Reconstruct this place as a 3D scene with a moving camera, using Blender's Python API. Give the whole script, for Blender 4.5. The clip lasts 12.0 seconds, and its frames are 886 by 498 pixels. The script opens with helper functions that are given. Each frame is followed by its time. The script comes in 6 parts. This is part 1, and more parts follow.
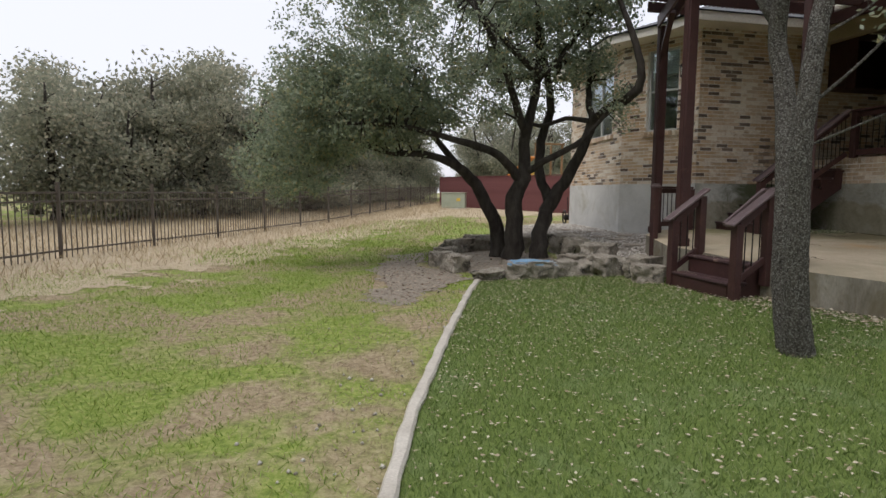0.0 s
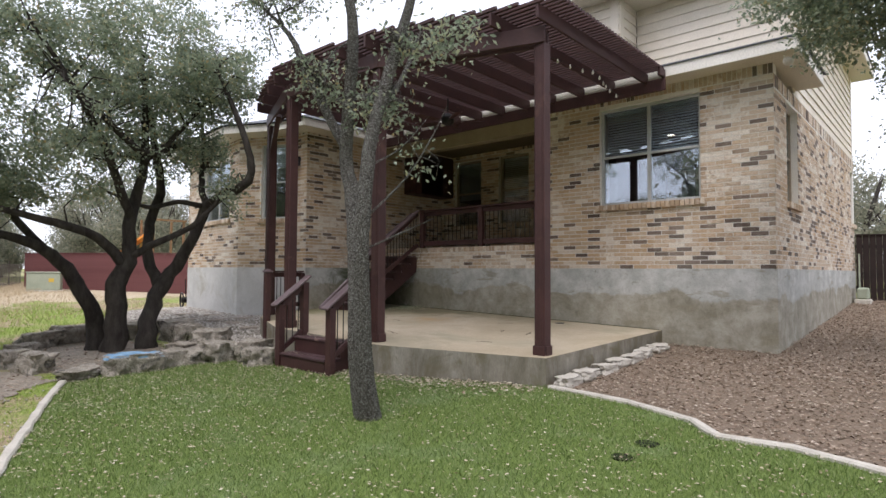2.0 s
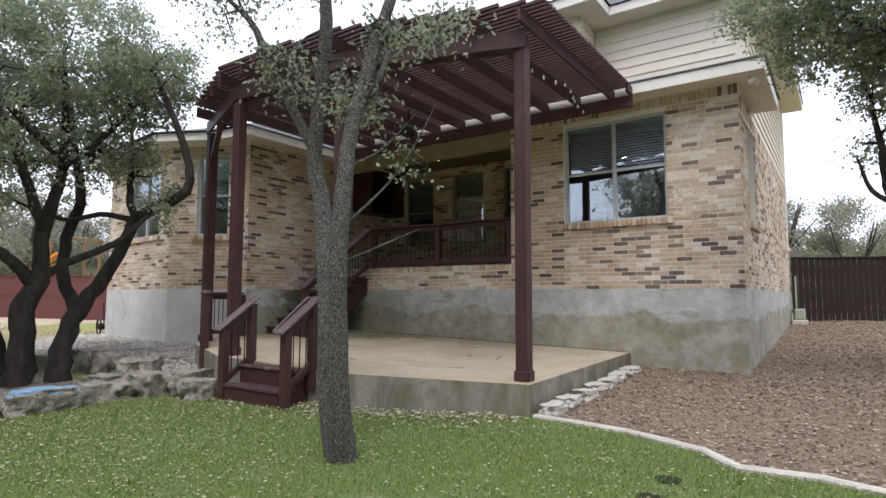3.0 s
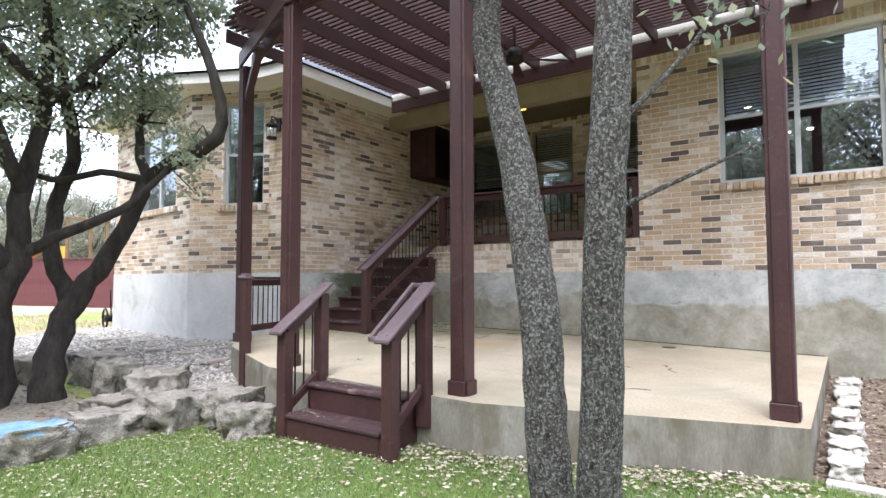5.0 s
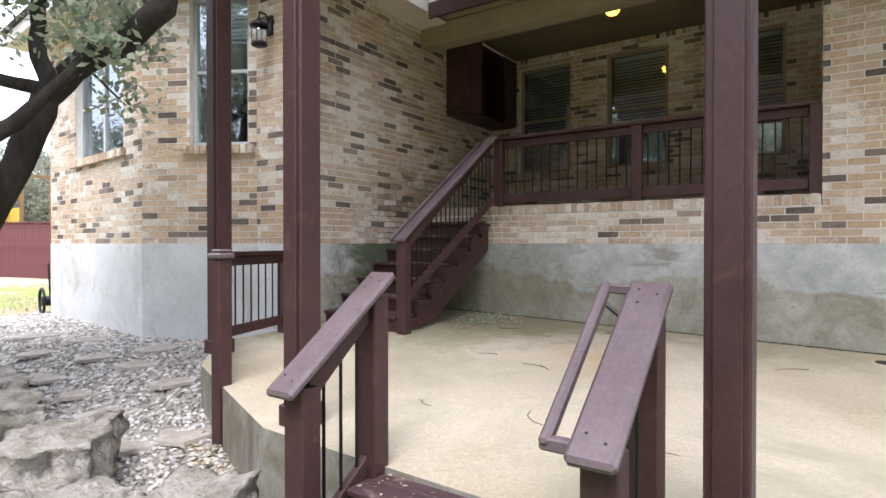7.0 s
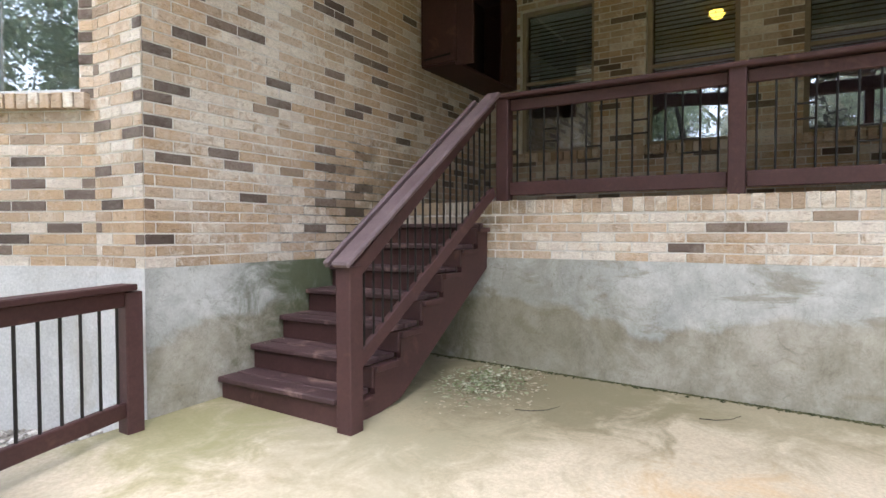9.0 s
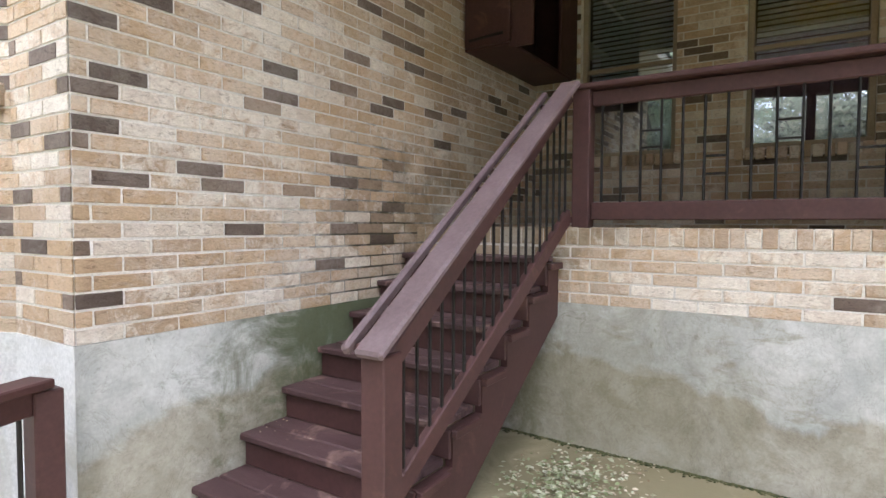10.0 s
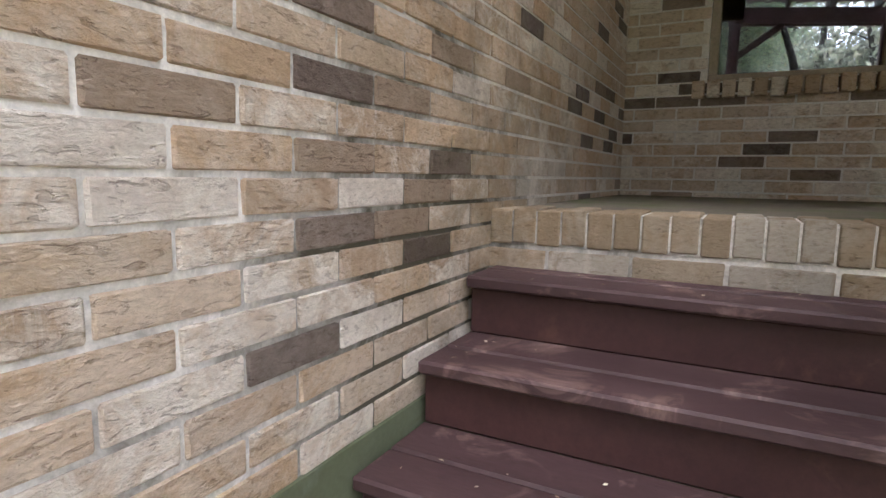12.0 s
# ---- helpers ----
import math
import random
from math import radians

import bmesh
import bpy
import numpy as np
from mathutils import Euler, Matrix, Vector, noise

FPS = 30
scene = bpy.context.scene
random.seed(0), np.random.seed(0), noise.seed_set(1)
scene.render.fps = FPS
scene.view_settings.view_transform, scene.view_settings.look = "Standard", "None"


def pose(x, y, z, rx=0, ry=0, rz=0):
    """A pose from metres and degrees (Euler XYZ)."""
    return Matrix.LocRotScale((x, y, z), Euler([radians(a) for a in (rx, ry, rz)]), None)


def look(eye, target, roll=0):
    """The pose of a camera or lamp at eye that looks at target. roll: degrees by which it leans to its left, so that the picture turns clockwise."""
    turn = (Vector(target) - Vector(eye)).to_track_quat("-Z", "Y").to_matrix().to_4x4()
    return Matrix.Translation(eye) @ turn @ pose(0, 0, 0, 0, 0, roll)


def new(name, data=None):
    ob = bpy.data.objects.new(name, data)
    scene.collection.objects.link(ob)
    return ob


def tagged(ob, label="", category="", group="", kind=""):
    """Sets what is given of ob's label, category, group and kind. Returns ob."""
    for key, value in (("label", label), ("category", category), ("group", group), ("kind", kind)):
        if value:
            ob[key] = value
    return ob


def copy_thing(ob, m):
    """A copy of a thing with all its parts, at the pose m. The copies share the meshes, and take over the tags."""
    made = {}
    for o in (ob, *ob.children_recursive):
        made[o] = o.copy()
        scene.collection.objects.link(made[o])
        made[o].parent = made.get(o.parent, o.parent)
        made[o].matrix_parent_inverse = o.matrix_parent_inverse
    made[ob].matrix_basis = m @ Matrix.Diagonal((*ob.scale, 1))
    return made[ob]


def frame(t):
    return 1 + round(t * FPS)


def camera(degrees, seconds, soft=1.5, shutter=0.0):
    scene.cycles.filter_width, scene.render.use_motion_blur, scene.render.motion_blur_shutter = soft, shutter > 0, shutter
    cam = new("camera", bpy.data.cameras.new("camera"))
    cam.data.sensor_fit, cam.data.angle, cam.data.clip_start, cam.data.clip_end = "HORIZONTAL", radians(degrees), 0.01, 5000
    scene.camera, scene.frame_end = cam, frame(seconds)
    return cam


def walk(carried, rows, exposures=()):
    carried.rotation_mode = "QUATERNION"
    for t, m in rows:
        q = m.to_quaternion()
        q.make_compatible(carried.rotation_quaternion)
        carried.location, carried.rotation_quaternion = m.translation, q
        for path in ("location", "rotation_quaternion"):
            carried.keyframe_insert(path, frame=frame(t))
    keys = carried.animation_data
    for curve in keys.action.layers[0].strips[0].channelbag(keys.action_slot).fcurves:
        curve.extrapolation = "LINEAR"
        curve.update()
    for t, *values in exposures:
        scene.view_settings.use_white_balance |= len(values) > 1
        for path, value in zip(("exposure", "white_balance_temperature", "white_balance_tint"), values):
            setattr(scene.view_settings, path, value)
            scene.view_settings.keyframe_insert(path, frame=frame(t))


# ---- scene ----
cam = camera(75.7, 12.0)
PATH = [
    (0, (-0.307, 1.215, 1.441), (0.129, 3.157, 1.245), 0.4),
    (0.5, (-0.317, 0.941, 1.495), (0.454, 2.78, 1.341), 0.1),
    (1, (-0.286, 0.676, 1.546), (0.769, 2.373, 1.471), -0.1),
    (1.5, (-0.267, 0.57, 1.567), (1.023, 2.098, 1.567), 0.0),
    (2, (-0.235, 0.701, 1.605), (1.256, 2.031, 1.682), 0.3),
    (2.5, (-0.21, 1.037, 1.599), (1.397, 2.216, 1.758), 0.4),
    (2.7, (-0.156, 1.202, 1.567), (1.474, 2.348, 1.739), 0.4),
    (4.3, (0.659, 3.198, 1.492), (2.301, 4.331, 1.646), -0.2),
    (4.5, (0.838, 3.439, 1.541), (2.472, 4.584, 1.681), -0.1),
    (5, (1.218, 4.134, 1.553), (2.843, 5.294, 1.659), -0.1),
    (5.5, (1.663, 4.763, 1.529), (3.283, 5.932, 1.609), 0.1),
    (6, (1.989, 5.418, 1.59), (3.615, 6.581, 1.632), 0.3),
    (6.5, (2.44, 5.947, 1.622), (4.07, 7.105, 1.623), 0.2),
    (7, (2.988, 6.486, 1.664), (4.64, 7.615, 1.645), 0.0),
    (7.5, (3.495, 6.918, 1.674), (5.161, 8.024, 1.665), -0.0),
    (7.7, (3.716, 7.102, 1.663), (5.397, 8.186, 1.647), -0.0),
    (9.3, (5.412, 8.189, 2.029), (7.119, 9.23, 1.962), -0.0),
    (9.5, (5.599, 8.343, 2.12), (7.298, 9.396, 2.051), 0.1),
    (10, (6.017, 8.838, 2.162), (7.693, 9.926, 2.074), 0.2),
    (10.5, (6.389, 9.306, 2.171), (8.049, 10.418, 2.072), 0.0),
    (11, (6.758, 9.889, 2.183), (8.399, 11.026, 2.06), 0.1),
    (11.5, (7.277, 10.362, 2.203), (8.926, 11.479, 2.026), 0.3),
    (12, (7.779, 10.6, 2.243), (9.538, 11.517, 1.986), 0.9),
]
walk(cam, [(t, look(eye, target, roll)) for t, eye, target, roll in PATH],
     exposures=[(0, -0.38, 6450, 14), (1.0, -0.1, 6350, 16), (2.0, 0.12, 6200, 17), (2.5, 0.07, 6150, 16), (4.5, 0.97, 5750, 15), (5.5, 1.22, 5750, 16), (6.5, 1.22, 5850, 17), (7.5, 1.25, 5850, 16), (9.5, 2.05, 5900, 16), (10.5, 2.15, 5900, 17), (11.5, 2.12, 5950, 17), (12, 2.35, 5950, 17)])

# ---- light: a bright overcast sky ----
world = bpy.data.worlds.new("overcast_sky")
scene.world = world
world.use_nodes = True
wn, wl = world.node_tree.nodes, world.node_tree.links
wn.clear()
w_out, w_bg, w_sky, w_mix = wn.new("ShaderNodeOutputWorld"), wn.new("ShaderNodeBackground"), wn.new("ShaderNodeTexSky"), wn.new("ShaderNodeMixRGB")
w_sky.sky_type, w_sky.sun_disc = "NISHITA", False
w_sky.sun_elevation, w_sky.sun_rotation, w_sky.dust_density = radians(58), radians(-118), 4.0
w_mix.inputs[0].default_value = 0.72
w_mix.inputs[2].default_value = (12.0, 12.3, 12.9, 1)
w_bg.inputs[1].default_value = 0.13
wl.new(w_sky.outputs[0], w_mix.inputs[1])
wl.new(w_mix.outputs[0], w_bg.inputs[0])
wl.new(w_bg.outputs[0], w_out.inputs[0])
sun_data = bpy.data.lights.new("sun", "SUN")
sun_data.energy, sun_data.angle, sun_data.color = 1.7, radians(30), (1.0, 0.96, 0.9)
sun = new("sun", sun_data)
sun.matrix_world = look((0, 0, 0), (0.46, 0.24, -0.86))


# ---- materials ----
def node_material(name):
    m = bpy.data.materials.new(name)
    m.use_nodes = True
    n, l = m.node_tree.nodes, m.node_tree.links
    return m, n, l, n["Principled BSDF"]


def ramp(n, stops, constant=False):
    r = n.new("ShaderNodeValToRGB")
    if constant:
        r.color_ramp.interpolation = "CONSTANT"
    while len(r.color_ramp.elements) < len(stops):
        r.color_ramp.elements.new(0.5)
    for e, (p, c) in zip(r.color_ramp.elements, stops):
        e.position, e.color = p, (*c, 1)
    return r


def noise_tex(n, l, scale, detail=6, rough=0.6, coord="Object", distort=0.0, stretch=None):
    src = n.new("ShaderNodeNewGeometry").outputs["Position"] if coord == "World" else n.new("ShaderNodeTexCoord").outputs[coord]
    t = n.new("ShaderNodeTexNoise")
    t.inputs["Scale"].default_value, t.inputs["Detail"].default_value = scale, detail
    t.inputs["Roughness"].default_value, t.inputs["Distortion"].default_value = rough, distort
    if stretch:
        mp = n.new("ShaderNodeMapping")
        mp.inputs["Scale"].default_value = stretch
        l.new(src, mp.inputs[0])
        l.new(mp.outputs[0], t.inputs[0])
    else:
        l.new(src, t.inputs[0])
    return t


def blend(n, l, fac, a, b, mode="MIX"):
    m = n.new("ShaderNodeMixRGB")
    m.blend_type = mode
    for i, v in enumerate((fac, a, b)):
        if hasattr(v, "links"):
            l.new(v, m.inputs[i])
        else:
            m.inputs[i].default_value = v if i == 0 else (*v, 1)
    return m.outputs[0]


def bump(n, l, bsdf, height, strength=0.3, distance=0.01):
    b = n.new("ShaderNodeBump")
    b.inputs["Strength"].default_value, b.inputs["Distance"].default_value = strength, distance
    l.new(height, b.inputs["Height"])
    l.new(b.outputs[0], bsdf.inputs["Normal"])


def moss_or_shade(n, l, col, centre, reach, colour, most=0.8):
    """A ragged patch of colour round a place: moss and damp, on brickwork also shade."""
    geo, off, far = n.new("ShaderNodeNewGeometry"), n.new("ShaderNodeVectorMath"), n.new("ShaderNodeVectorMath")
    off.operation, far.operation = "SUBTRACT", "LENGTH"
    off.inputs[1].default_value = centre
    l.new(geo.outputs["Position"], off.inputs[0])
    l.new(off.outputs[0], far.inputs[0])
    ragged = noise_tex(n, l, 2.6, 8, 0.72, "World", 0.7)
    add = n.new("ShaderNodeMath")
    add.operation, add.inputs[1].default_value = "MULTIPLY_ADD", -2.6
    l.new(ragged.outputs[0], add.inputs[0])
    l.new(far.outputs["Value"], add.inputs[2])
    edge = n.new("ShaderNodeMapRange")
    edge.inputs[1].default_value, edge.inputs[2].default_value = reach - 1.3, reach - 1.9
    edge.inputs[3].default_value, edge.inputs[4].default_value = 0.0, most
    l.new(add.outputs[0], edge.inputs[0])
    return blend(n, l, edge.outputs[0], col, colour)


def surface(name, low, high, scale=8.0, fine=60.0, rough=0.8, strength=0.3, depth=0.01, metal=0.0, stain=None, stain_scale=1.2, stretch=None, coord="Object", stain_at=(0.5, 0.65), moss=None):
    """Two scales of variation and a fine relief; stain adds a third colour in patches."""
    m, n, l, b = node_material(name)
    big, small = noise_tex(n, l, scale, 5, 0.6, coord, 0.3, stretch), noise_tex(n, l, fine, 4, 0.7, coord, 0, stretch)
    mid = tuple((p + q) / 2 for p, q in zip(low, high))
    c = ramp(n, [(0.3, low), (0.5, mid), (0.7, high)])
    l.new(big.outputs[0], c.inputs[0])
    g = ramp(n, [(0.25, (0.72, 0.72, 0.72)), (0.75, (1.2, 1.2, 1.2))])
    l.new(small.outputs[0], g.inputs[0])
    col = blend(n, l, 0.8, c.outputs[0], g.outputs[0], "MULTIPLY")
    if stain:
        s = noise_tex(n, l, stain_scale, 6, 0.65, coord, 0.6)
        sr = ramp(n, [(stain_at[0], (0, 0, 0)), (stain_at[1], (1, 1, 1))])
        l.new(s.outputs[0], sr.inputs[0])
        col = blend(n, l, sr.outputs[0], col, stain)
    for spot in moss or ():
        col = moss_or_shade(n, l, col, *spot)
    l.new(col, b.inputs["Base Color"])
    b.inputs["Roughness"].default_value, b.inputs["Metallic"].default_value = rough, metal
    b.inputs["Specular IOR Level"].default_value = 0.2 if rough > 0.65 else 0.4
    bump(n, l, b, small.outputs[0], strength, depth)
    return m


BRICK_STOPS = [(0.0, (0.125, 0.095, 0.076)), (0.06, (0.165, 0.125, 0.10)), (0.12, (0.23, 0.175, 0.135)), (0.16, (0.36, 0.27, 0.19)), (0.19, (0.54, 0.39, 0.245)), (0.34, (0.60, 0.445, 0.29)),
               (0.5, (0.49, 0.365, 0.245)), (0.62, (0.60, 0.47, 0.335)), (0.76, (0.56, 0.435, 0.30)), (0.88, (0.70, 0.62, 0.52))]


# rowlock caps and sills: tan bricks alone
TAN_STOPS = [(0.0, (0.46, 0.335, 0.22)), (0.25, (0.56, 0.41, 0.265)), (0.5, (0.50, 0.375, 0.25)), (0.75, (0.60, 0.47, 0.335))]


def brick_material(name, single, stops=BRICK_STOPS):
    m, n, l, b = node_material(name)
    if single:
        rnd = n.new("ShaderNodeObjectInfo").outputs["Random"]
    else:
        rnd = n.new("ShaderNodeNewGeometry").outputs["Random Per Island"]
    base = ramp(n, stops, True)
    l.new(rnd, base.inputs[0])
    haze, worn = noise_tex(n, l, 0.9, 4, 0.6, "World", 0.4), noise_tex(n, l, 9, 8, 0.75, "World", 0.9)
    both = n.new("ShaderNodeMath")
    both.operation = "MULTIPLY_ADD"
    halved = n.new("ShaderNodeMath")
    halved.operation, halved.inputs[1].default_value = "MULTIPLY", 0.5
    l.new(worn.outputs[0], halved.inputs[0])
    l.new(haze.outputs[0], both.inputs[0])
    both.inputs[1].default_value = 0.5
    l.new(halved.outputs[0], both.inputs[2])
    wr = ramp(n, [(0.46, (0, 0, 0)), (0.55, (0.9, 0.9, 0.9))])
    l.new(both.outputs[0], wr.inputs[0])
    hold = ramp(n, [(0.0, (0.12, 0.12, 0.12)), (0.19, (0.4, 0.4, 0.4)), (0.56, (0.95, 0.95, 0.95)), (0.76, (0.35, 0.35, 0.35)), (0.86, (1, 1, 1))], True)
    l.new(rnd, hold.inputs[0])
    col = blend(n, l, blend(n, l, 1.0, wr.outputs[0], hold.outputs[0], "MULTIPLY"), base.outputs[0], (0.84, 0.785, 0.685))
    fine = noise_tex(n, l, 50, 6, 0.75, "World", 0.6, (1, 1, 2.4))
    fr = ramp(n, [(0.25, (0.68, 0.66, 0.63)), (0.6, (1.12, 1.12, 1.12))])
    l.new(fine.outputs[0], fr.inputs[0])
    col = blend(n, l, 0.75, col, fr.outputs[0], "MULTIPLY")
    # Wavy creases: their shade is multiplied into the colour, besides the relief below.
    score = noise_tex(n, l, 24, 3, 0.55, "World", 1.4, (1, 1, 3.2))
    sc = ramp(n, [(0.35, (0.40, 0.35, 0.31)), (0.40, (1, 1, 1))])
    l.new(score.outputs[0], sc.inputs[0])
    col = blend(n, l, 0.42, col, sc.outputs[0], "MULTIPLY")
    # Browner round the low porch wall: dirt and moss plus shade put into colour.
    col = moss_or_shade(n, l, col, (9.75, 10.7, 2.05), 1.05, (0.15, 0.122, 0.068), 0.55)
    l.new(col, b.inputs["Base Color"])
    b.inputs["Roughness"].default_value, b.inputs["Specular IOR Level"].default_value = 0.9, 0.3
    high = blend(n, l, 0.5, fine.outputs[0], sc.outputs[0])
    bump(n, l, b, high, 1.0, 0.022)
    return m


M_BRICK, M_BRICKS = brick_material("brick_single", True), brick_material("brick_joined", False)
M_BRICK_TAN = brick_material("brick_tan", True, TAN_STOPS)
# Joints by the stairs darkened for moss and the shade of projecting bricks.
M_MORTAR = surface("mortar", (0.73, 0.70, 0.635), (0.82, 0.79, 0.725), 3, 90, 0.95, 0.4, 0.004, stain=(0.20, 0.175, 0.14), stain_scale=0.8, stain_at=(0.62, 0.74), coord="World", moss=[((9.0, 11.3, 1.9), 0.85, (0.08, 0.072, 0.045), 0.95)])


def foundation_material():
    """Grey parging over a lower tan coat with a wavy edge, green-black damp patches."""
    m, n, l, b = node_material("foundation_concrete")
    tc, sep = n.new("ShaderNodeTexCoord"), n.new("ShaderNodeSeparateXYZ")
    l.new(tc.outputs["Object"], sep.inputs[0])
    wave = noise_tex(n, l, 0.75, 7, 0.62, "Object", 0.4)
    mul, add = n.new("ShaderNodeMath"), n.new("ShaderNodeMath")
    mul.operation, mul.inputs[1].default_value = "MULTIPLY", 0.85
    l.new(wave.outputs[0], mul.inputs[0])
    l.new(sep.outputs[2], add.inputs[0])
    l.new(mul.outputs[0], add.inputs[1])
    edge = ramp(n, [(0.50, (0, 0, 0)), (0.515, (1, 1, 1))])
    half = n.new("ShaderNodeMath")
    half.operation, half.inputs[1].default_value = "MULTIPLY", 0.306
    l.new(add.outputs[0], half.inputs[0])
    l.new(half.outputs[0], edge.inputs[0])
    fine, mid = noise_tex(n, l, 60, 5, 0.7), noise_tex(n, l, 2.6, 8, 0.72, "Object", 0.15)
    hi, lo = ramp(n, [(0.35, (0.34, 0.35, 0.325)), (0.5, (0.45, 0.46, 0.43)), (0.65, (0.58, 0.59, 0.56))]), ramp(n, [(0.36, (0.235, 0.22, 0.165)), (0.5, (0.335, 0.315, 0.25)), (0.64, (0.44, 0.42, 0.355))])
    l.new(mid.outputs[0], hi.inputs[0])
    l.new(mid.outputs[0], lo.inputs[0])
    col = blend(n, l, edge.outputs[0], lo.outputs[0], hi.outputs[0])
    spot = noise_tex(n, l, 5.5, 8, 0.75, "Object", 1.2)
    sr = ramp(n, [(0.6, (0, 0, 0)), (0.68, (0.7, 0.7, 0.7))])
    l.new(spot.outputs[0], sr.inputs[0])
    col = blend(n, l, sr.outputs[0], col, (0.20, 0.20, 0.15))
    moss = noise_tex(n, l, 1.3, 7, 0.7, "Object", 0.8)
    mr = ramp(n, [(0.62, (0, 0, 0)), (0.74, (0.6, 0.6, 0.6))])
    l.new(moss.outputs[0], mr.inputs[0])
    col = blend(n, l, mr.outputs[0], col, (0.15, 0.18, 0.10))
    streak = noise_tex(n, l, 1.7, 6, 0.66, "Object", 0.5, (1, 1, 3.4))
    st = ramp(n, [(0.58, (0, 0, 0)), (0.66, (0.6, 0.6, 0.6))])
    l.new(streak.outputs[0], st.inputs[0])
    col = blend(n, l, st.outputs[0], col, (0.25, 0.225, 0.155))
    lines = noise_tex(n, l, 3.0, 8, 0.7, "Object", 1.8)
    ln = ramp(n, [(0.485, (1, 1, 1)), (0.497, (0.55, 0.52, 0.46)), (0.503, (0.55, 0.52, 0.46)), (0.515, (1, 1, 1))])
    l.new(lines.outputs[0], ln.inputs[0])
    col = blend(n, l, 0.35, col, ln.outputs[0], "MULTIPLY")
    col = moss_or_shade(n, l, col, (9.0, 11.3, 1.1), 1.25, (0.115, 0.115, 0.05), 0.75)
    col = moss_or_shade(n, l, col, (8.75, 11.3, 1.6), 1.0, (0.065, 0.09, 0.035), 0.7)
    col = moss_or_shade(n, l, col, (9.4, 9.9, 1.2), 1.0, (0.17, 0.155, 0.085), 0.45)
    g = ramp(n, [(0.25, (0.8, 0.8, 0.8)), (0.75, (1.12, 1.12, 1.12))])
    l.new(fine.outputs[0], g.inputs[0])
    l.new(blend(n, l, 0.7, col, g.outputs[0], "MULTIPLY"), b.inputs["Base Color"])
    b.inputs["Roughness"].default_value = 0.9
    bump(n, l, b, mid.outputs[0], 0.25, 0.01)
    return m


M_CONC = foundation_material()
# Paler parging for bay and wing end, their bright light put into colour.
M_PARGE = surface("parging_lightened", (0.50, 0.50, 0.475), (0.66, 0.66, 0.635), 1.6, 60, 0.85, 0.2, 0.004, stain=(0.42, 0.40, 0.33), stain_scale=1.4, stain_at=(0.56, 0.72))
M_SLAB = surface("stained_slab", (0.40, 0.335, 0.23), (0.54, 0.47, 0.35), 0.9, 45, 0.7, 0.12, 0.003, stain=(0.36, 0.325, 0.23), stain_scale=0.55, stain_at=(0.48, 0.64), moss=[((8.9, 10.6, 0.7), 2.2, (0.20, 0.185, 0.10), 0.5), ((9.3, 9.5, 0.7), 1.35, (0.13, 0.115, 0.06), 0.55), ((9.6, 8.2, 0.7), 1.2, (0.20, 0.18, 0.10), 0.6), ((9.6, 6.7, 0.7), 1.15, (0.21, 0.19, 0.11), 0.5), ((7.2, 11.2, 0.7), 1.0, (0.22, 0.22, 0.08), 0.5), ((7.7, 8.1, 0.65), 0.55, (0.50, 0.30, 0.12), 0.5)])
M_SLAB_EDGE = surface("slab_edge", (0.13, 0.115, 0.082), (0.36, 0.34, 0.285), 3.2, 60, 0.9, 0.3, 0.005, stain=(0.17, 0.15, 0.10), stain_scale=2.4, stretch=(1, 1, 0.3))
M_WOOD = surface("brown_stained_wood", (0.050, 0.022, 0.021), (0.074, 0.033, 0.030), 2.2, 40, 0.55, 0.2, 0.003, stain=(0.115, 0.058, 0.045), stain_scale=5, stain_at=(0.6, 0.75))
M_CAP = surface("worn_rail_cap", (0.108, 0.074, 0.075), (0.165, 0.122, 0.125), 3, 55, 0.45, 0.2, 0.003, stain=(0.10, 0.055, 0.055), stain_scale=4, stain_at=(0.56, 0.7))
M_TREAD = surface("worn_tread", (0.048, 0.025, 0.026), (0.082, 0.046, 0.047), 3, 50, 0.6, 0.3, 0.004, stain=(0.24, 0.155, 0.135), stain_scale=3.6, stain_at=(0.55, 0.68), stretch=(3, 0.6, 1))
M_IRON = surface("black_iron", (0.012, 0.011, 0.011), (0.025, 0.022, 0.02), 12, 90, 0.45, 0.1, 0.001, metal=0.4)
M_TRIM = surface("cream_trim", (0.66, 0.60, 0.48), (0.74, 0.68, 0.56), 2, 40, 0.6, 0.1, 0.002)
M_FASCIA = surface("white_fascia", (0.72, 0.69, 0.62), (0.8, 0.77, 0.7), 2, 40, 0.55, 0.1, 0.002)
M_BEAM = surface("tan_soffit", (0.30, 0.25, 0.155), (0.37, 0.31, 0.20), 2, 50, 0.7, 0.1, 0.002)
M_SIDING = surface("cream_siding", (0.68, 0.62, 0.51), (0.75, 0.69, 0.58), 1.5, 60, 0.65, 0.1, 0.002)
M_SHINGLE = surface("grey_shingle", (0.10, 0.11, 0.12), (0.19, 0.20, 0.21), 9, 70, 0.9, 0.5, 0.01)
M_FRAME = surface("tan_window_frame", (0.30, 0.25, 0.18), (0.38, 0.32, 0.24), 3, 60, 0.5, 0.1, 0.001)
M_FRAME_G = surface("grey_window_frame", (0.42, 0.44, 0.43), (0.52, 0.54, 0.53), 3, 60, 0.5, 0.1, 0.001)
M_BLIND = surface("blind_slat", (0.58, 0.63, 0.66), (0.68, 0.73, 0.76), 4, 60, 0.5, 0.05, 0.001)
# Near-black on every inner surface, keeping rooms dark behind the glass.
M_INNER = surface("dark_interior", (0.10, 0.09, 0.08), (0.14, 0.13, 0.11), 1, 30, 0.9, 0.1, 0.002)
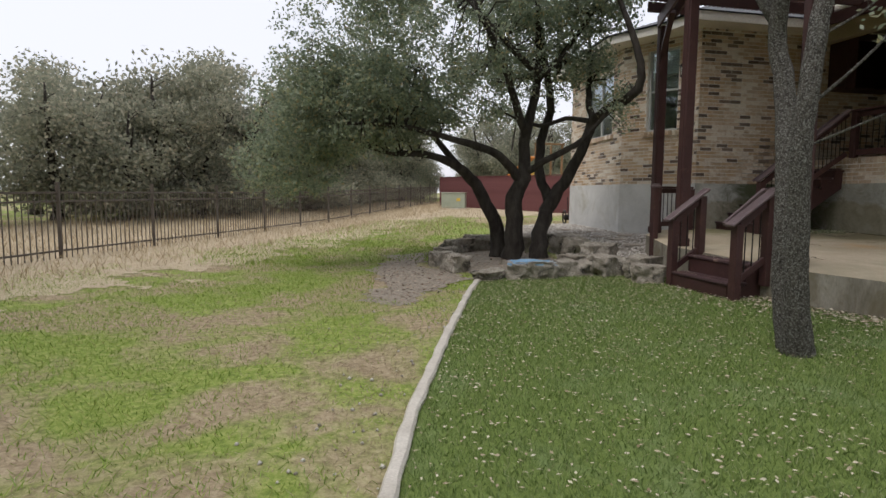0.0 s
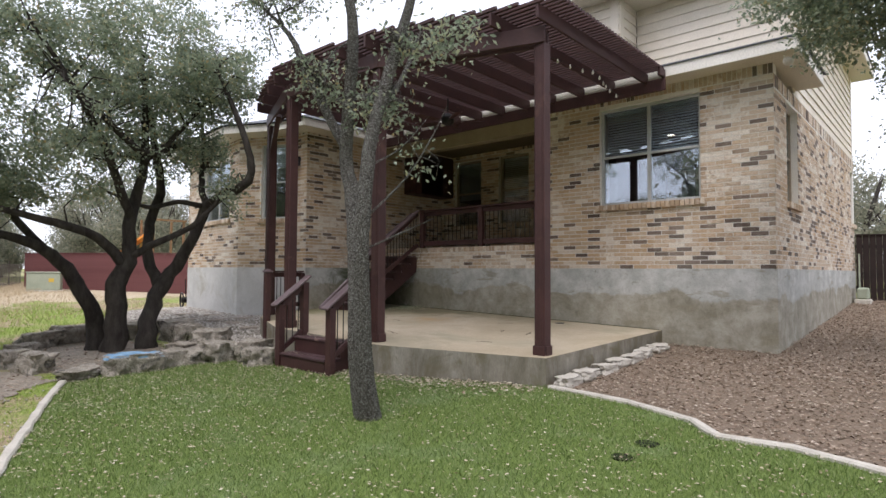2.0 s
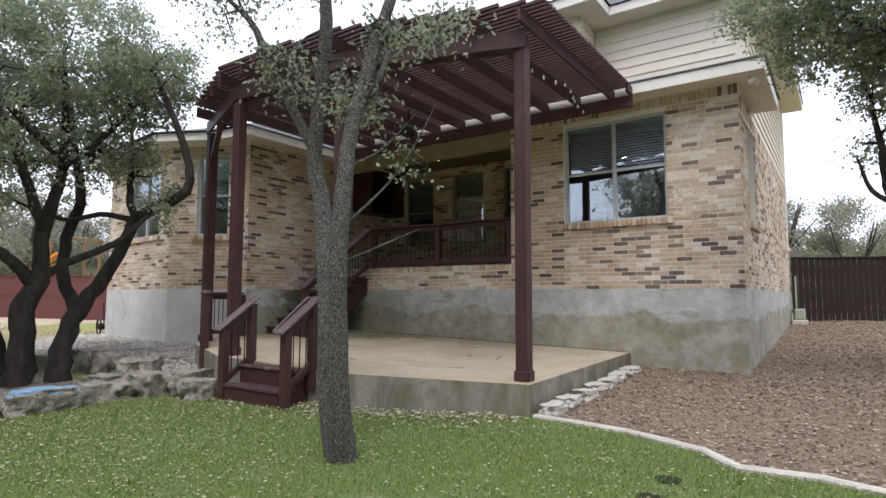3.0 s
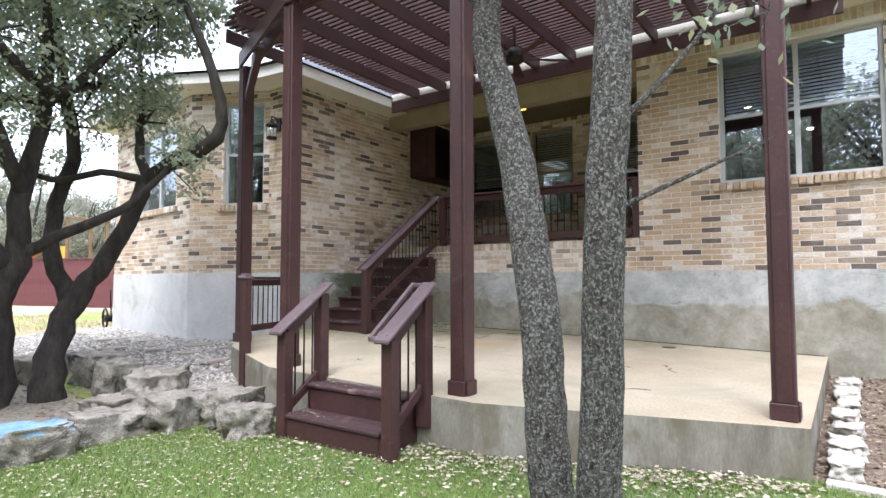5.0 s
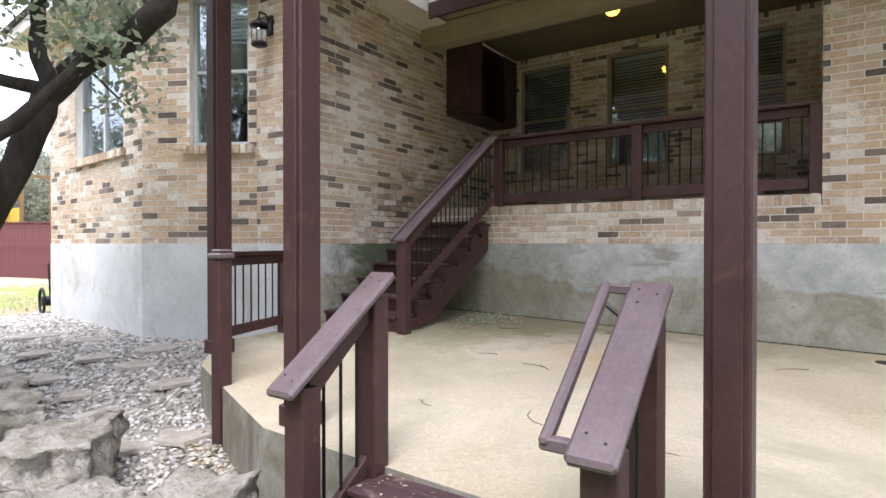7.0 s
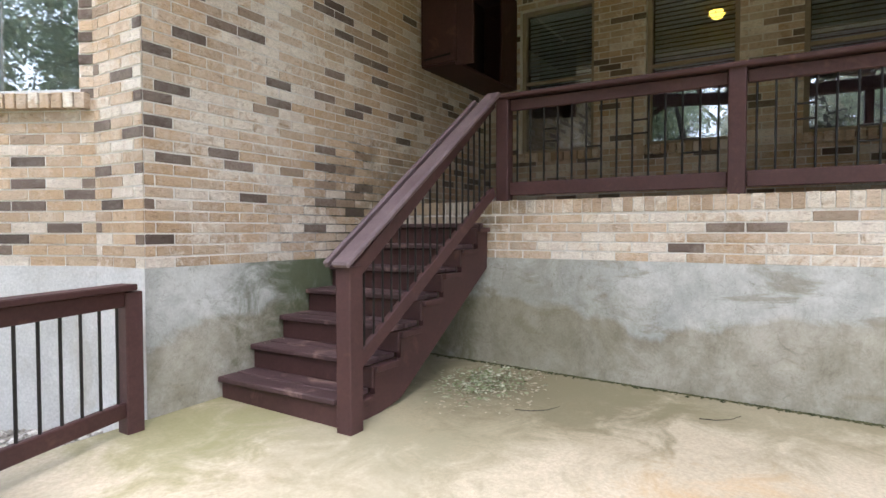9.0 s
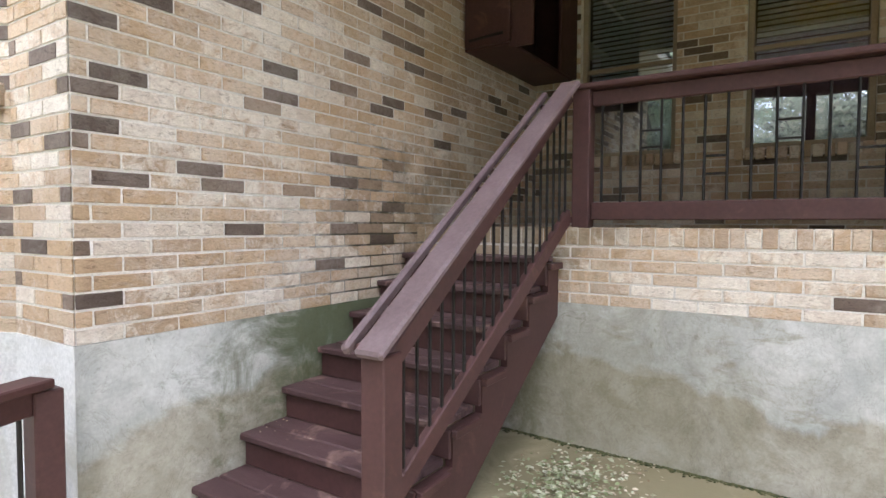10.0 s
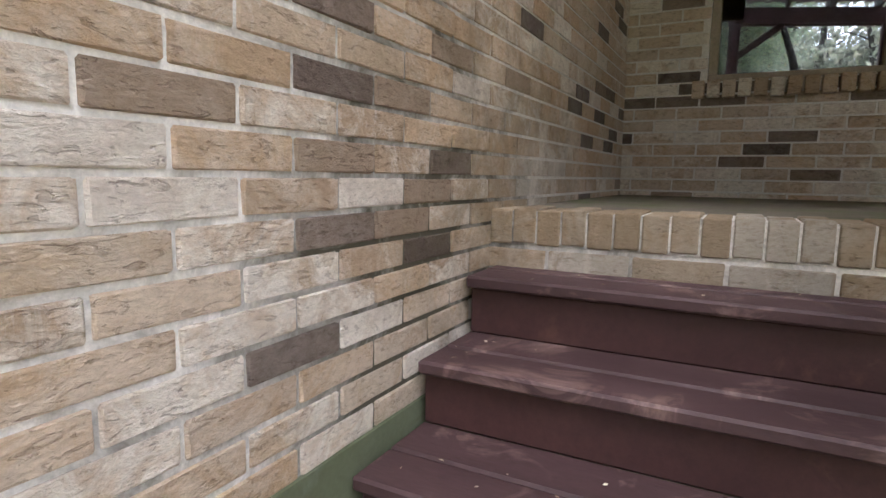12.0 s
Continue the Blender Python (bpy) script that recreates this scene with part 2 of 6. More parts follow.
# Porch ceiling and floor: colours darkened for the shade, less bounce light.
M_PLASTER = surface("porch_ceiling_shaded", (0.15, 0.125, 0.085), (0.20, 0.165, 0.11), 1.5, 40, 0.8, 0.1, 0.002)
M_FLOOR = surface("porch_concrete_shaded", (0.17, 0.15, 0.115), (0.25, 0.225, 0.18), 2, 60, 0.9, 0.2, 0.003, stain=(0.16, 0.18, 0.10), stain_scale=2.0)
M_ROCK = surface("limestone", (0.25, 0.225, 0.18), (0.60, 0.55, 0.47), 5.0, 30, 0.95, 1.0, 0.05, stain=(0.10, 0.095, 0.08), stain_scale=3.0, stain_at=(0.54, 0.64))
M_BLUE = surface("blue_painted_rock", (0.16, 0.30, 0.46), (0.30, 0.46, 0.60), 4, 40, 0.9, 0.6, 0.02, stain=(0.45, 0.43, 0.39), stain_scale=3)
M_FLAG = surface("flagstone", (0.30, 0.26, 0.215), (0.43, 0.38, 0.32), 3, 45, 0.9, 0.35, 0.006, stain=(0.46, 0.43, 0.39), stain_scale=3)
M_KERB = surface("border_concrete", (0.45, 0.42, 0.36), (0.60, 0.57, 0.50), 4, 70, 0.9, 0.4, 0.006, stain=(0.30, 0.28, 0.24), stain_scale=3.5, stain_at=(0.6, 0.75))
M_BARK = surface("oak_bark", (0.035, 0.03, 0.026), (0.085, 0.075, 0.065), 9, 45, 0.95, 1.0, 0.03, stretch=(1, 1, 0.35))
M_BARK_L = surface("lichen_bark", (0.05, 0.044, 0.038), (0.20, 0.185, 0.16), 46, 120, 0.95, 1.0, 0.06, stain=(0.43, 0.44, 0.40), stain_scale=78, stretch=(1, 1, 0.42), stain_at=(0.50, 0.62))
M_IRONFENCE = surface("fence_iron", (0.085, 0.07, 0.058), (0.13, 0.11, 0.09), 6, 60, 0.6, 0.1, 0.001, metal=0.1)
M_REDWOOD = surface("red_stained_fence", (0.125, 0.05, 0.05), (0.17, 0.072, 0.07), 1.5, 30, 0.8, 0.2, 0.004)
M_DARKWOOD = surface("dark_fence_board", (0.018, 0.012, 0.010), (0.032, 0.02, 0.017), 2, 40, 0.7, 0.2, 0.004)
M_UTIL = surface("utility_box_paint", (0.32, 0.36, 0.27), (0.40, 0.44, 0.34), 2, 40, 0.6, 0.05, 0.002)
M_ORANGE = surface("orange_plastic", (0.75, 0.25, 0.04), (0.85, 0.32, 0.05), 2, 40, 0.45, 0.05, 0.001)
M_YELLOW = surface("yellow_panel", (0.62, 0.42, 0.06), (0.7, 0.5, 0.08), 2, 40, 0.5, 0.05, 0.001)
M_TIMBER = surface("play_timber", (0.20, 0.12, 0.06), (0.28, 0.17, 0.09), 3, 40, 0.8, 0.2, 0.003)
M_HOLE_SHADE = surface("hole_shade", (0.012, 0.016, 0.008), (0.03, 0.035, 0.018), 6, 60, 1.0, 0.4, 0.01)


def island_material(name, stops, rough=0.7, trans=0.0, gloss=0.5):
    """Leaves, blades and chips: each island takes a colour of its own."""
    m, n, l, b = node_material(name)
    r = ramp(n, stops)
    l.new(n.new("ShaderNodeNewGeometry").outputs["Random Per Island"], r.inputs[0])
    l.new(r.outputs[0], b.inputs["Base Color"])
    b.inputs["Roughness"].default_value = rough
    b.inputs["Specular IOR Level"].default_value = gloss
    if trans:
        t, mx = n.new("ShaderNodeBsdfTranslucent"), n.new("ShaderNodeMixShader")
        l.new(r.outputs[0], t.inputs[0])
        mx.inputs[0].default_value = trans
        l.new(b.outputs[0], mx.inputs[1])
        l.new(t.outputs[0], mx.inputs[2])
        l.new(mx.outputs[0], n["Material Output"].inputs[0])
    return m


M_LEAF = island_material("oak_leaf", [(0, (0.18, 0.225, 0.15)), (0.4, (0.27, 0.33, 0.225)), (0.7, (0.35, 0.40, 0.285)), (0.93, (0.39, 0.40, 0.23)), (1, (0.42, 0.34, 0.18))], 0.36, 0.6)
M_LEAF_FAR = island_material("far_leaf", [(0, (0.21, 0.225, 0.165)), (0.4, (0.31, 0.32, 0.235)), (0.75, (0.40, 0.40, 0.30)), (1, (0.48, 0.44, 0.33))], 0.7, 0.62)
M_LITTER = island_material("fallen_leaf", [(0, (0.30, 0.24, 0.16)), (0.4, (0.45, 0.39, 0.28)), (0.75, (0.56, 0.52, 0.41)), (1, (0.22, 0.15, 0.09))], 0.8, 0.0, 0.3)
M_MULCH = island_material("mulch_chip", [(0, (0.13, 0.09, 0.065)), (0.35, (0.24, 0.175, 0.125)), (0.7, (0.34, 0.265, 0.195)), (1, (0.52, 0.45, 0.36))], 0.9, 0.0, 0.3)
M_PEBBLE = island_material("pale_pebble", [(0, (0.20, 0.18, 0.15)), (0.35, (0.38, 0.35, 0.31)), (0.7, (0.52, 0.49, 0.44)), (1, (0.66, 0.63, 0.58))], 0.9, 0.0, 0.3)
M_TURF = island_material("turf_blade", [(0, (0.092, 0.145, 0.034)), (0.5, (0.15, 0.225, 0.055)), (0.85, (0.21, 0.285, 0.085)), (1, (0.30, 0.33, 0.16))], 0.6, 0.2)
M_WILD = island_material("wild_blade", [(0, (0.15, 0.25, 0.035)), (0.5, (0.25, 0.37, 0.055)), (0.85, (0.33, 0.40, 0.09)), (1, (0.42, 0.38, 0.16))], 0.7, 0.2)
M_WITHER = island_material("withered_blade", [(0, (0.24, 0.18, 0.115)), (0.5, (0.36, 0.285, 0.185)), (1, (0.48, 0.41, 0.29))], 0.8, 0.1)
M_DRY = island_material("dry_blade", [(0, (0.36, 0.28, 0.17)), (0.5, (0.50, 0.41, 0.27)), (1, (0.60, 0.51, 0.36))], 0.8, 0.2)


def ground_material(name, stops, scale, stops2=None, scale2=0.5, at2=(0.45, 0.6), strength=0.6, depth=0.02):
    m, n, l, b = node_material(name)
    fine, big = noise_tex(n, l, scale, 9, 0.8), noise_tex(n, l, scale2, 5, 0.6, "Object", 0.5)
    r = ramp(n, stops)
    l.new(fine.outputs[0], r.inputs[0])
    col = r.outputs[0]
    if stops2:
        r2 = ramp(n, stops2)
        l.new(fine.outputs[0], r2.inputs[0])
        f = ramp(n, [(at2[0], (0, 0, 0)), (at2[1], (1, 1, 1))])
        l.new(big.outputs[0], f.inputs[0])
        col = blend(n, l, f.outputs[0], col, r2.outputs[0])
    l.new(col, b.inputs["Base Color"])
    b.inputs["Roughness"].default_value, b.inputs["Specular IOR Level"].default_value = 0.95, 0.2
    bump(n, l, b, fine.outputs[0], strength, depth)
    return m


M_GROUND = ground_material("wild_grass_ground", [(0.38, (0.12, 0.17, 0.035)), (0.5, (0.22, 0.29, 0.06)), (0.62, (0.35, 0.37, 0.13))], 16,
                           [(0.38, (0.22, 0.17, 0.105)), (0.5, (0.33, 0.265, 0.165)), (0.62, (0.45, 0.375, 0.25))], 0.8, (0.44, 0.58))
M_DRYGROUND = ground_material("dry_grass_ground", [(0.3, (0.34, 0.27, 0.17)), (0.7, (0.58, 0.50, 0.36))], 9)
M_TURFBASE = ground_material("turf_base", [(0.3, (0.085, 0.125, 0.03)), (0.5, (0.138, 0.195, 0.048)), (0.72, (0.21, 0.255, 0.085))], 40, [(0.3, (0.11, 0.17, 0.055)), (0.7, (0.23, 0.29, 0.13))], 1.1, (0.5, 0.68))
M_GRAVELBASE = ground_material("gravel_base", [(0.3, (0.22, 0.20, 0.17)), (0.7, (0.42, 0.39, 0.34))], 35)
M_MULCHBASE = ground_material("mulch_base", [(0.3, (0.15, 0.11, 0.08)), (0.7, (0.31, 0.25, 0.185))], 45)
M_SOIL = ground_material("bare_soil", [(0.4, (0.20, 0.17, 0.135)), (0.6, (0.36, 0.32, 0.26))], 18)


def glass_material():
    """Coated glazing: a clear mirror gloss over a slightly tinted see-through pane."""
    m, n, l, b = node_material("window_glass")
    gloss, clear, mx = n.new("ShaderNodeBsdfGlossy"), n.new("ShaderNodeBsdfTransparent"), n.new("ShaderNodeMixShader")
    gloss.inputs["Color"].default_value, gloss.inputs["Roughness"].default_value = (0.88, 0.94, 1.0, 1), 0.004
    clear.inputs["Color"].default_value = (0.90, 0.94, 0.96, 1)
    mx.inputs[0].default_value = 0.21
    l.new(clear.outputs[0], mx.inputs[1])
    l.new(gloss.outputs[0], mx.inputs[2])
    l.new(mx.outputs[0], n["Material Output"].inputs[0])
    return m


M_GLASS = glass_material()


def lamp_material(name, colour, strength):
    m, n, l, b = node_material(name)
    b.inputs["Base Color"].default_value = (*colour, 1)
    b.inputs["Emission Color"].default_value = (*colour, 1)
    b.inputs["Emission Strength"].default_value = strength
    return m


M_AMBER = lamp_material("amber_lamp_glass", (1.0, 0.60, 0.06), 3.0)
M_BULB = surface("clear_bulb", (0.7, 0.68, 0.6), (0.8, 0.78, 0.72), 4, 40, 0.15, 0.02, 0.001)


# ---- mesh helpers ----
def mesh_of(name, bm, material, smooth=False):
    me = bpy.data.meshes.new(name)
    bm.to_mesh(me)
    bm.free()
    me.materials.append(material)
    if smooth:
        for p in me.polygons:
            p.use_smooth = True
    return me


def part(name, bm, material, parent, label="", smooth=False):
    ob = new(name, mesh_of(name, bm, material, smooth))
    if parent:
        ob.parent = parent
        ob.matrix_parent_inverse = Matrix.Translation(-parent.location) if parent.type == "EMPTY" and not parent.parent else Matrix()
    return tagged(ob, label)


def thing(name, label, category, at=(0, 0, 0), group="", kind=""):
    ob = new(name)
    ob.location = at
    ob.empty_display_size = 0.1
    return tagged(ob, label, category, group, kind)


def solid(name, bm, material, label, category, group="", kind="", smooth=False):
    return tagged(new(name, mesh_of(name, bm, material, smooth)), label, category, group, kind)


def box(bm, lo, hi, m=None, bevel=0.0):
    """An upright box from corner to corner, laid by m."""
    made = bmesh.ops.create_cube(bm, size=1)["verts"]
    c, s = [(a + b) / 2 for a, b in zip(lo, hi)], [abs(b - a) for a, b in zip(lo, hi)]
    for v in made:
        v.co = Vector([v.co[i] * s[i] + c[i] for i in range(3)])
    if bevel:
        es = list({e for v in made for e in v.link_edges})
        out = bmesh.ops.bevel(bm, geom=es, offset=bevel, segments=1, affect="EDGES", profile=0.5)
        made = list({v for f in out["faces"] for v in f.verts} | {v for v in made if v.is_valid})
    if m is not None:
        for v in made:
            v.co = m @ v.co
    return made


def beam(bm, a, b, wide, high, bevel=0.006):
    """A board from a to b, wide across and high upright; a and b lie on its middle line."""
    a, b = Vector(a), Vector(b)
    d = b - a
    x = d.normalized()
    up = Vector((0, 0, 1)) if abs(x.z) < 0.95 else Vector((1, 0, 0))
    y = up.cross(x).normalized()
    z = x.cross(y)
    m = Matrix((x, y, z)).transposed().to_4x4()
    m.translation = a
    return box(bm, (0, -wide / 2, -high / 2), (d.length, wide / 2, high / 2), m, bevel)


def tube(bm, points, radii, sides=8, cap=True):
    """A tapered, bent limb through points."""
    rings = []
    pts = [Vector(p) for p in points]
    side = None
    for i, p in enumerate(pts):
        d = (pts[min(i + 1, len(pts) - 1)] - pts[max(i - 1, 0)]).normalized()
        if side is None:
            side = d.orthogonal().normalized()
        side = (side - d * side.dot(d)).normalized()
        other = d.cross(side)
        rings.append([bm.verts.new(p + (side * math.cos(k * 2 * math.pi / sides) + other * math.sin(k * 2 * math.pi / sides)) * radii[i]) for k in range(sides)])
    for r, s in zip(rings, rings[1:]):
        for k in range(sides):
            bm.faces.new((r[k], r[(k + 1) % sides], s[(k + 1) % sides], s[k]))
    if cap:
        bm.faces.new(rings[0][::-1])
        bm.faces.new(rings[-1])


def quads(name, verts, material, label, category, kind="", parent=None):
    """One mesh of many loose four-cornered pieces; verts is an array (n, 4, 3)."""
    n = len(verts)
    me = bpy.data.meshes.new(name)
    me.vertices.add(n * 4)
    me.vertices.foreach_set("co", np.asarray(verts, np.float32).ravel())
    me.loops.add(n * 4)
    me.loops.foreach_set("vertex_index", np.arange(n * 4, dtype=np.int32))
    me.polygons.add(n)
    me.polygons.foreach_set("loop_start", np.arange(0, n * 4, 4, dtype=np.int32))
    me.polygons.foreach_set("loop_total", np.full(n, 4, np.int32))
    me.update(calc_edges=True)
    me.materials.append(material)
    ob = new(name, me)
    if parent:
        ob.parent = parent
        ob.matrix_parent_inverse = Matrix.Translation(-parent.location)
    return tagged(ob, label, category, "", kind)


rng = np.random.default_rng(7)


def smooth(v, a, b):
    s = np.clip((v - a) / (b - a), 0, 1)
    return s * s * (3 - 2 * s)


def ground_z(x, y):
    """The height of the ground."""
    x, y = np.asarray(x, float), np.asarray(y, float)
    z = 0.03 + 0.03 * np.clip(x, 0, 5.5) + 0.05 * np.clip(x - 5.8, 0, 14) * (1 - 0.8 * smooth(y, 12, 20)) + 0.02 * np.clip(-x, 0, 8)
    z = z + 0.0135 * np.clip(y - 10, 0, 60) + 0.27 * smooth(y, 9.0, 11.5) * smooth(x, 4.3, 6.0) * (1 - smooth(y, 15, 22))
    return z + 0.012 * np.sin(x * 1.7 + 1) * np.sin(y * 1.3)


def slab_z(x, y):
    return 0.57 + 0.018 * (x - 5.4) + 0.024 * (y - 5.2)


def inside(poly, x, y):
    hit = np.zeros(np.shape(x), bool)
    for (ax, ay), (bx, by) in zip(poly, poly[1:] + poly[:1]):
        if ay != by:
            hit ^= ((ay > y) != (by > y)) & (x < (bx - ax) * (y - ay) / (by - ay) + ax)
    return hit


# ---- ground ----
def sheet(name, xs, ys, lift, material, label, category, poly=None, ragged=0.0):
    gx, gy = np.meshgrid(xs, ys, indexing="ij")
    gz = ground_z(gx, gy) + lift
    nx, ny = gx.shape
    verts = np.stack([gx, gy, gz], -1).reshape(-1, 3)
    i = (np.arange(nx - 1)[:, None] * ny + np.arange(ny - 1)[None]).ravel()
    faces = np.stack([i, i + ny, i + ny + 1, i + 1], 1)
    if poly:
        cx, cy = verts[faces].mean(1)[:, 0], verts[faces].mean(1)[:, 1]
        if ragged:
            cx, cy = cx + ragged * (np.sin(cy * 2.3 + np.sin(cx * 1.7)) + np.sin(cy * 6.1 + cx * 4) * 0.5 + np.sin(cx * 11 + cy * 13) * 0.35), cy + ragged * (np.sin(cx * 2.9 + 1) + np.sin(cx * 7 - cy * 5) * 0.5)
        faces = faces[inside(poly, cx, cy)]
    me = bpy.data.meshes.new(name)
    me.from_pydata(verts.tolist(), [], faces.tolist())
    me.materials.append(material)
    for p in me.polygons:
        p.use_smooth = True
    return tagged(new(name, me), label, category, "", "structure")


far = np.array([60, 100, 200, 500, 1500.0])
axis_x = np.concatenate([-far[::-1], np.arange(-40, 41, 1.0), far])
axis_y = np.concatenate([-far[::-1], np.arange(-40, 56, 1.0), far])
sheet("ground", axis_x, axis_y, 0.0, M_GROUND, "patchy green and tan wild grass ground", "ground")

DRY = [(-17.0, 2.0), (-7.3, 3.0), (-2.1, 11.8), (1.8, 19.0), (5.2, 26.0), (7.0, 24.0), (9.5, 26.0), (12.4, 24.5), (9.0, 45.0), (1.0, 46.0)]
sheet("dry_meadow", np.arange(-17, 12.6, 0.14), np.arange(2, 46, 0.14), 0.008, M_DRYGROUND, "bleached dry straw meadow on both sides of the fence", "dry meadow", DRY, 0.45)
BORDER = [(-0.75, -6.0), (-0.72, -1.0), (-0.55, 1.5), (-0.25, 3.0), (0.0, 3.72), (0.27, 4.63), (0.73, 5.94), (1.45, 7.9), (2.2, 9.75)]
BORDER_R = [(5.72, 4.30), (5.6, 3.27), (5.34, 2.54), (5.0, 2.22), (5.06, 1.67), (4.9, 1.12), (4.7, 0.2), (4.6, -2.0), (4.6, -6.0)]
SLAB = [(9.48, 4.38), (5.76, 4.38), (5.0, 6.55), (5.0, 9.05), (5.62, 10.6), (6.3, 11.31), (9.48, 11.31)]
TURF = BORDER + [(3.0, 9.5), (4.3, 9.3), (4.6, 8.9), (5.2, 8.8), (5.2, 6.5), (5.9, 4.4)] + BORDER_R
sheet("lawn", np.arange(-1, 6, 0.07), np.arange(-6, 10, 0.07), 0.012, M_TURFBASE, "short green artificial turf with scattered fallen leaves", "lawn", TURF)
MULCH = BORDER_R[::-1] + [(5.9, 4.5), (9.5, 4.5), (9.5, 2.66), (19.5, 2.66), (19.5, -6)]
sheet("mulch_bed", np.arange(4.4, 19.6, 0.1), np.arange(-6, 4.6, 0.1), 0.010, M_MULCHBASE, "reddish brown leaf and gravel mulch beside the house", "mulch bed", MULCH)
GRAVEL = [(4.5, 9.0), (4.2, 10.0), (4.6, 11.5), (4.4, 13.0), (3.9, 14.5), (5.2, 17.5), (7.2, 17.0), (7.2, 10.2), (5.6, 9.0)]
sheet("gravel_bed", np.arange(3.8, 7.3, 0.1), np.arange(8.9, 17.6, 0.1), 0.012, M_GRAVELBASE, "pale gravel bed with flat stepping stones", "gravel bed", GRAVEL)
PIT = [(2.4, 9.9), (4.2, 9.9), (4.6, 11.3), (4.3, 13.2), (3.0, 13.6), (2.2, 12.6), (2.0, 10.9)]
sheet("tree_bed", np.arange(1.9, 4.7, 0.1), np.arange(9.8, 13.7, 0.1), 0.014, M_SOIL, "bare soil bed under the oak inside a stone ring", "planting bed", PIT)
WORN = [(0.9, 8.1), (2.0, 9.9), (1.7, 11.6), (2.0, 13.4), (1.1, 13.0), (0.7, 10.8), (0.4, 8.8)]
sheet("worn_path", np.arange(-0.3, 2.2, 0.06), np.arange(7.0, 14.5, 0.06), 0.011, M_SOIL, "bare worn soil strip beside the stone ring", "path", WORN, 0.16)


def kerb(name, line, label):
    bm = bmesh.new()
    pts = [Vector((x, y, 0)) for x, y in line]
    fine = []
    for a, b in zip(pts, pts[1:]):
        k = max(1, int((b - a).length / 0.12))
        fine += [a.lerp(b, i / k) for i in range(k)]
    fine.append(pts[-1])
    rows = []
    for i, p in enumerate(fine):
        d = (fine[min(i + 1, len(fine) - 1)] - fine[max(i - 1, 0)]).normalized()
        s = Vector((-d.y, d.x, 0))
        wob = 0.004 * math.sin(i * 1.9) + 0.005 * math.sin(i * 0.37 + 1)
        half = 0.044 + 0.004 * math.sin(i * 1.3)
        z = float(ground_z(p.x, p.y))
        prof = [(-half, -0.03), (-half, 0.035), (-half + 0.015, 0.052), (half - 0.015, 0.052), (half, 0.035), (half, -0.03)]
        rows.append([bm.verts.new((p.x + s.x * (u + wob), p.y + s.y * (u + wob), z + h)) for u, h in prof])
    for r, q in zip(rows, rows[1:]):
        for k in range(5):
            bm.faces.new((r[k], r[k + 1], q[k + 1], q[k]))
    solid(name, bm, M_KERB, label, "border", kind="structure", smooth=False)


kerb("lawn_border", BORDER, "narrow whitish concrete edging along the turf")
kerb("bed_border", BORDER_R, "curving whitish concrete edging between turf and mulch")

# ---- patio slab ----
bm = bmesh.new()
top = [bm.verts.new((x, y, slab_z(x, y))) for x, y in SLAB]
low = [bm.verts.new((x, y, -0.1)) for x, y in SLAB]
bm.faces.new(top[::-1])
for i in range(len(SLAB)):
    j = (i + 1) % len(SLAB)
    bm.faces.new((top[i], top[j], low[j], low[i]))
bmesh.ops.recalc_face_normals(bm, faces=bm.faces)
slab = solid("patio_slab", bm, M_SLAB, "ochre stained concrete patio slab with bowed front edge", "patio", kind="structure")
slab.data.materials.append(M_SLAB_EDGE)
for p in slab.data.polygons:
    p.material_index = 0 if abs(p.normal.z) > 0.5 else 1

# ---- house walls ----
LINE, COURSE, BRICK_L = 1.665, 0.0725, 0.25
XM, YW, XP = 9.48, 11.315, 11.62


def wall_cells(bm, p0, p1, z0, z1, thick, holes, back=1):
    """A wall from p0 to p1 in plan, its face on that line and its body thick behind it (to the left of the way), with rectangular openings."""
    d = Vector((p1[0] - p0[0], p1[1] - p0[1], 0))
    length = d.length
    x = d.normalized()
    y = Vector((-x.y, x.x, 0)) * back
    m = Matrix((x, y, Vector((0, 0, 1)))).transposed().to_4x4()
    m.translation = (p0[0], p0[1], 0)
    us = sorted({0.0, length, *[h[0] for h in holes], *[h[1] for h in holes]})
    zs = sorted({z0, z1, *[h[2] for h in holes], *[h[3] for h in holes]})
    for u, v in zip(us, us[1:]):
        for a, b in zip(zs, zs[1:]):
            c, e = (u + v) / 2, (a + b) / 2
            if not any(h[0] < c < h[1] and h[2] < e < h[3] for h in holes):
                box(bm, (u, 0, a), (v, thick, b), m)
    return m, length


BRICK_JOBS = []


def brick_wall(name, p0, p1, z1, holes=(), label="", z0=LINE, thick=0.22, back=1, near=None, soldier=True):
    bm = bmesh.new()
    m, length = wall_cells(bm, p0, p1, z0, z1, thick, holes, back)
    ob = solid(name, bm, M_MORTAR, label, "wall", kind="structure")
    BRICK_JOBS.append((ob, m, length, z0, z1, list(holes), near, soldier))
    return m, length


def foundation(name, p0, p1, z0, thick=0.24, back=1, coat=None):
    bm = bmesh.new()
    wall_cells(bm, p0, p1, z0, LINE, thick, (), back)
    return solid(name, bm, coat or M_CONC, "smooth grey parged foundation wall, paled for bright light" if coat else "grey concrete foundation wall with patchy parging and stains", "foundation", kind="structure")


WIN_M = (3.73, 5.50, 2.81, 4.58)
WIN_P = [(9.93, 10.84, 2.82, 4.56), (8.45, 9.36, 2.82, 4.56), (6.99, 7.90, 2.82, 4.56)]
TOP = 4.85
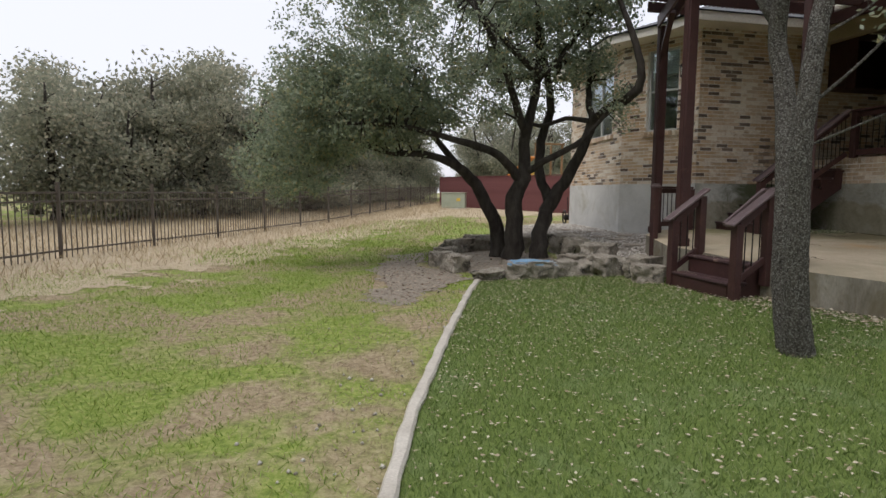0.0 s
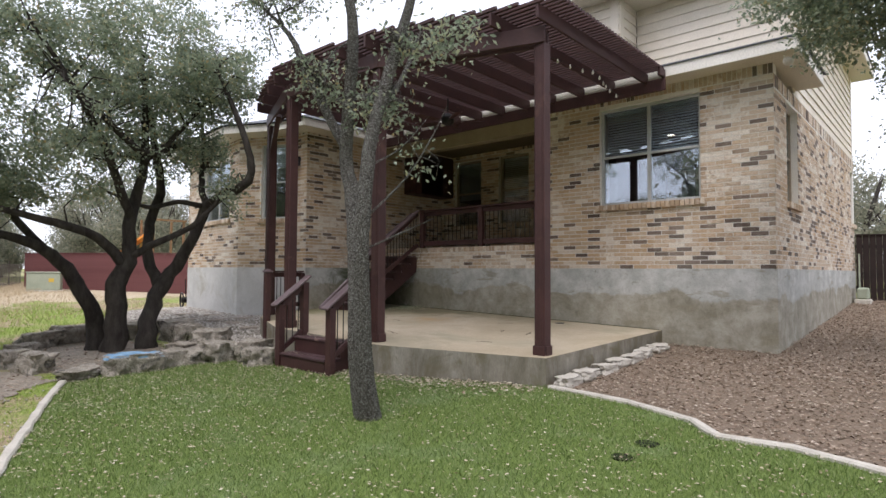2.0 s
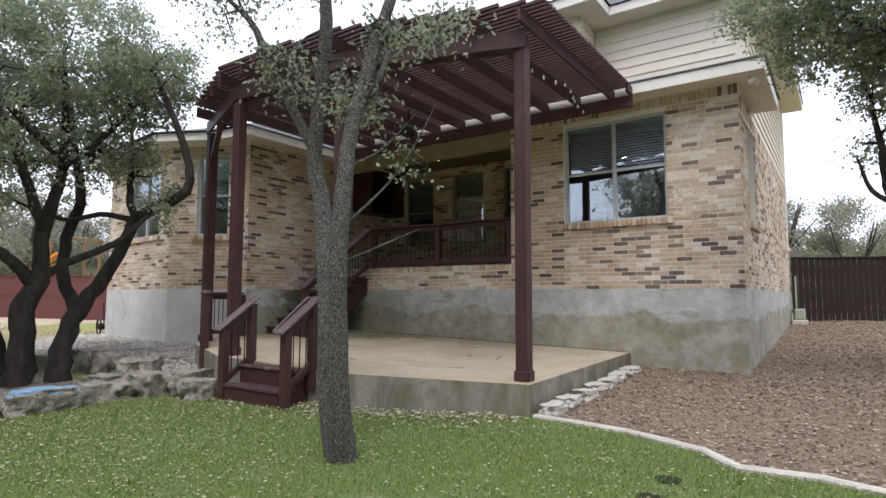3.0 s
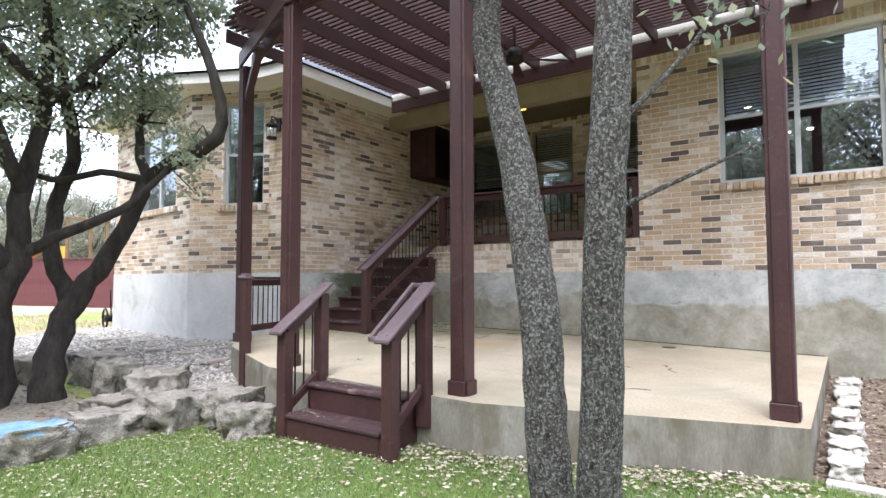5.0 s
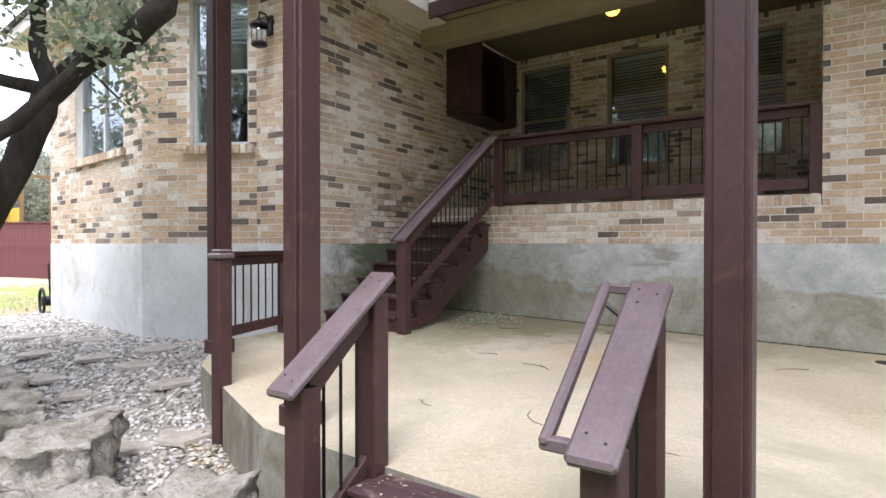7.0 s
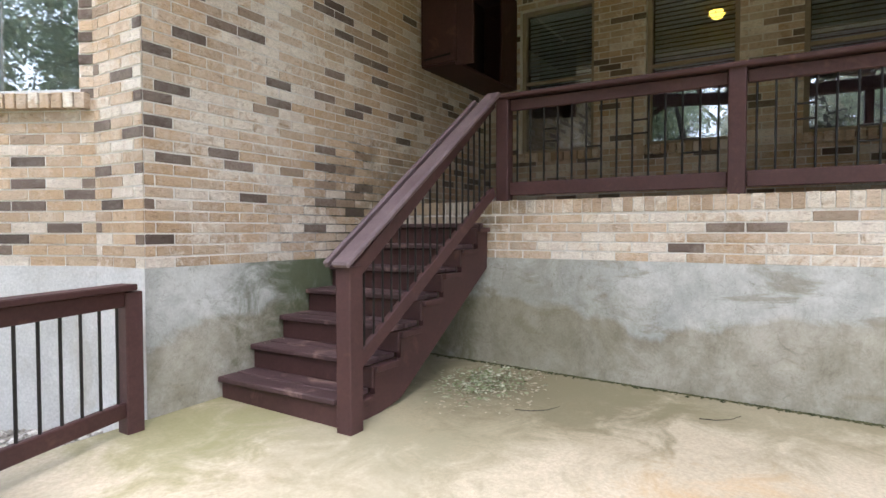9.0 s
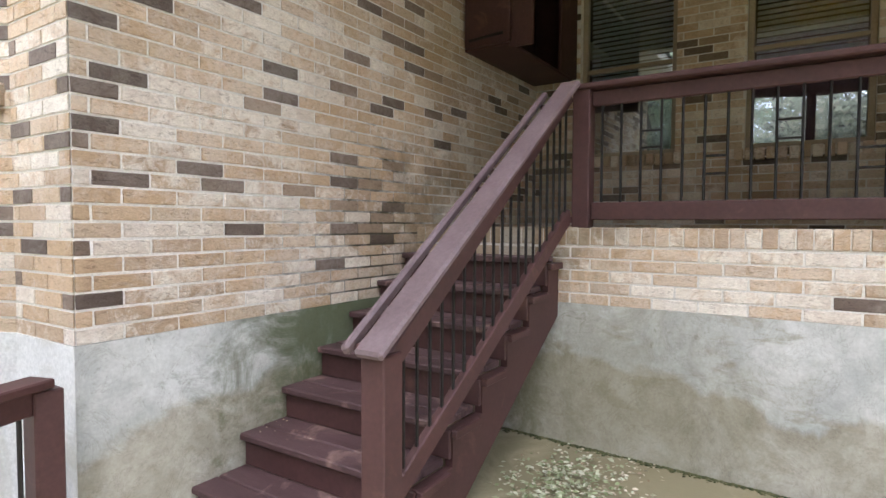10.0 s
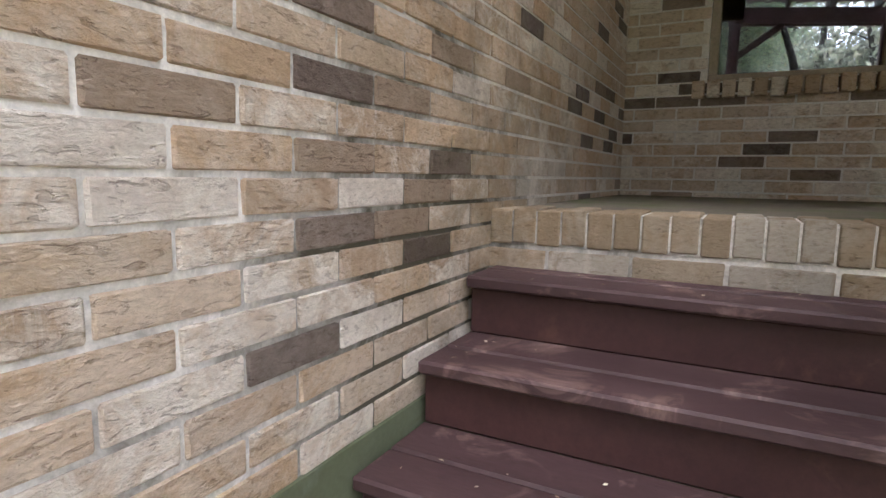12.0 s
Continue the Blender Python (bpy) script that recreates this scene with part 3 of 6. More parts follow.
# main wall runs from the right corner to the porch opening, faces -x
YR, YO = 2.66, 6.57
brick_wall("wall_main", (XM, YO), (XM, YR + 0.003), TOP, [(YO - WIN_M[1], YO - WIN_M[0], WIN_M[2], WIN_M[3])], "tan and brown brick wall with a wide window", near=(1.0, 4.1, 1.6, 3.1))
brick_wall("wall_porch_front", (XM, YW), (XM, YO), 2.03, [], "low tan brick wall under the porch railing", near=(0, 4.7, 1.6, 2.1), soldier=False)
brick_wall("wall_wing", (7.123, YW), (XP, YW), TOP, [], "tan and brown brick side wall of the wing", near=(0.0, 2.2, 1.66, 2.75), back=1)
brick_wall("wall_porch_back", (XP, YW), (XP, YO), TOP, [(YW - b, YW - a, c, d) for a, b, c, d in WIN_P], "shaded brick wall at the back of the porch", z0=2.0, near=(0, 1.6, 2.0, 2.9))
brick_wall("wall_porch_end", (XP, YO), (XM + 0.22, YO), TOP, [], "shaded brick end wall of the porch", z0=2.0)
brick_wall("wall_wing_end", (7.12, 11.85), (7.12, YW + 0.003), TOP, [], "tan brick end wall of the wing", back=1)
W2, B1, B2 = (7.12, 11.85), (6.5, 13.12), (6.885, 16.55)
LB = math.dist(B1, W2)
brick_wall("wall_bay_shaded", B1, W2, TOP, [(LB * 0.42, LB * 0.93, 2.78, 4.5)], "tan brick bay wall with a tall window")
LF = math.dist(B1, B2)
brick_wall("wall_bay_front", B2, B1, TOP, [(LF - 2.3, LF - 0.55, 2.83, 4.3)], "pale brick bay wall with a wide window")
brick_wall("wall_side", (XM + 0.003, YR), (18.8, YR), 4.65, [(0.85, 1.75, 2.75, 4.4), (8.7, 9.3, 2.9, 4.3)], "brick side wall of the house in shade", back=1)
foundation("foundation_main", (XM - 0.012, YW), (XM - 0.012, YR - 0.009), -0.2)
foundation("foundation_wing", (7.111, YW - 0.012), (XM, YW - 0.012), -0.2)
foundation("foundation_wing_end", (7.108, 11.85), (7.108, YW - 0.009), -0.2, coat=M_PARGE)
foundation("foundation_bay_shaded", (B1[0] - 0.012, B1[1]), (7.108, 11.84), -0.2, coat=M_PARGE)
foundation("foundation_bay_front", (B2[0] - 0.012, B2[1]), (B1[0] - 0.012, B1[1]), -0.2, coat=M_PARGE)
foundation("foundation_side", (XM - 0.009, YR - 0.012), (18.8, YR - 0.012), -0.2)
foundation("foundation_bay_back", (18.8, 16.55), B2, -0.2)
bm = bmesh.new()
wall_cells(bm, (18.8, 16.55), B2, LINE, TOP, 0.2, ())
wall_cells(bm, (18.8, YR), (18.8, 16.55), -0.2, 6.9, 0.2, ())
solid("wall_rear", bm, M_MORTAR, "plain far walls closing the house", "wall", kind="structure")

# porch floor, ceiling, beam
bm = bmesh.new()
box(bm, (XM + 0.22, YO, 1.9), (XP, YW, 2.135))
solid("porch_floor", bm, M_FLOOR, "raised grey concrete porch floor, darkened for shade", "floor", kind="structure")
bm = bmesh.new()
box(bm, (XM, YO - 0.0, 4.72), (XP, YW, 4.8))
solid("porch_ceiling", bm, M_PLASTER, "tan porch ceiling with the porch's shade in its colour", "ceiling", kind="structure")
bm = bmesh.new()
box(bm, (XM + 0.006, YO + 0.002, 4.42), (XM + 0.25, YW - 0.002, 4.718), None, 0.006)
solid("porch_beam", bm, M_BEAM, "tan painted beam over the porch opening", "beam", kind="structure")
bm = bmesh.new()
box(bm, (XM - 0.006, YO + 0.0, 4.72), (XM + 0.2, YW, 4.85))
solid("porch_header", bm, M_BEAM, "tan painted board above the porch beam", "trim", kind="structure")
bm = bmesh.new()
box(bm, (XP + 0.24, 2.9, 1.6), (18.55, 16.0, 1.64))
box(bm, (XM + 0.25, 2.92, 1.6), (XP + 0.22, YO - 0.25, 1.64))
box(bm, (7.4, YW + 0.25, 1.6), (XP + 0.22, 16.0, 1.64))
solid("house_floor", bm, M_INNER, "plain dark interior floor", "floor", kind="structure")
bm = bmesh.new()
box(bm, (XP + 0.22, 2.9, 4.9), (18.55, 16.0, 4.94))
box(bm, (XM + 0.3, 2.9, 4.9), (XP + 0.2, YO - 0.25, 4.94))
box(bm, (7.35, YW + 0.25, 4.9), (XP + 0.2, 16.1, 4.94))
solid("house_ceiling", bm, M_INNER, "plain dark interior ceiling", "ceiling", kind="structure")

# Added inner walls that stop light showing through from windows opposite.
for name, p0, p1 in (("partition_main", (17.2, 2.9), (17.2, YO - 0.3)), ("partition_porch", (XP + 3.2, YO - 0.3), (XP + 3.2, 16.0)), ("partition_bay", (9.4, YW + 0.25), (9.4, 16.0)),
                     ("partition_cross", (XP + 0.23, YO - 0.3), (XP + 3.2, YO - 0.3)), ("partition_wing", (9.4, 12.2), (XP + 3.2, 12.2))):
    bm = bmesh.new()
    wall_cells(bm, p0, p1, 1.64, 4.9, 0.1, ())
    solid(name, bm, M_INNER, "plain dark interior partition wall added to block light", "wall", kind="structure")

# ---- eaves, siding and roofs ----
def slab_prism(bm, outline, z0, z1):
    a = [bm.verts.new((x, y, z0)) for x, y in outline]
    b = [bm.verts.new((x, y, z1)) for x, y in outline]
    bm.faces.new(a[::-1])
    bm.faces.new(b)
    for i in range(len(outline)):
        j = (i + 1) % len(outline)
        bm.faces.new((a[i], a[j], b[j], b[i]))
    bmesh.ops.recalc_face_normals(bm, faces=bm.faces)


XE, YE = 9.05, 10.87
bm = bmesh.new()
slab_prism(bm, [(XE, 2.28), (11.3, 2.28), (11.3, YE), (XE, YE)], 4.80, 4.825)
solid("soffit_main", bm, M_TRIM, "cream painted soffit under the lower eave", "soffit", kind="structure")
bm = bmesh.new()
beam(bm, (XE - 0.012, 2.26, 4.88), (XE - 0.012, YE, 4.88), 0.025, 0.18)
beam(bm, (XE, 2.268, 4.88), (11.2, 2.268, 4.88), 0.025, 0.18)
solid("fascia_main", bm, M_FASCIA, "white fascia board along the lower eave", "fascia", kind="structure")
bm = bmesh.new()
slab_prism(bm, [(XE - 0.05, 2.22), (11.25, 2.22), (11.25, YE), (XE - 0.05, YE)], 4.972, 4.99)
for a, b in (((XE - 0.05, 2.22), (XE - 0.05, YE)), ):
    v = [bm.verts.new(c) for c in ((XE - 0.05, 2.22, 4.992), (XE - 0.05, YE, 4.992), (11.0, YE, 5.5), (11.0, 2.9, 5.5))]
    bm.faces.new(v)
solid("roof_lower", bm, M_SHINGLE, "grey shingle skirt roof above the lower eave", "roof", kind="structure")
# wing eave and roof
WE = [(6.72, YE), (6.62, 11.75), (6.02, 12.95), (6.45, 17.0), (18.9, 17.0), (18.9, 11.5), (XP, 11.5), (XP, YE)]
bm = bmesh.new()
slab_prism(bm, WE, 4.68, 4.70)
solid("soffit_wing", bm, M_TRIM, "cream painted soffit under the wing eave", "soffit", kind="structure")
bm = bmesh.new()
for a, b in zip([(XE + 0.0, YE)] + WE[:3], WE[:4]):
    beam(bm, (*a, 4.765), (*b, 4.765), 0.025, 0.17)
solid("fascia_wing", bm, M_FASCIA, "white fascia board along the wing eave", "fascia", kind="structure")
bm = bmesh.new()
ridge = [(9.6, 12.6, 6.0), (9.6, 14.6, 6.0)]
rim = [bm.verts.new((x + (9.6 - x) * -0.01, y, 4.86)) for x, y in [(6.66, YE - 0.05), (6.56, 11.75), (5.96, 12.95), (6.39, 17.05), (11.5, 17.05), (11.5, YE - 0.05)]]
rv = [bm.verts.new(c) for c in ridge]
for f in ((rim[0], rim[1], rv[0]), (rim[1], rim[2], rv[0]), (rim[2], rim[3], rv[1], rv[0]), (rim[3], rim[4], rv[1]), (rim[4], rim[5], rv[0], rv[1]), (rim[5], rim[0], rv[0])):
    bm.faces.new(f)
solid("roof_wing", bm, M_SHINGLE, "grey shingle hip roof over the wing", "roof", kind="structure")


def siding(name, p0, p1, z0, z1, label):
    """Lapped boards, each one proud at its lower edge."""
    holder = thing(name, label, "wall", (p0[0], p0[1], z0), kind="structure")
    d = Vector((p1[0] - p0[0], p1[1] - p0[1], 0))
    x = d.normalized()
    y = Vector((-x.y, x.x, 0))
    m = Matrix((x, y, Vector((0, 0, 1)))).transposed().to_4x4()
    m.translation = (p0[0], p0[1], 0)
    bm = bmesh.new()
    box(bm, (0, 0.03, z0), (d.length, 0.2, z1), m)
    part("backing", bm, M_SIDING, holder)
    z = z0
    while z < z1 - 0.01:
        h = min(0.19, z1 - z)
        bm = bmesh.new()
        v = [bm.verts.new(m @ Vector(c)) for c in ((0, 0, z), (d.length, 0, z), (d.length, 0.024, z + h), (0, 0.024, z + h), (0, 0.03, z), (d.length, 0.03, z))]
        bm.faces.new((v[0], v[1], v[2], v[3]))
        bm.faces.new((v[4], v[5], v[1], v[0]))
        part("siding_board", bm, M_SIDING, holder)
        z += 0.19


siding("siding_recessed", (10.95, 5.4), (10.95, YR), 4.9, 6.95, "cream lap siding on the upper storey")
siding("siding_forward", (10.15, 12.0), (10.15, 5.4), 4.9, 7.1, "cream lap siding on the projecting upper storey")
siding("siding_return", (10.15, 5.4), (10.95, 5.4), 4.9, 7.1, "cream lap siding on the short return wall")
siding("siding_side", (10.95, YR), (18.8, YR), 4.66, 6.95, "cream lap siding on the side of the upper storey")
bm = bmesh.new()
slab_prism(bm, [(10.5, 2.2), (19.2, 2.2), (19.2, 12.4), (9.72, 12.4), (9.72, 4.95), (10.5, 4.95)], 6.95, 6.975)
solid("soffit_upper", bm, M_TRIM, "cream painted soffit under the upper eave", "soffit", kind="structure")
bm = bmesh.new()
for a, b in (((10.49, 2.2), (10.49, 4.95)), ((10.49, 4.95), (9.71, 4.95)), ((9.71, 4.95), (9.71, 12.4)), ((10.49, 2.19), (19.2, 2.19))):
    beam(bm, (*a, 7.04), (*b, 7.04), 0.025, 0.18)
solid("fascia_upper", bm, M_FASCIA, "pale fascia board along the upper eave", "fascia", kind="structure")
bm = bmesh.new()
rb = [bm.verts.new(c) for c in ((10.44, 2.15, 7.14), (10.44, 4.9, 7.14), (9.66, 4.9, 7.14), (9.66, 12.45, 7.14), (19.25, 12.45, 7.14), (19.25, 2.15, 7.14))]
rt = [bm.verts.new(c) for c in ((14.5, 6.5, 9.6), (14.5, 8.3, 9.6))]
for f in ((rb[0], rb[1], rt[0]), (rb[1], rb[2], rt[0]), (rb[2], rb[3], rt[1], rt[0]), (rb[3], rb[4], rt[1]), (rb[4], rb[5], rt[0], rt[1]), (rb[5], rb[0], rt[0])):
    bm.faces.new(f)
solid("roof_upper", bm, M_SHINGLE, "grey shingle hip roof over the upper storey", "roof", kind="structure")


# ---- windows ----
def window(name, p0, p1, z0, z1, label, columns=1, frame_mat=None, blind=(0.0, 0.5), sash=True, deep=0.09):
    """A window set back in its opening, its outer side to the right of the way p0 to p1."""
    frame_mat = frame_mat or M_FRAME
    d = Vector((p1[0] - p0[0], p1[1] - p0[1], 0))
    w = d.length
    x = d.normalized()
    y = Vector((-x.y, x.x, 0))
    m = Matrix((x, y, Vector((0, 0, 1)))).transposed().to_4x4()
    m.translation = (p0[0], p0[1], 0)
    win = thing(name, label, "window", m @ Vector((w / 2, 0, z0)), kind="structure")
    bm = bmesh.new()
    t = 0.05
    for lo, hi in (((0, z0), (w, z0 + t)), ((0, z1 - t), (w, z1)), ((0, z0 + t), (t, z1 - t)), ((w - t, z0 + t), (w, z1 - t))):
        box(bm, (lo[0], deep - 0.02, lo[1]), (hi[0], deep + 0.06, hi[1]), m, 0.004)
    part("window_frame", bm, frame_mat, win)
    zm = (z0 + z1) / 2
    for c in range(columns):
        a, b = t + (w - 2 * t) * c / columns, t + (w - 2 * t) * (c + 1) / columns
        if c:
            bm = bmesh.new()
            box(bm, (a - 0.03, deep - 0.015, z0 + t), (a + 0.03, deep + 0.05, z1 - t), m, 0.004)
            part("mullion", bm, frame_mat, win)
        bm = bmesh.new()
        box(bm, (a + 0.03 * (c > 0), deep - 0.01, zm - 0.02), (b - 0.03 * (c < columns - 1), deep + 0.04, zm + 0.02), m, 0.004)
        part("sash_rail", bm, frame_mat, win)
        for lo, hi in ((z0 + t, zm - 0.02), (zm + 0.02, z1 - t)):
            bm = bmesh.new()
            box(bm, (a + 0.005, deep + 0.012, lo), (b - 0.005, deep + 0.018, hi), m)
            pane = part("pane", bm, M_GLASS, win)
            pane.visible_shadow = False
    # blind slats hang inside
    shade = thing("window_blind", "half lowered grey horizontal slat blind", "blind", m @ Vector((w / 2, deep + 0.1, z1)))
    za, zb = z1 - t - (z1 - z0 - 2 * t) * blind[1], z1 - t
    k = max(2, int((zb - za) / 0.05))
    bm = bmesh.new()
    box(bm, (t + 0.01, deep + 0.07, zb - 0.04), (w - t - 0.01, deep + 0.12, zb), m, 0.004)
    part("headrail", bm, M_BLIND, shade)
    bm = bmesh.new()
    box(bm, (-0.024, -0.001, -0.014), (0.024, 0.001, 0.014))
    slat_me = None
    for i in range(k):
        z = zb - 0.06 - i * (zb - za - 0.06) / k
        if slat_me is None:
            b2 = bmesh.new()
            v = [b2.verts.new(c) for c in ((-(w - 2 * t) / 2 + 0.01, -0.012, -0.02), ((w - 2 * t) / 2 - 0.01, -0.012, -0.02), ((w - 2 * t) / 2 - 0.01, 0.012, 0.02), (-(w - 2 * t) / 2 + 0.01, 0.012, 0.02))]
            b2.faces.new(v)
            slat_me = mesh_of("slat", b2, M_BLIND)
        s = new("slat", slat_me)
        s.parent = shade
        s.matrix_basis = Matrix.Translation((0, 0, 0)) @ (Matrix.Translation(-shade.location) @ m @ Matrix.Translation((w / 2, deep + 0.095, z)))
    bm.free()
    return win, m, w


def brick_sill(m, w, z0, parent_name, label):
    """A row of bricks on edge under a window, each one a part."""
    sill = thing(parent_name, label, "window sill", m @ Vector((w / 2, 0, z0)), kind="structure")
    k = max(3, int((w + 0.16) / 0.078))
    b2 = bmesh.new()
    box(b2, (-0.034, -0.06, -0.1), (0.034, 0.1, 0.0), None, 0.004)
    me = mesh_of("sill_brick", b2, M_BRICK_TAN)
    for i in range(k):
        s = new("sill_brick", me)
        s.parent = sill
        s.matrix_basis = Matrix.Translation(-sill.location) @ m @ Matrix.Translation((-0.08 + 0.039 + i * (w + 0.16) / k, 0, z0 + 0.002 + 0.003 * math.sin(i * 2.3)))


win, m, w = window("window_main", (XM, WIN_M[1]), (XM, WIN_M[0]), WIN_M[2], WIN_M[3], "wide two-column window with grey frame and dark blinds", 2, M_FRAME_G, (0, 0.52))
brick_sill(m, w, WIN_M[2], "window_sill_main", "sloping row of tan bricks under the wide window")
for i, (a, b, c, d) in enumerate(WIN_P):
    win, m, w = window("window_porch", (XP, b), (XP, a), c, d, "single-hung porch window with tan frame and lowered blind", 1, M_FRAME, (0, 0.62))
    brick_sill(m, w, c, "window_sill_porch", "row of brown bricks under a porch window")
db = (Vector((*W2, 0)) - Vector((*B1, 0))).normalized()
p0, p1 = Vector((*B1, 0)) + db * LB * 0.42, Vector((*B1, 0)) + db * LB * 0.93
win, m, w = window("window_bay_tall", p0[:2], p1[:2], 2.78, 4.5, "tall bay window reflecting trees", 1, M_FRAME_G, (0, 0.3))
brick_sill(m, w, 2.78, "window_sill_bay", "row of tan bricks under the bay window")
df = (Vector((*B1, 0)) - Vector((*B2, 0))).normalized()
p0, p1 = Vector((*B2, 0)) + df * (LF - 2.3), Vector((*B2, 0)) + df * (LF - 0.55)
win, m, w = window("window_bay_wide", p0[:2], p1[:2], 2.83, 4.3, "wide bay window with pale frame", 2, M_FRAME_G, (0, 0.4))
brick_sill(m, w, 2.83, "window_sill_bay_wide", "row of pale bricks under the wide bay window")
for a, b, c, d in ((0.85, 1.75, 2.75, 4.4), (8.7, 9.3, 2.9, 4.3)):
    win, m, w = window("window_side", (XM + a, YR), (XM + b, YR), c, d, "narrow deep-set window in the side wall", 1, M_FRAME, (0, 0.5), deep=0.12)
    brick_sill(m, w, c, "window_sill_side", "short row of bricks under a side window")


# ---- porch steps ----
def board(name, lo, hi, mat, parent, label="", bevel=0.006, m=None):
    bm = bmesh.new()
    box(bm, lo, hi, m, bevel)
    return part(name, bm, mat, parent, label)


def strip(name, a, b, wide, high, mat, parent, label="", bevel=0.006):
    bm = bmesh.new()
    beam(bm, a, b, wide, high, bevel)
    return part(name, bm, mat, parent, label)


def rod(name, a, b, radius, mat, parent, sides=8):
    bm = bmesh.new()
    tube(bm, [a, b], [radius, radius], sides)
    return part(name, bm, mat, parent)


RISE, RUN, X1, Z1 = 0.175, 0.276, 7.62, 0.905
YS0, YS1 = 10.22, 11.295
stairs = thing("porch_stairs", "brown stained wooden stairs with seven worn treads", "stairs", (8.5, 10.75, slab_z(7.7, 10.7)))
for i in range(7):
    x, z = X1 + i * RUN, Z1 + i * RISE
    for k in range(2):
        a = x - 0.02 + k * 0.152
        board("tread_board", (a, YS0 + 0.02, z - 0.036), (a + (0.162 if k else 0.147), YS1, z + 0.002 * k), M_TREAD, stairs, "scuffed tread board", 0.007)
    board("riser_board", (x + 0.012, YS0 - 0.015, z - RISE - (0.02 if i == 0 else 0)), (x + 0.034, YS1 - 0.004, z - 0.038), M_WOOD, stairs)
xe, ze = X1 + 6 * RUN, Z1 + 6 * RISE


def stringer(y, label=""):
    """A saw-toothed board: one block under each tread, all with one sloping foot line."""
    bm = bmesh.new()
    foot = slab_z(7.7, y) - 0.005
    for i in range(7):
        xa, xb = X1 + 0.03 + i * RUN, X1 + 0.03 + (i + 1) * RUN
        zt = Z1 + i * RISE - 0.037
        za, zb = (max(foot, Z1 - 0.50 + (q - X1) * RISE / RUN) for q in (xa, xb))
        ring = [(xa, za), (xb, zb), (xb, zt), (xa, zt)]
        a = [bm.verts.new((px, y - 0.02, pz)) for px, pz in ring]
        b = [bm.verts.new((px, y + 0.02, pz)) for px, pz in ring]
        bm.faces.new(a)
        bm.faces.new(b[::-1])
        for k in range(4):
            n = (k + 1) % 4
            bm.faces.new((a[k], b[k], b[n], a[n]))
    bmesh.ops.remove_doubles(bm, verts=bm.verts, dist=0.0005)
    bmesh.ops.recalc_face_normals(bm, faces=bm.faces)
    return part("stringer", bm, M_WOOD, stairs, label)


stringer(YS0)
for i in range(7):
    x, z = X1 + i * RUN, Z1 + i * RISE
    board("tread_bracket", (x + 0.02, YS0 - 0.05, z - 0.075), (x + RUN - 0.02, YS0 - 0.018, z - 0.036), M_WOOD, stairs, "", 0.005)

# stair railing on the open side
YR_S = 10.17
NEWEL = (7.63, YR_S - 0.02)
rail = thing("stair_railing", "brown wooden stair railing with thin black balusters", "railing", (8.5, YR_S, 0.8))
zf = slab_z(7.6, YR_S)
board("newel_post", (NEWEL[0] - 0.057, NEWEL[1] - 0.055, zf - 0.005), (NEWEL[0] + 0.057, NEWEL[1] + 0.055, 1.69), M_WOOD, rail)
UP = (9.45, 10.07)
ra, rb_ = Vector((7.53, YR_S - 0.035, 1.695)), Vector((9.44, YR_S - 0.05, 3.03))
strip("cap_rail", ra, rb_, 0.128, 0.04, M_CAP, rail, "greyed flat rail cap", 0.012)
off = Vector((0, 0.125, 0.0))
strip("grip_rail", ra + off + Vector((0.02, 0, 0.0)), rb_ + off + Vector((-0.1, 0.0, -0.07)), 0.035, 0.045, M_CAP, rail, "narrow greyed grip rail", 0.01)
for u in (0.03, 0.5, 0.9):
    p = ra.lerp(rb_, u)
    strip("grip_bracket", p + Vector((0.02, 0.05, -0.03)), p + Vector((0.02, 0.125, -0.03)), 0.03, 0.03, M_WOOD, rail)
strip("upper_rail", ra + Vector((0.08, 0, -0.075)), rb_ + Vector((-0.03, 0, -0.075)), 0.04, 0.09, M_WOOD, rail)
la, lb = Vector((7.64, YR_S, 1.06)), Vector((9.42, YR_S - 0.05, 2.22))
strip("lower_rail", la, lb, 0.04, 0.09, M_WOOD, rail)
for i in range(20):
    u = (i + 0.6) / 20.2
    p = la.lerp(lb, u)
    q = ra.lerp(rb_, (p.x - ra.x) / (rb_.x - ra.x))
    rod("baluster", p + Vector((0, 0, 0.03)), (p.x, p.y, q.z - 0.1), 0.008, M_IRON, rail, 6)


# ---- porch railing ----
prail = thing("porch_railing", "brown wooden porch railing with patterned black iron balusters", "railing", (XM + 0.1, 8.4, 2.1))
XR = XM + 0.06
for y, top in ((10.07, 3.0), (8.31, 3.04), (YO + 0.05, 3.0)):
    board("post", (XR - 0.055, y - 0.055, 2.14), (XR + 0.055, y + 0.055, top), M_WOOD, prail)
strip("top_rail", (XR, 10.12, 3.015), (XR, YO + 0.01, 3.015), 0.14, 0.038, M_WOOD, prail, "", 0.01)
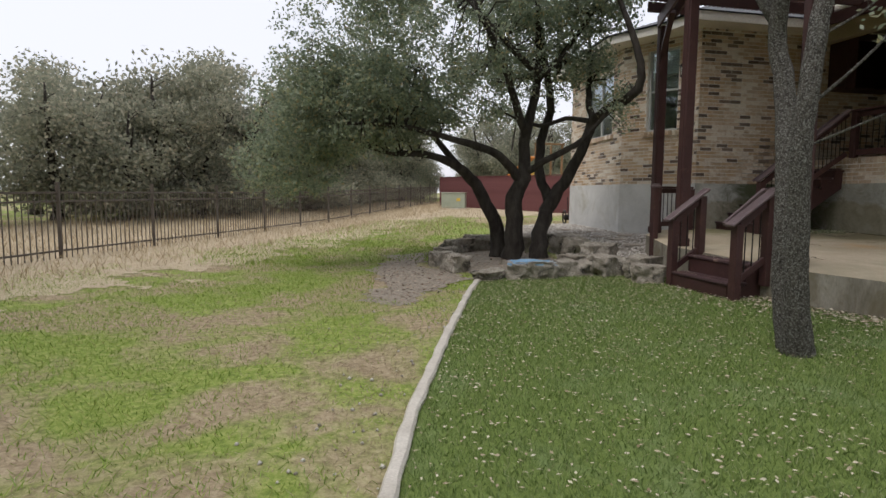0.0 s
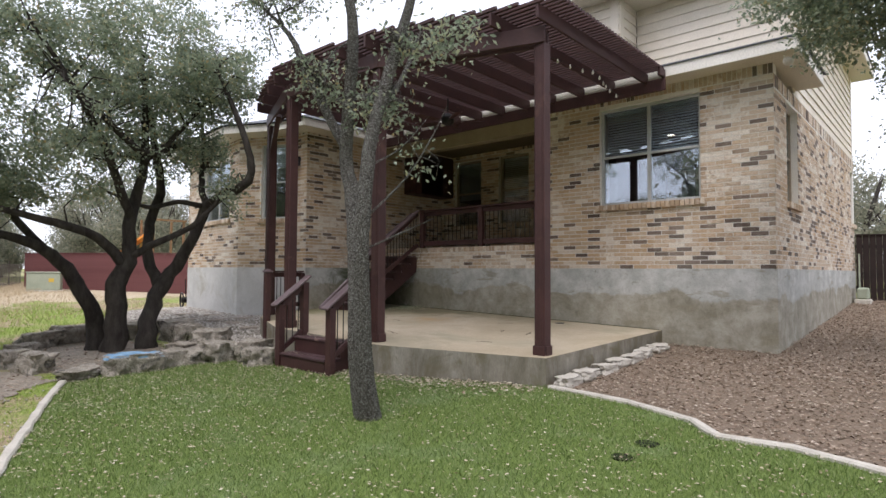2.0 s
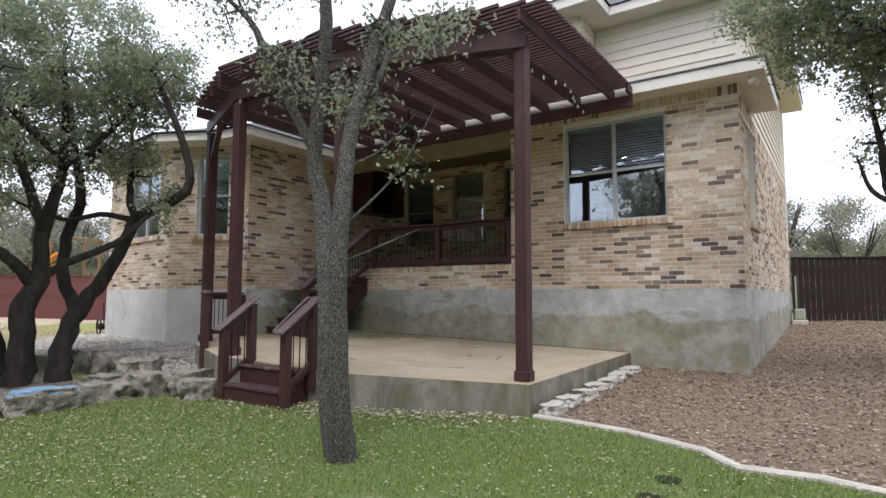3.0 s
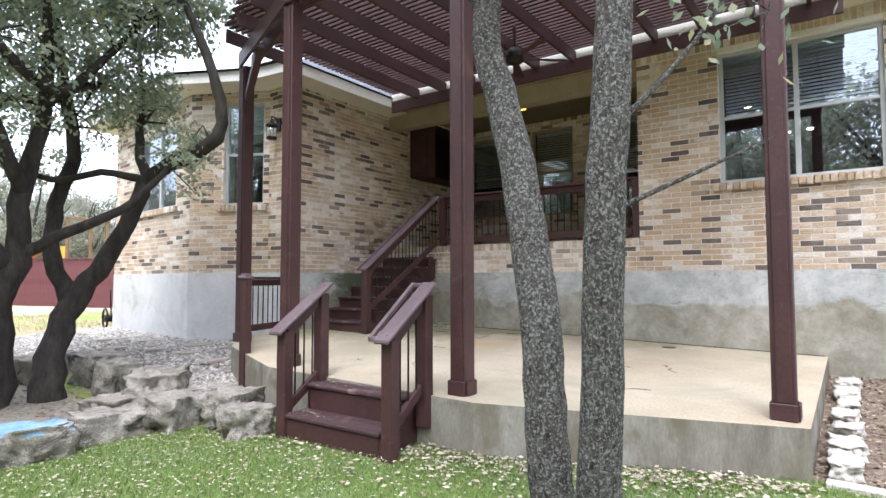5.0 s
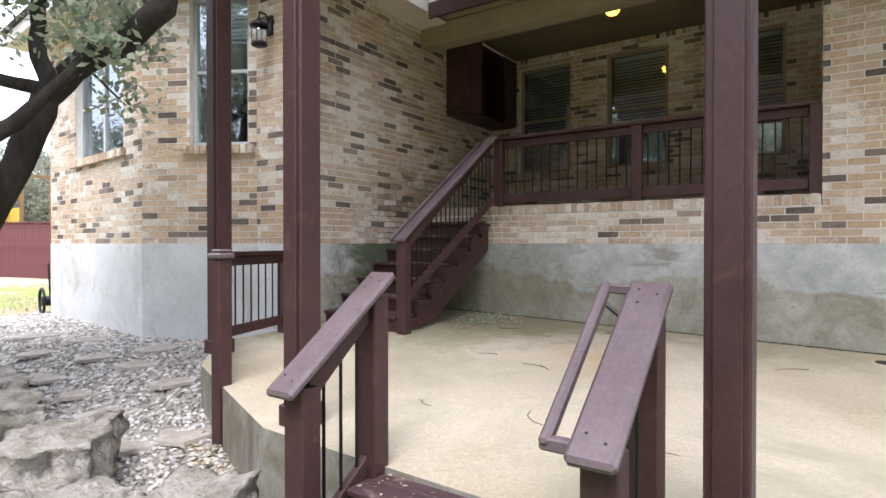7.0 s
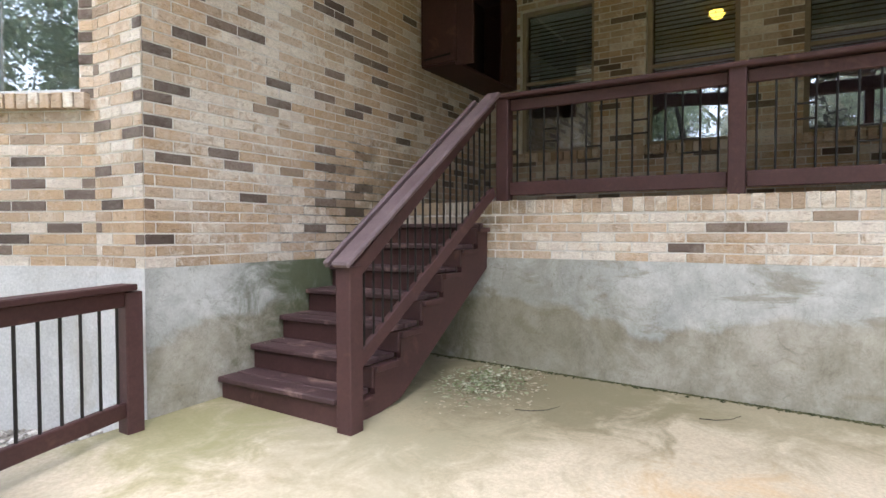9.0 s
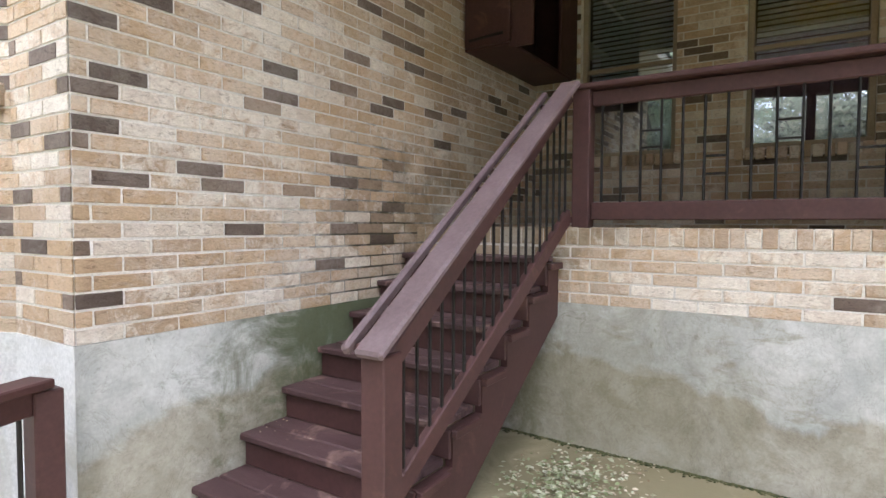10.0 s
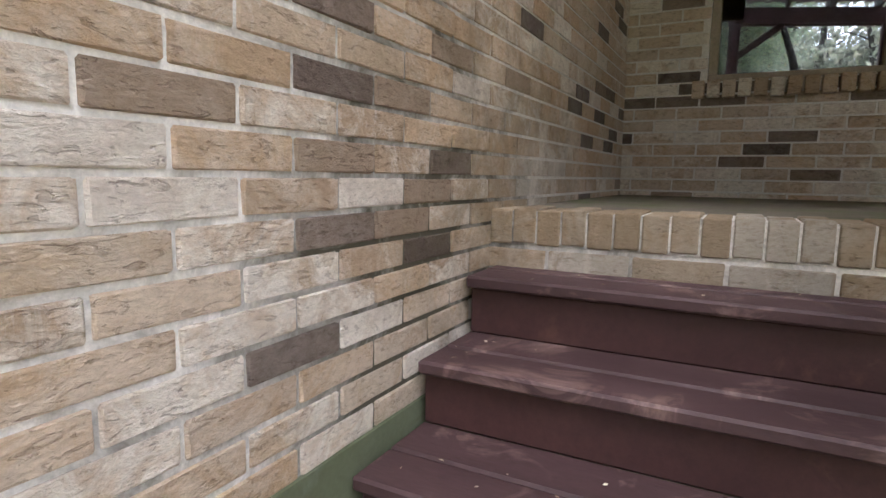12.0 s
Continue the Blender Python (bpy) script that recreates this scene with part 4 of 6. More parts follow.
for y0, y1 in ((10.01, 8.37), (8.25, YO + 0.11)):
    strip("upper_rail", (XR, y0, 2.94), (XR, y1, 2.94), 0.04, 0.09, M_WOOD, prail)
    strip("bottom_rail", (XR, y0, 2.245), (XR, y1, 2.245), 0.045, 0.11, M_WOOD, prail)
    k = 14
    for i in range(k):
        y = y0 + (y1 - y0) * (i + 0.5) / k
        rod("baluster", (XR, y, 2.27), (XR, y, 2.9), 0.008, M_IRON, prail, 6)
    for j, i in enumerate((2, 5, 8, 11)):
        ya, yb = y0 + (y1 - y0) * (i + 0.5) / k, y0 + (y1 - y0) * (i + 1.5) / k
        for z in ((2.45, 2.55) if j % 2 else (2.62, 2.72)):
            rod("cross_bar", (XR, ya, z), (XR, yb, z), 0.007, M_IRON, prail, 6)


# ---- patio steps with their two rails ----
steps = thing("patio_steps", "brown wooden two-tread steps up to the patio", "steps", (4.75, 7.65, 0.15))
SY0, SY1 = 7.10, 8.22
for x, z in ((4.52, 0.38), (4.78, 0.605)):
    for k in range(2):
        board("tread_board", (x + k * 0.147, SY0, z - 0.036), (x + 0.142 + k * 0.147, SY1, z), M_TREAD, steps, "scuffed tread board", 0.008)
    board("riser_board", (x + 0.02, SY0 + 0.02, z - 0.25), (x + 0.045, SY1 - 0.02, z - 0.038), M_WOOD, steps)
for y in (SY0 + 0.02, SY1 - 0.02):
    bm = bmesh.new()
    prof = [(4.55, 0.1), (4.55, 0.34), (4.8, 0.34), (4.8, 0.565), (5.02, 0.565), (5.02, 0.1)]
    a = [bm.verts.new((px, y - 0.018, pz)) for px, pz in prof]
    b = [bm.verts.new((px, y + 0.018, pz)) for px, pz in prof]
    bm.faces.new(a)
    bm.faces.new(b[::-1])
    for i in range(len(prof)):
        j = (i + 1) % len(prof)
        bm.faces.new((a[i], b[i], b[j], a[j]))
    bmesh.ops.recalc_face_normals(bm, faces=bm.faces)
    part("side_board", bm, M_WOOD, steps)


def step_rail(y, out, grip):
    r = thing("step_railing", "short sloping brown rail with worn cap and black balusters", "railing", (4.75, y, 0.15), "step railings")
    board("front_post", (4.505, y - 0.055, 0.1), (4.605, y + 0.055, 1.09), M_WOOD, r)
    board("rear_post", (4.93, y - 0.055, 0.35), (5.03, y + 0.055, 1.42), M_WOOD, r)
    a, b = Vector((4.43, y, 1.075)), Vector((5.06, y, 1.52))
    strip("cap_rail", a, b, 0.145, 0.042, M_CAP, r, "greyed flat rail cap", 0.013)
    strip("upper_rail", a + Vector((0.16, 0, -0.0)), b + Vector((-0.1, 0, -0.14)), 0.04, 0.09, M_WOOD, r)
    strip("lower_rail", (4.6, y, 0.43), (4.94, y, 0.67), 0.04, 0.08, M_WOOD, r)
    for i in range(3):
        x = 4.67 + i * 0.1
        rod("baluster", (x, y, 0.46 + i * 0.07), (x, y, 1.12 + i * 0.07), 0.0085, M_IRON, r, 6)
    slope = (b - a).normalized()
    for u, v in ((0.93, 0.03), (0.90, -0.035), (0.84, 0.02), (0.12, 0.03), (0.09, -0.03)):
        p = a.lerp(b, u) + Vector((0, v, 0.0))
        n = Vector((-slope.z, 0, slope.x))
        rod("screw", p + n * 0.018, p + n * 0.0225, 0.005, M_IRON, r, 7)
    if grip:
        o = Vector((0, 0.15, -0.005))
        strip("grip_rail", a + o + Vector((0.05, 0, 0.02)), b + o + Vector((-0.03, 0, 0)), 0.035, 0.045, M_CAP, r, "narrow greyed grip rail", 0.01)
        strip("grip_end", a + Vector((0.07, 0.06, 0.02)), a + o + Vector((0.07, 0.018, 0.025)), 0.04, 0.04, M_CAP, r)
        strip("grip_end", b + Vector((-0.04, 0.06, -0.02)), b + o + Vector((-0.04, 0.018, -0.01)), 0.035, 0.035, M_CAP, r)
        rod("grip_brace", b + Vector((-0.1, 0.02, -0.16)), b + o + Vector((-0.09, -0.01, -0.06)), 0.008, M_IRON, r, 6)


step_rail(SY0 - 0.09, -1, True)
step_rail(SY1 + 0.02, 1, False)

# ---- patio corner railing ----
crail = thing("patio_railing", "low brown patio railing with black balusters", "railing", (5.9, 10.6, 0.7))
P0, P1, P2 = (5.38, 9.98), (5.98, 10.88), (6.96, 11.26)
board("corner_post", (P0[0] - 0.05, P0[1] - 0.05, 0.25), (P0[0] + 0.05, P0[1] + 0.05, 1.56), M_WOOD, crail)
board("post_cap", (P0[0] - 0.07, P0[1] - 0.07, 1.56), (P0[0] + 0.07, P0[1] + 0.07, 1.6), M_CAP, crail, "greyed square post cap", 0.012)
board("post_cap_top", (P0[0] - 0.05, P0[1] - 0.05, 1.6), (P0[0] + 0.05, P0[1] + 0.05, 1.625), M_CAP, crail, "", 0.01)
board("end_post", (P2[0] - 0.05, P2[1] - 0.1, 0.7), (P2[0] + 0.05, P2[1], 1.55), M_WOOD, crail)
for a, b in ((P0, P1), (P1, P2)):
    A, B = Vector((*a, 0)), Vector((*b, 0))
    if a == P1:
        B.y -= 0.05
    strip("cap_rail", A + Vector((0, 0, 1.575)), B + Vector((0, 0, 1.575)), 0.12, 0.035, M_CAP if a == P0 else M_WOOD, crail)
    strip("upper_rail", A + Vector((0, 0, 1.51)), B + Vector((0, 0, 1.51)), 0.04, 0.09, M_WOOD, crail)
    strip("lower_rail", A + Vector((0, 0, 0.88)), B + Vector((0, 0, 0.88)), 0.04, 0.09, M_WOOD, crail)
    for i in range(8):
        p = A.lerp(B, (i + 0.8) / 8.6)
        rod("baluster", (p.x, p.y, 0.9), (p.x, p.y, 1.48), 0.0085, M_IRON, crail, 6)

# ---- pergola ----
perg = thing("pergola", "dark brown wooden pergola with close lattice roof on four posts", "pergola", (7.2, 7.6, 0.6))
POSTS = [(5.95, 4.54), (5.20, 6.78), (5.17, 8.93), (5.98, 10.88)]
for i, (x, y) in enumerate(POSTS):
    z = slab_z(x, y)
    h = 0.075
    post = board("post", (x - h, y - h, z), (x + h, y + h, 4.5), M_WOOD, perg, "", 0.008)
    board("post_face", (x - h - 0.016, y - 0.05, z + 0.122), (x - h + 0.002, y + 0.045, 4.45), M_WOOD, perg, "", 0.005)
    for k, (dx, dy) in enumerate(((1, 0), (-1, 0), (0, 1), (0, -1))):
        ax, ay = (0.022 if dx else h + 0.022), (0.022 if dy else h + 0.022)
        cx, cy = x + dx * (h + 0.012), y + dy * (h + 0.012)
        if dx:
            board("base_trim", (cx - 0.012, y - h - 0.012, z), (cx + 0.004, y + h + 0.012, z + 0.12), M_WOOD, perg, "", 0.008)
        else:
            board("base_trim", (x - h, cy - 0.012, z), (x + h, cy + 0.004, z + 0.12), M_WOOD, perg, "", 0.008)
for (ax, ay), (bx, by) in zip(POSTS, POSTS[1:]):
    A, B = Vector((ax, ay, 4.6)), Vector((bx, by, 4.6))
    d = (B - A).normalized()
    for s in (-0.085, 0.085):
        o = Vector((-d.y, d.x, 0)) * s
        strip("beam", A + o - d * 0.06, B + o + d * 0.06, 0.04, 0.22, M_WOOD, perg)
# braces at the corner posts
for (x, y), (tx, ty) in ((POSTS[3], POSTS[2]),):
    A, B = Vector((x, y, 4.0)), Vector((x, y, 4.55)) + (Vector((tx, ty, 0)) - Vector((x, y, 0))) * 0.35
    strip("brace", A, B, 0.09, 0.09, M_WOOD, perg)


def front_x(y):
    """The bowed front line of the pergola."""
    for (ax, ay), (bx, by) in zip(POSTS, POSTS[1:]):
        if ay <= y <= by:
            return ax + (bx - ax) * (y - ay) / (by - ay)
    return POSTS[0][0] - (POSTS[0][1] - y) * -0.3 if y < POSTS[0][1] else POSTS[3][0] + (y - POSTS[3][1]) * 0.4


for i in range(12):
    y = 4.42 + i * 0.58
    xa = front_x(y) - 0.35
    strip("rafter", (xa, y, 4.80), (XE - 0.03 if y < 10.7 else 6.6, y, 4.80), 0.042, 0.18, M_WOOD, perg)
strip("ledger", (XE - 0.07, 4.1, 4.66), (XE - 0.07, 10.8, 4.66), 0.045, 0.2, M_WOOD, perg)
strip("ledger_end", (XE - 0.25, 4.14, 4.84), (XE - 0.02, 4.14, 4.84), 0.05, 0.14, M_WOOD, perg)
x = 4.72
while x < XE - 0.04:
    ya = next((y for y in np.arange(4.12, 8, 0.03) if front_x(y) - 0.38 <= x), None)
    yb = next((y for y in np.arange(10.78, 7.0, -0.03) if front_x(y) - 0.38 <= x), None)
    if ya is not None and yb is not None and yb - ya > 0.3:
        strip("lattice_slat", (x, ya, 4.912), (x, yb, 4.912), 0.042, 0.04, M_WOOD, perg, "", 0)
    x += 0.092

# ceiling fan under the pergola
fan = thing("ceiling_fan", "dark brown ceiling fan hanging under the pergola", "ceiling fan", (7.5, 7.5, 4.7))
rod("downrod", (7.5, 7.5, 4.45), (7.5, 7.5, 4.75), 0.015, M_IRON, fan)
bm = bmesh.new()
tube(bm, [(7.5, 7.5, z) for z in (4.26, 4.29, 4.4, 4.46, 4.48)], [0.05, 0.11, 0.12, 0.07, 0.03], 16)
part("motor", bm, M_IRON, fan, "", True)
for i in range(5):
    a = i * 2 * math.pi / 5 + 0.4
    m = Matrix.Translation((7.5, 7.5, 4.33)) @ Matrix.Rotation(a, 4, "Z") @ Matrix.Rotation(0.2, 4, "X")
    bm = bmesh.new()
    v = [bm.verts.new(m @ Vector(c)) for c in ((0.16, -0.04, 0), (0.62, -0.075, 0), (0.68, 0, 0), (0.62, 0.075, 0), (0.16, 0.04, 0))]
    f = bm.faces.new(v)
    ex = bmesh.ops.extrude_face_region(bm, geom=[f])
    for e in ex["geom"]:
        if isinstance(e, bmesh.types.BMVert):
            e.co.z += 0.01
    bmesh.ops.recalc_face_normals(bm, faces=bm.faces)
    part("blade", bm, M_WOOD, fan)

# bulbs strung under the lattice
string = thing("string_lights", "string of small clear bulbs under the pergola rafters", "string lights", (7.5, 4.6, 4.66))
pts = []
for i in range(13):
    u = i / 12
    pts.append((6.1 + u * 2.9, 4.75 + 0.1 * math.sin(u * 9), 4.64 - 0.05 * abs(math.sin(u * 12))))
bm = bmesh.new()
tube(bm, pts, [0.004] * len(pts), 5)
part("wire", bm, M_IRON, string)
for p in pts:
    bm = bmesh.new()
    tube(bm, [(p[0], p[1], p[2] - z) for z in (0.0, 0.02, 0.04, 0.055, 0.065)], [0.008, 0.012, 0.02, 0.016, 0.004], 8)
    part("bulb", bm, M_BULB, string, "", True)

# ---- porch lamp, cabinet, lantern ----
lamp = thing("porch_ceiling_lamp", "amber glass ceiling lamp on the porch, lit", "ceiling lamp", (10.25, 8.83, 4.72))
bm = bmesh.new()
tube(bm, [(10.25, 8.83, z) for z in (4.72, 4.70, 4.68)], [0.1, 0.1, 0.085], 14)
part("canopy", bm, M_IRON, lamp, "", True)
bm = bmesh.new()
tube(bm, [(10.25, 8.83, z) for z in (4.68, 4.64, 4.59, 4.57)], [0.085, 0.095, 0.06, 0.015], 14)
part("shade", bm, M_AMBER, lamp, "glowing amber glass shade", True)
for i in range(6):
    a = i * math.pi / 3
    c, s = math.cos(a), math.sin(a)
    bm = bmesh.new()
    tube(bm, [(10.25 + c * r, 8.83 + s * r, z) for r, z in ((0.09, 4.69), (0.1, 4.64), (0.065, 4.585), (0.0, 4.56))], [0.005] * 4, 5)
    part("cage_bar", bm, M_IRON, lamp)
cab = thing("wall_cabinet", "dark brown wooden outdoor cabinet hung on the brick wall, doors ajar", "cabinet", (10.5, YW, 3.5))
board("cabinet_back", (10.15, YW - 0.03, 3.62), (11.55, YW, 4.66), M_DARKWOOD, cab)
board("cabinet_side", (10.15, YW - 0.42, 3.62), (10.18, YW - 0.03, 4.66), M_WOOD, cab)
board("cabinet_side", (11.52, YW - 0.42, 3.62), (11.55, YW - 0.03, 4.66), M_WOOD, cab)
board("cabinet_bottom", (10.15, YW - 0.42, 3.59), (11.55, YW, 3.62), M_WOOD, cab)
board("cabinet_top", (10.15, YW - 0.42, 4.66), (11.55, YW, 4.69), M_WOOD, cab)
d1 = board("door", (10.10, YW - 0.44, 3.60), (10.145, YW - 0.03, 4.67), M_WOOD, cab)
board("door", (10.13, YW - 0.62, 3.56), (10.17, YW - 0.42, 4.67), M_WOOD, cab)
board("door", (11.15, YW - 0.46, 3.60), (11.56, YW - 0.425, 4.67), M_WOOD, cab)
rod("latch", (10.06, YW - 0.4, 3.66), (10.06, YW - 0.1, 3.64), 0.012, M_IRON, cab)

lan = thing("wall_lantern", "black metal wall lantern with clear glass on the wing end wall", "wall lantern", (7.1, 11.6, 3.95))
lx, ly = 6.96, 11.6
board("back_plate", (7.085, ly - 0.045, 3.95), (7.118, ly + 0.045, 4.16), M_IRON, lan)
bm = bmesh.new()
tube(bm, [(7.1, ly, 4.08), (7.05, ly, 4.16), (lx, ly, 4.16), (lx, ly, 4.1)], [0.012] * 4, 6)
part("arm", bm, M_IRON, lan)
bm = bmesh.new()
tube(bm, [(lx, ly, z) for z in (4.0, 4.02, 4.06, 4.1)], [0.1, 0.1, 0.05, 0.012], 12)
part("cap", bm, M_IRON, lan, "", True)
bm = bmesh.new()
tube(bm, [(lx, ly, 3.83), (lx, ly, 4.0)], [0.065, 0.08], 12)
part("glass", bm, M_GLASS, lan, "clear glass cylinder", True)
bm = bmesh.new()
tube(bm, [(lx, ly, z) for z in (3.79, 3.8, 3.83)], [0.07, 0.085, 0.085], 12)
part("base_ring", bm, M_IRON, lan, "", True)
for i in range(4):
    a = i * math.pi / 2 + 0.6
    rod("bar", (lx + 0.075 * math.cos(a), ly + 0.075 * math.sin(a), 3.82), (lx + 0.088 * math.cos(a), ly + 0.088 * math.sin(a), 4.01), 0.005, M_IRON, lan, 5)


# ---- scattered pieces ----
def scatter(name, template, faces, centres, scales, spins, material, label, category, tilt=0.0, parent=None, kind="stuff"):
    """Many small copies of one shape in one mesh: centres (n,3), scales (n,3), spins (n,)."""
    t = np.asarray(template, float)
    n, k = len(centres), len(template)
    v = t[None] * scales[:, None, :]
    if tilt:
        ax = rng.normal(0, tilt, n)[:, None]
        y, z = v[..., 1] * np.cos(ax) - v[..., 2] * np.sin(ax), v[..., 1] * np.sin(ax) + v[..., 2] * np.cos(ax)
        v = np.stack([v[..., 0], y, z], -1)
    c, s = np.cos(spins)[:, None], np.sin(spins)[:, None]
    v = np.stack([v[..., 0] * c - v[..., 1] * s, v[..., 0] * s + v[..., 1] * c, v[..., 2]], -1) + centres[:, None, :]
    fs = np.asarray(faces)
    w = fs.shape[1]
    idx = (fs[None] + (np.arange(n) * k)[:, None, None]).reshape(-1, w)
    me = bpy.data.meshes.new(name)
    me.vertices.add(n * k)
    me.vertices.foreach_set("co", v.astype(np.float32).ravel())
    me.loops.add(idx.size)
    me.loops.foreach_set("vertex_index", idx.astype(np.int32).ravel())
    me.polygons.add(len(idx))
    me.polygons.foreach_set("loop_start", np.arange(0, idx.size, w, dtype=np.int32))
    me.polygons.foreach_set("loop_total", np.full(len(idx), w, np.int32))
    me.update(calc_edges=True)
    me.materials.append(material)
    ob = new(name, me)
    if parent:
        ob.parent = parent
    return tagged(ob, label, category, "", kind)


OCTA = [(1, 0, 0), (0, 1, 0), (-1, 0, 0), (0, -1, 0), (0, 0, 1), (0, 0, -0.6)]
OCTA_F = [(0, 1, 4), (1, 2, 4), (2, 3, 4), (3, 0, 4), (1, 0, 5), (2, 1, 5), (3, 2, 5), (0, 3, 5)]
LEAFQ = [(-1, 0, 0), (0, -0.45, 0.12), (1, 0, 0), (0, 0.45, 0.12)]


def spots(n, x0, x1, y0, y1, poly=None, bar=None):
    x, y = rng.uniform(x0, x1, n * 3), rng.uniform(y0, y1, n * 3)
    keep = inside(poly, x, y) if poly else np.ones(len(x), bool)
    if bar:
        keep &= ~inside(bar, x, y)
    return x[keep][:n], y[keep][:n]


def patchy(x, y, scale, seed):
    """A smooth value from 0 to 1 over the ground."""
    r = np.random.default_rng(seed)
    v = np.zeros(len(x))
    for _ in range(7):
        a, f, p = r.uniform(0, 6.28), r.uniform(0.5, 1.6) / scale, r.uniform(0, 6.28)
        v += np.sin((x * np.cos(a) + y * np.sin(a)) * f * 6.28 + p)
    return 0.5 + v / 9


def blades(name, x, y, height, width, lean, material, label, lift=0.0):
    n = len(x)
    a = rng.uniform(0, 6.28, n)
    h = height * rng.uniform(0.5, 1.25, n)
    tip = rng.normal(0, 1, (n, 2)) * lean * h[:, None]
    z = ground_z(x, y) + lift
    dx, dy = np.cos(a) * width / 2, np.sin(a) * width / 2
    base = np.stack([x, y, z], -1)
    v = np.stack([base + np.stack([-dx, -dy, 0 * z], -1), base + np.stack([dx, dy, 0 * z], -1),
                  base + np.stack([tip[:, 0] + dx * 0.25, tip[:, 1] + dy * 0.25, h], -1), base + np.stack([tip[:, 0] - dx * 0.25, tip[:, 1] - dy * 0.25, h], -1)], 1)
    return quads(name, v, material, label, "grass", "stuff")


# turf, wild grass and dry grass
x, y = spots(185000, -0.8, 5.8, -1.2, 9.6, TURF)
blades("turf_grass", x, y, 0.032, 0.006, 0.5, M_TURF, "dense short green turf blades", 0.01)
x, y = spots(150000, -6.5, 2.4, 1.5, 17)
keep = ~inside(TURF, x, y) & ~inside(WORN, x, y) & ~inside(PIT, x, y)
keep &= (x > -5.5 + 0.5 * (y - 12.5) + rng.normal(1.6, 0.5, len(x)))
x, y = x[keep], y[keep]
green = 0.62 * patchy(x, y, 2.6, 3) + 0.38 * patchy(x, y, 0.8, 8) + 0.30 * np.exp(-((y - 10.5 - 0.8 * x) / 3.2) ** 2) - 0.08
pick = green + rng.normal(0, 0.1, len(x))
blades("wild_grass", x[pick > 0.52], y[pick > 0.52], 0.036, 0.007, 0.8, M_WILD, "patchy low green wild grass")
blades("withered_grass", x[pick < 0.44], y[pick < 0.44], 0.022, 0.006, 1.2, M_WITHER, "flattened withered brown grass")
x, y = spots(46000, -12, 9, 6, 44)
line = x - (-5.1 + 0.46 * (y - 12.6))
keep = ((line > -9) & (line < 2.0 + 0.03 * y)) & ~inside(TURF, x, y)
blades("dry_grass", x[keep], y[keep], 0.20, 0.016, 0.5, M_DRY, "tall dry straw-coloured grass along the fence")
x, y = spots(9000, 0, 8.5, 18, 40)
blades("far_grass", x, y, 0.10, 0.02, 0.5, M_DRY, "bleached dry grass on the far rise")
x, y = spots(20000, -2.5, 5.5, 12, 24)
keep = (x - (-5.1 + 0.46 * (y - 12.6)) > 1.8) & ~inside(GRAVEL, x, y) & ~inside(PIT, x, y)
blades("green_grass", x[keep], y[keep], 0.07, 0.012, 0.6, M_WILD, "bright green wild grass strip")

# fallen leaves on turf, denser by the steps and stones
x, y = spots(17000, -0.6, 5.6, 1.0, 9.6, TURF)
near = np.exp(-((y - (8.2 + 0.3 * x)) / 2.5) ** 2) + 0.4 * patchy(x, y, 1.5, 5)
k = rng.uniform(0, 1.2, len(x)) < near + 0.18
x, y = x[k], y[k]
n = len(x)
scatter("fallen_leaves", LEAFQ, [(0, 1, 2, 3)], np.stack([x, y, ground_z(x, y) + 0.035], -1), np.stack([rng.uniform(0.008, 0.021, n)] * 3, -1), rng.uniform(0, 6.28, n), M_LITTER, "scattered small pale fallen oak leaves", "fallen leaves", 0.3)
x, y = spots(9500, 4.0, 5.6, 4.3, 10.2, None, SLAB)
k = (np.abs(x - np.interp(y, [4.4, 6.55, 9.05, 10.6], [5.6, 4.85, 4.85, 5.5])) < rng.exponential(0.22, len(x))) & ~((x > 4.5) & (y > 7.05) & (y < 8.3))
x, y = x[k], y[k]
n = len(x)
scatter("leaf_litter", LEAFQ, [(0, 1, 2, 3)], np.stack([x, y, ground_z(x, y) + rng.uniform(0.02, 0.05, n)], -1), np.stack([rng.uniform(0.014, 0.032, n)] * 3, -1), rng.uniform(0, 6.28, n), M_LITTER, "drift of dry leaves against the patio edge", "fallen leaves", 0.5)
x, y = spots(2600, 8.0, 9.45, 8.8, 10.6)
k = np.hypot((x - 8.85) / 0.75, (y - 9.85) / 0.45) < rng.uniform(0.1, 1.1, len(x))
x, y = x[k], y[k]
n = len(x)
scatter("patio_leaves", LEAFQ, [(0, 1, 2, 3)], np.stack([x, y, slab_z(x, y) + rng.uniform(0.006, 0.02, n)], -1), np.stack([rng.uniform(0.008, 0.02, n)] * 3, -1), rng.uniform(0, 6.28, n), M_LITTER, "small pile of dry leaves under the stairs", "fallen leaves", 0.4)

x, y = spots(5000, 0.2, 4.4, 7.6, 13.8)
k = inside(PIT, x, y) | inside(WORN, x + rng.normal(0, 0.12, len(x)), y + rng.normal(0, 0.2, len(x)))
x, y = x[k], y[k]
n = len(x)
scatter("bed_litter", LEAFQ, [(0, 1, 2, 3)], np.stack([x, y, ground_z(x, y) + rng.uniform(0.016, 0.03, n)], -1), np.stack([rng.uniform(0.012, 0.035, n)] * 3, -1), rng.uniform(0, 6.28, n), M_MULCH, "dry leaf litter and chips on bare soil", "leaf litter", 0.4)

x, y = spots(1500, -1.6, 2.4, 2.0, 10)
k = (np.abs(x + 0.25 - np.interp(y, [3.0, 3.72, 4.63, 5.94, 7.9, 9.75], [-0.25, 0.0, 0.27, 0.73, 1.45, 2.2])) < rng.exponential(0.22, len(x))) & ~inside(TURF, x, y)
x, y = x[k], y[k]
n = len(x)
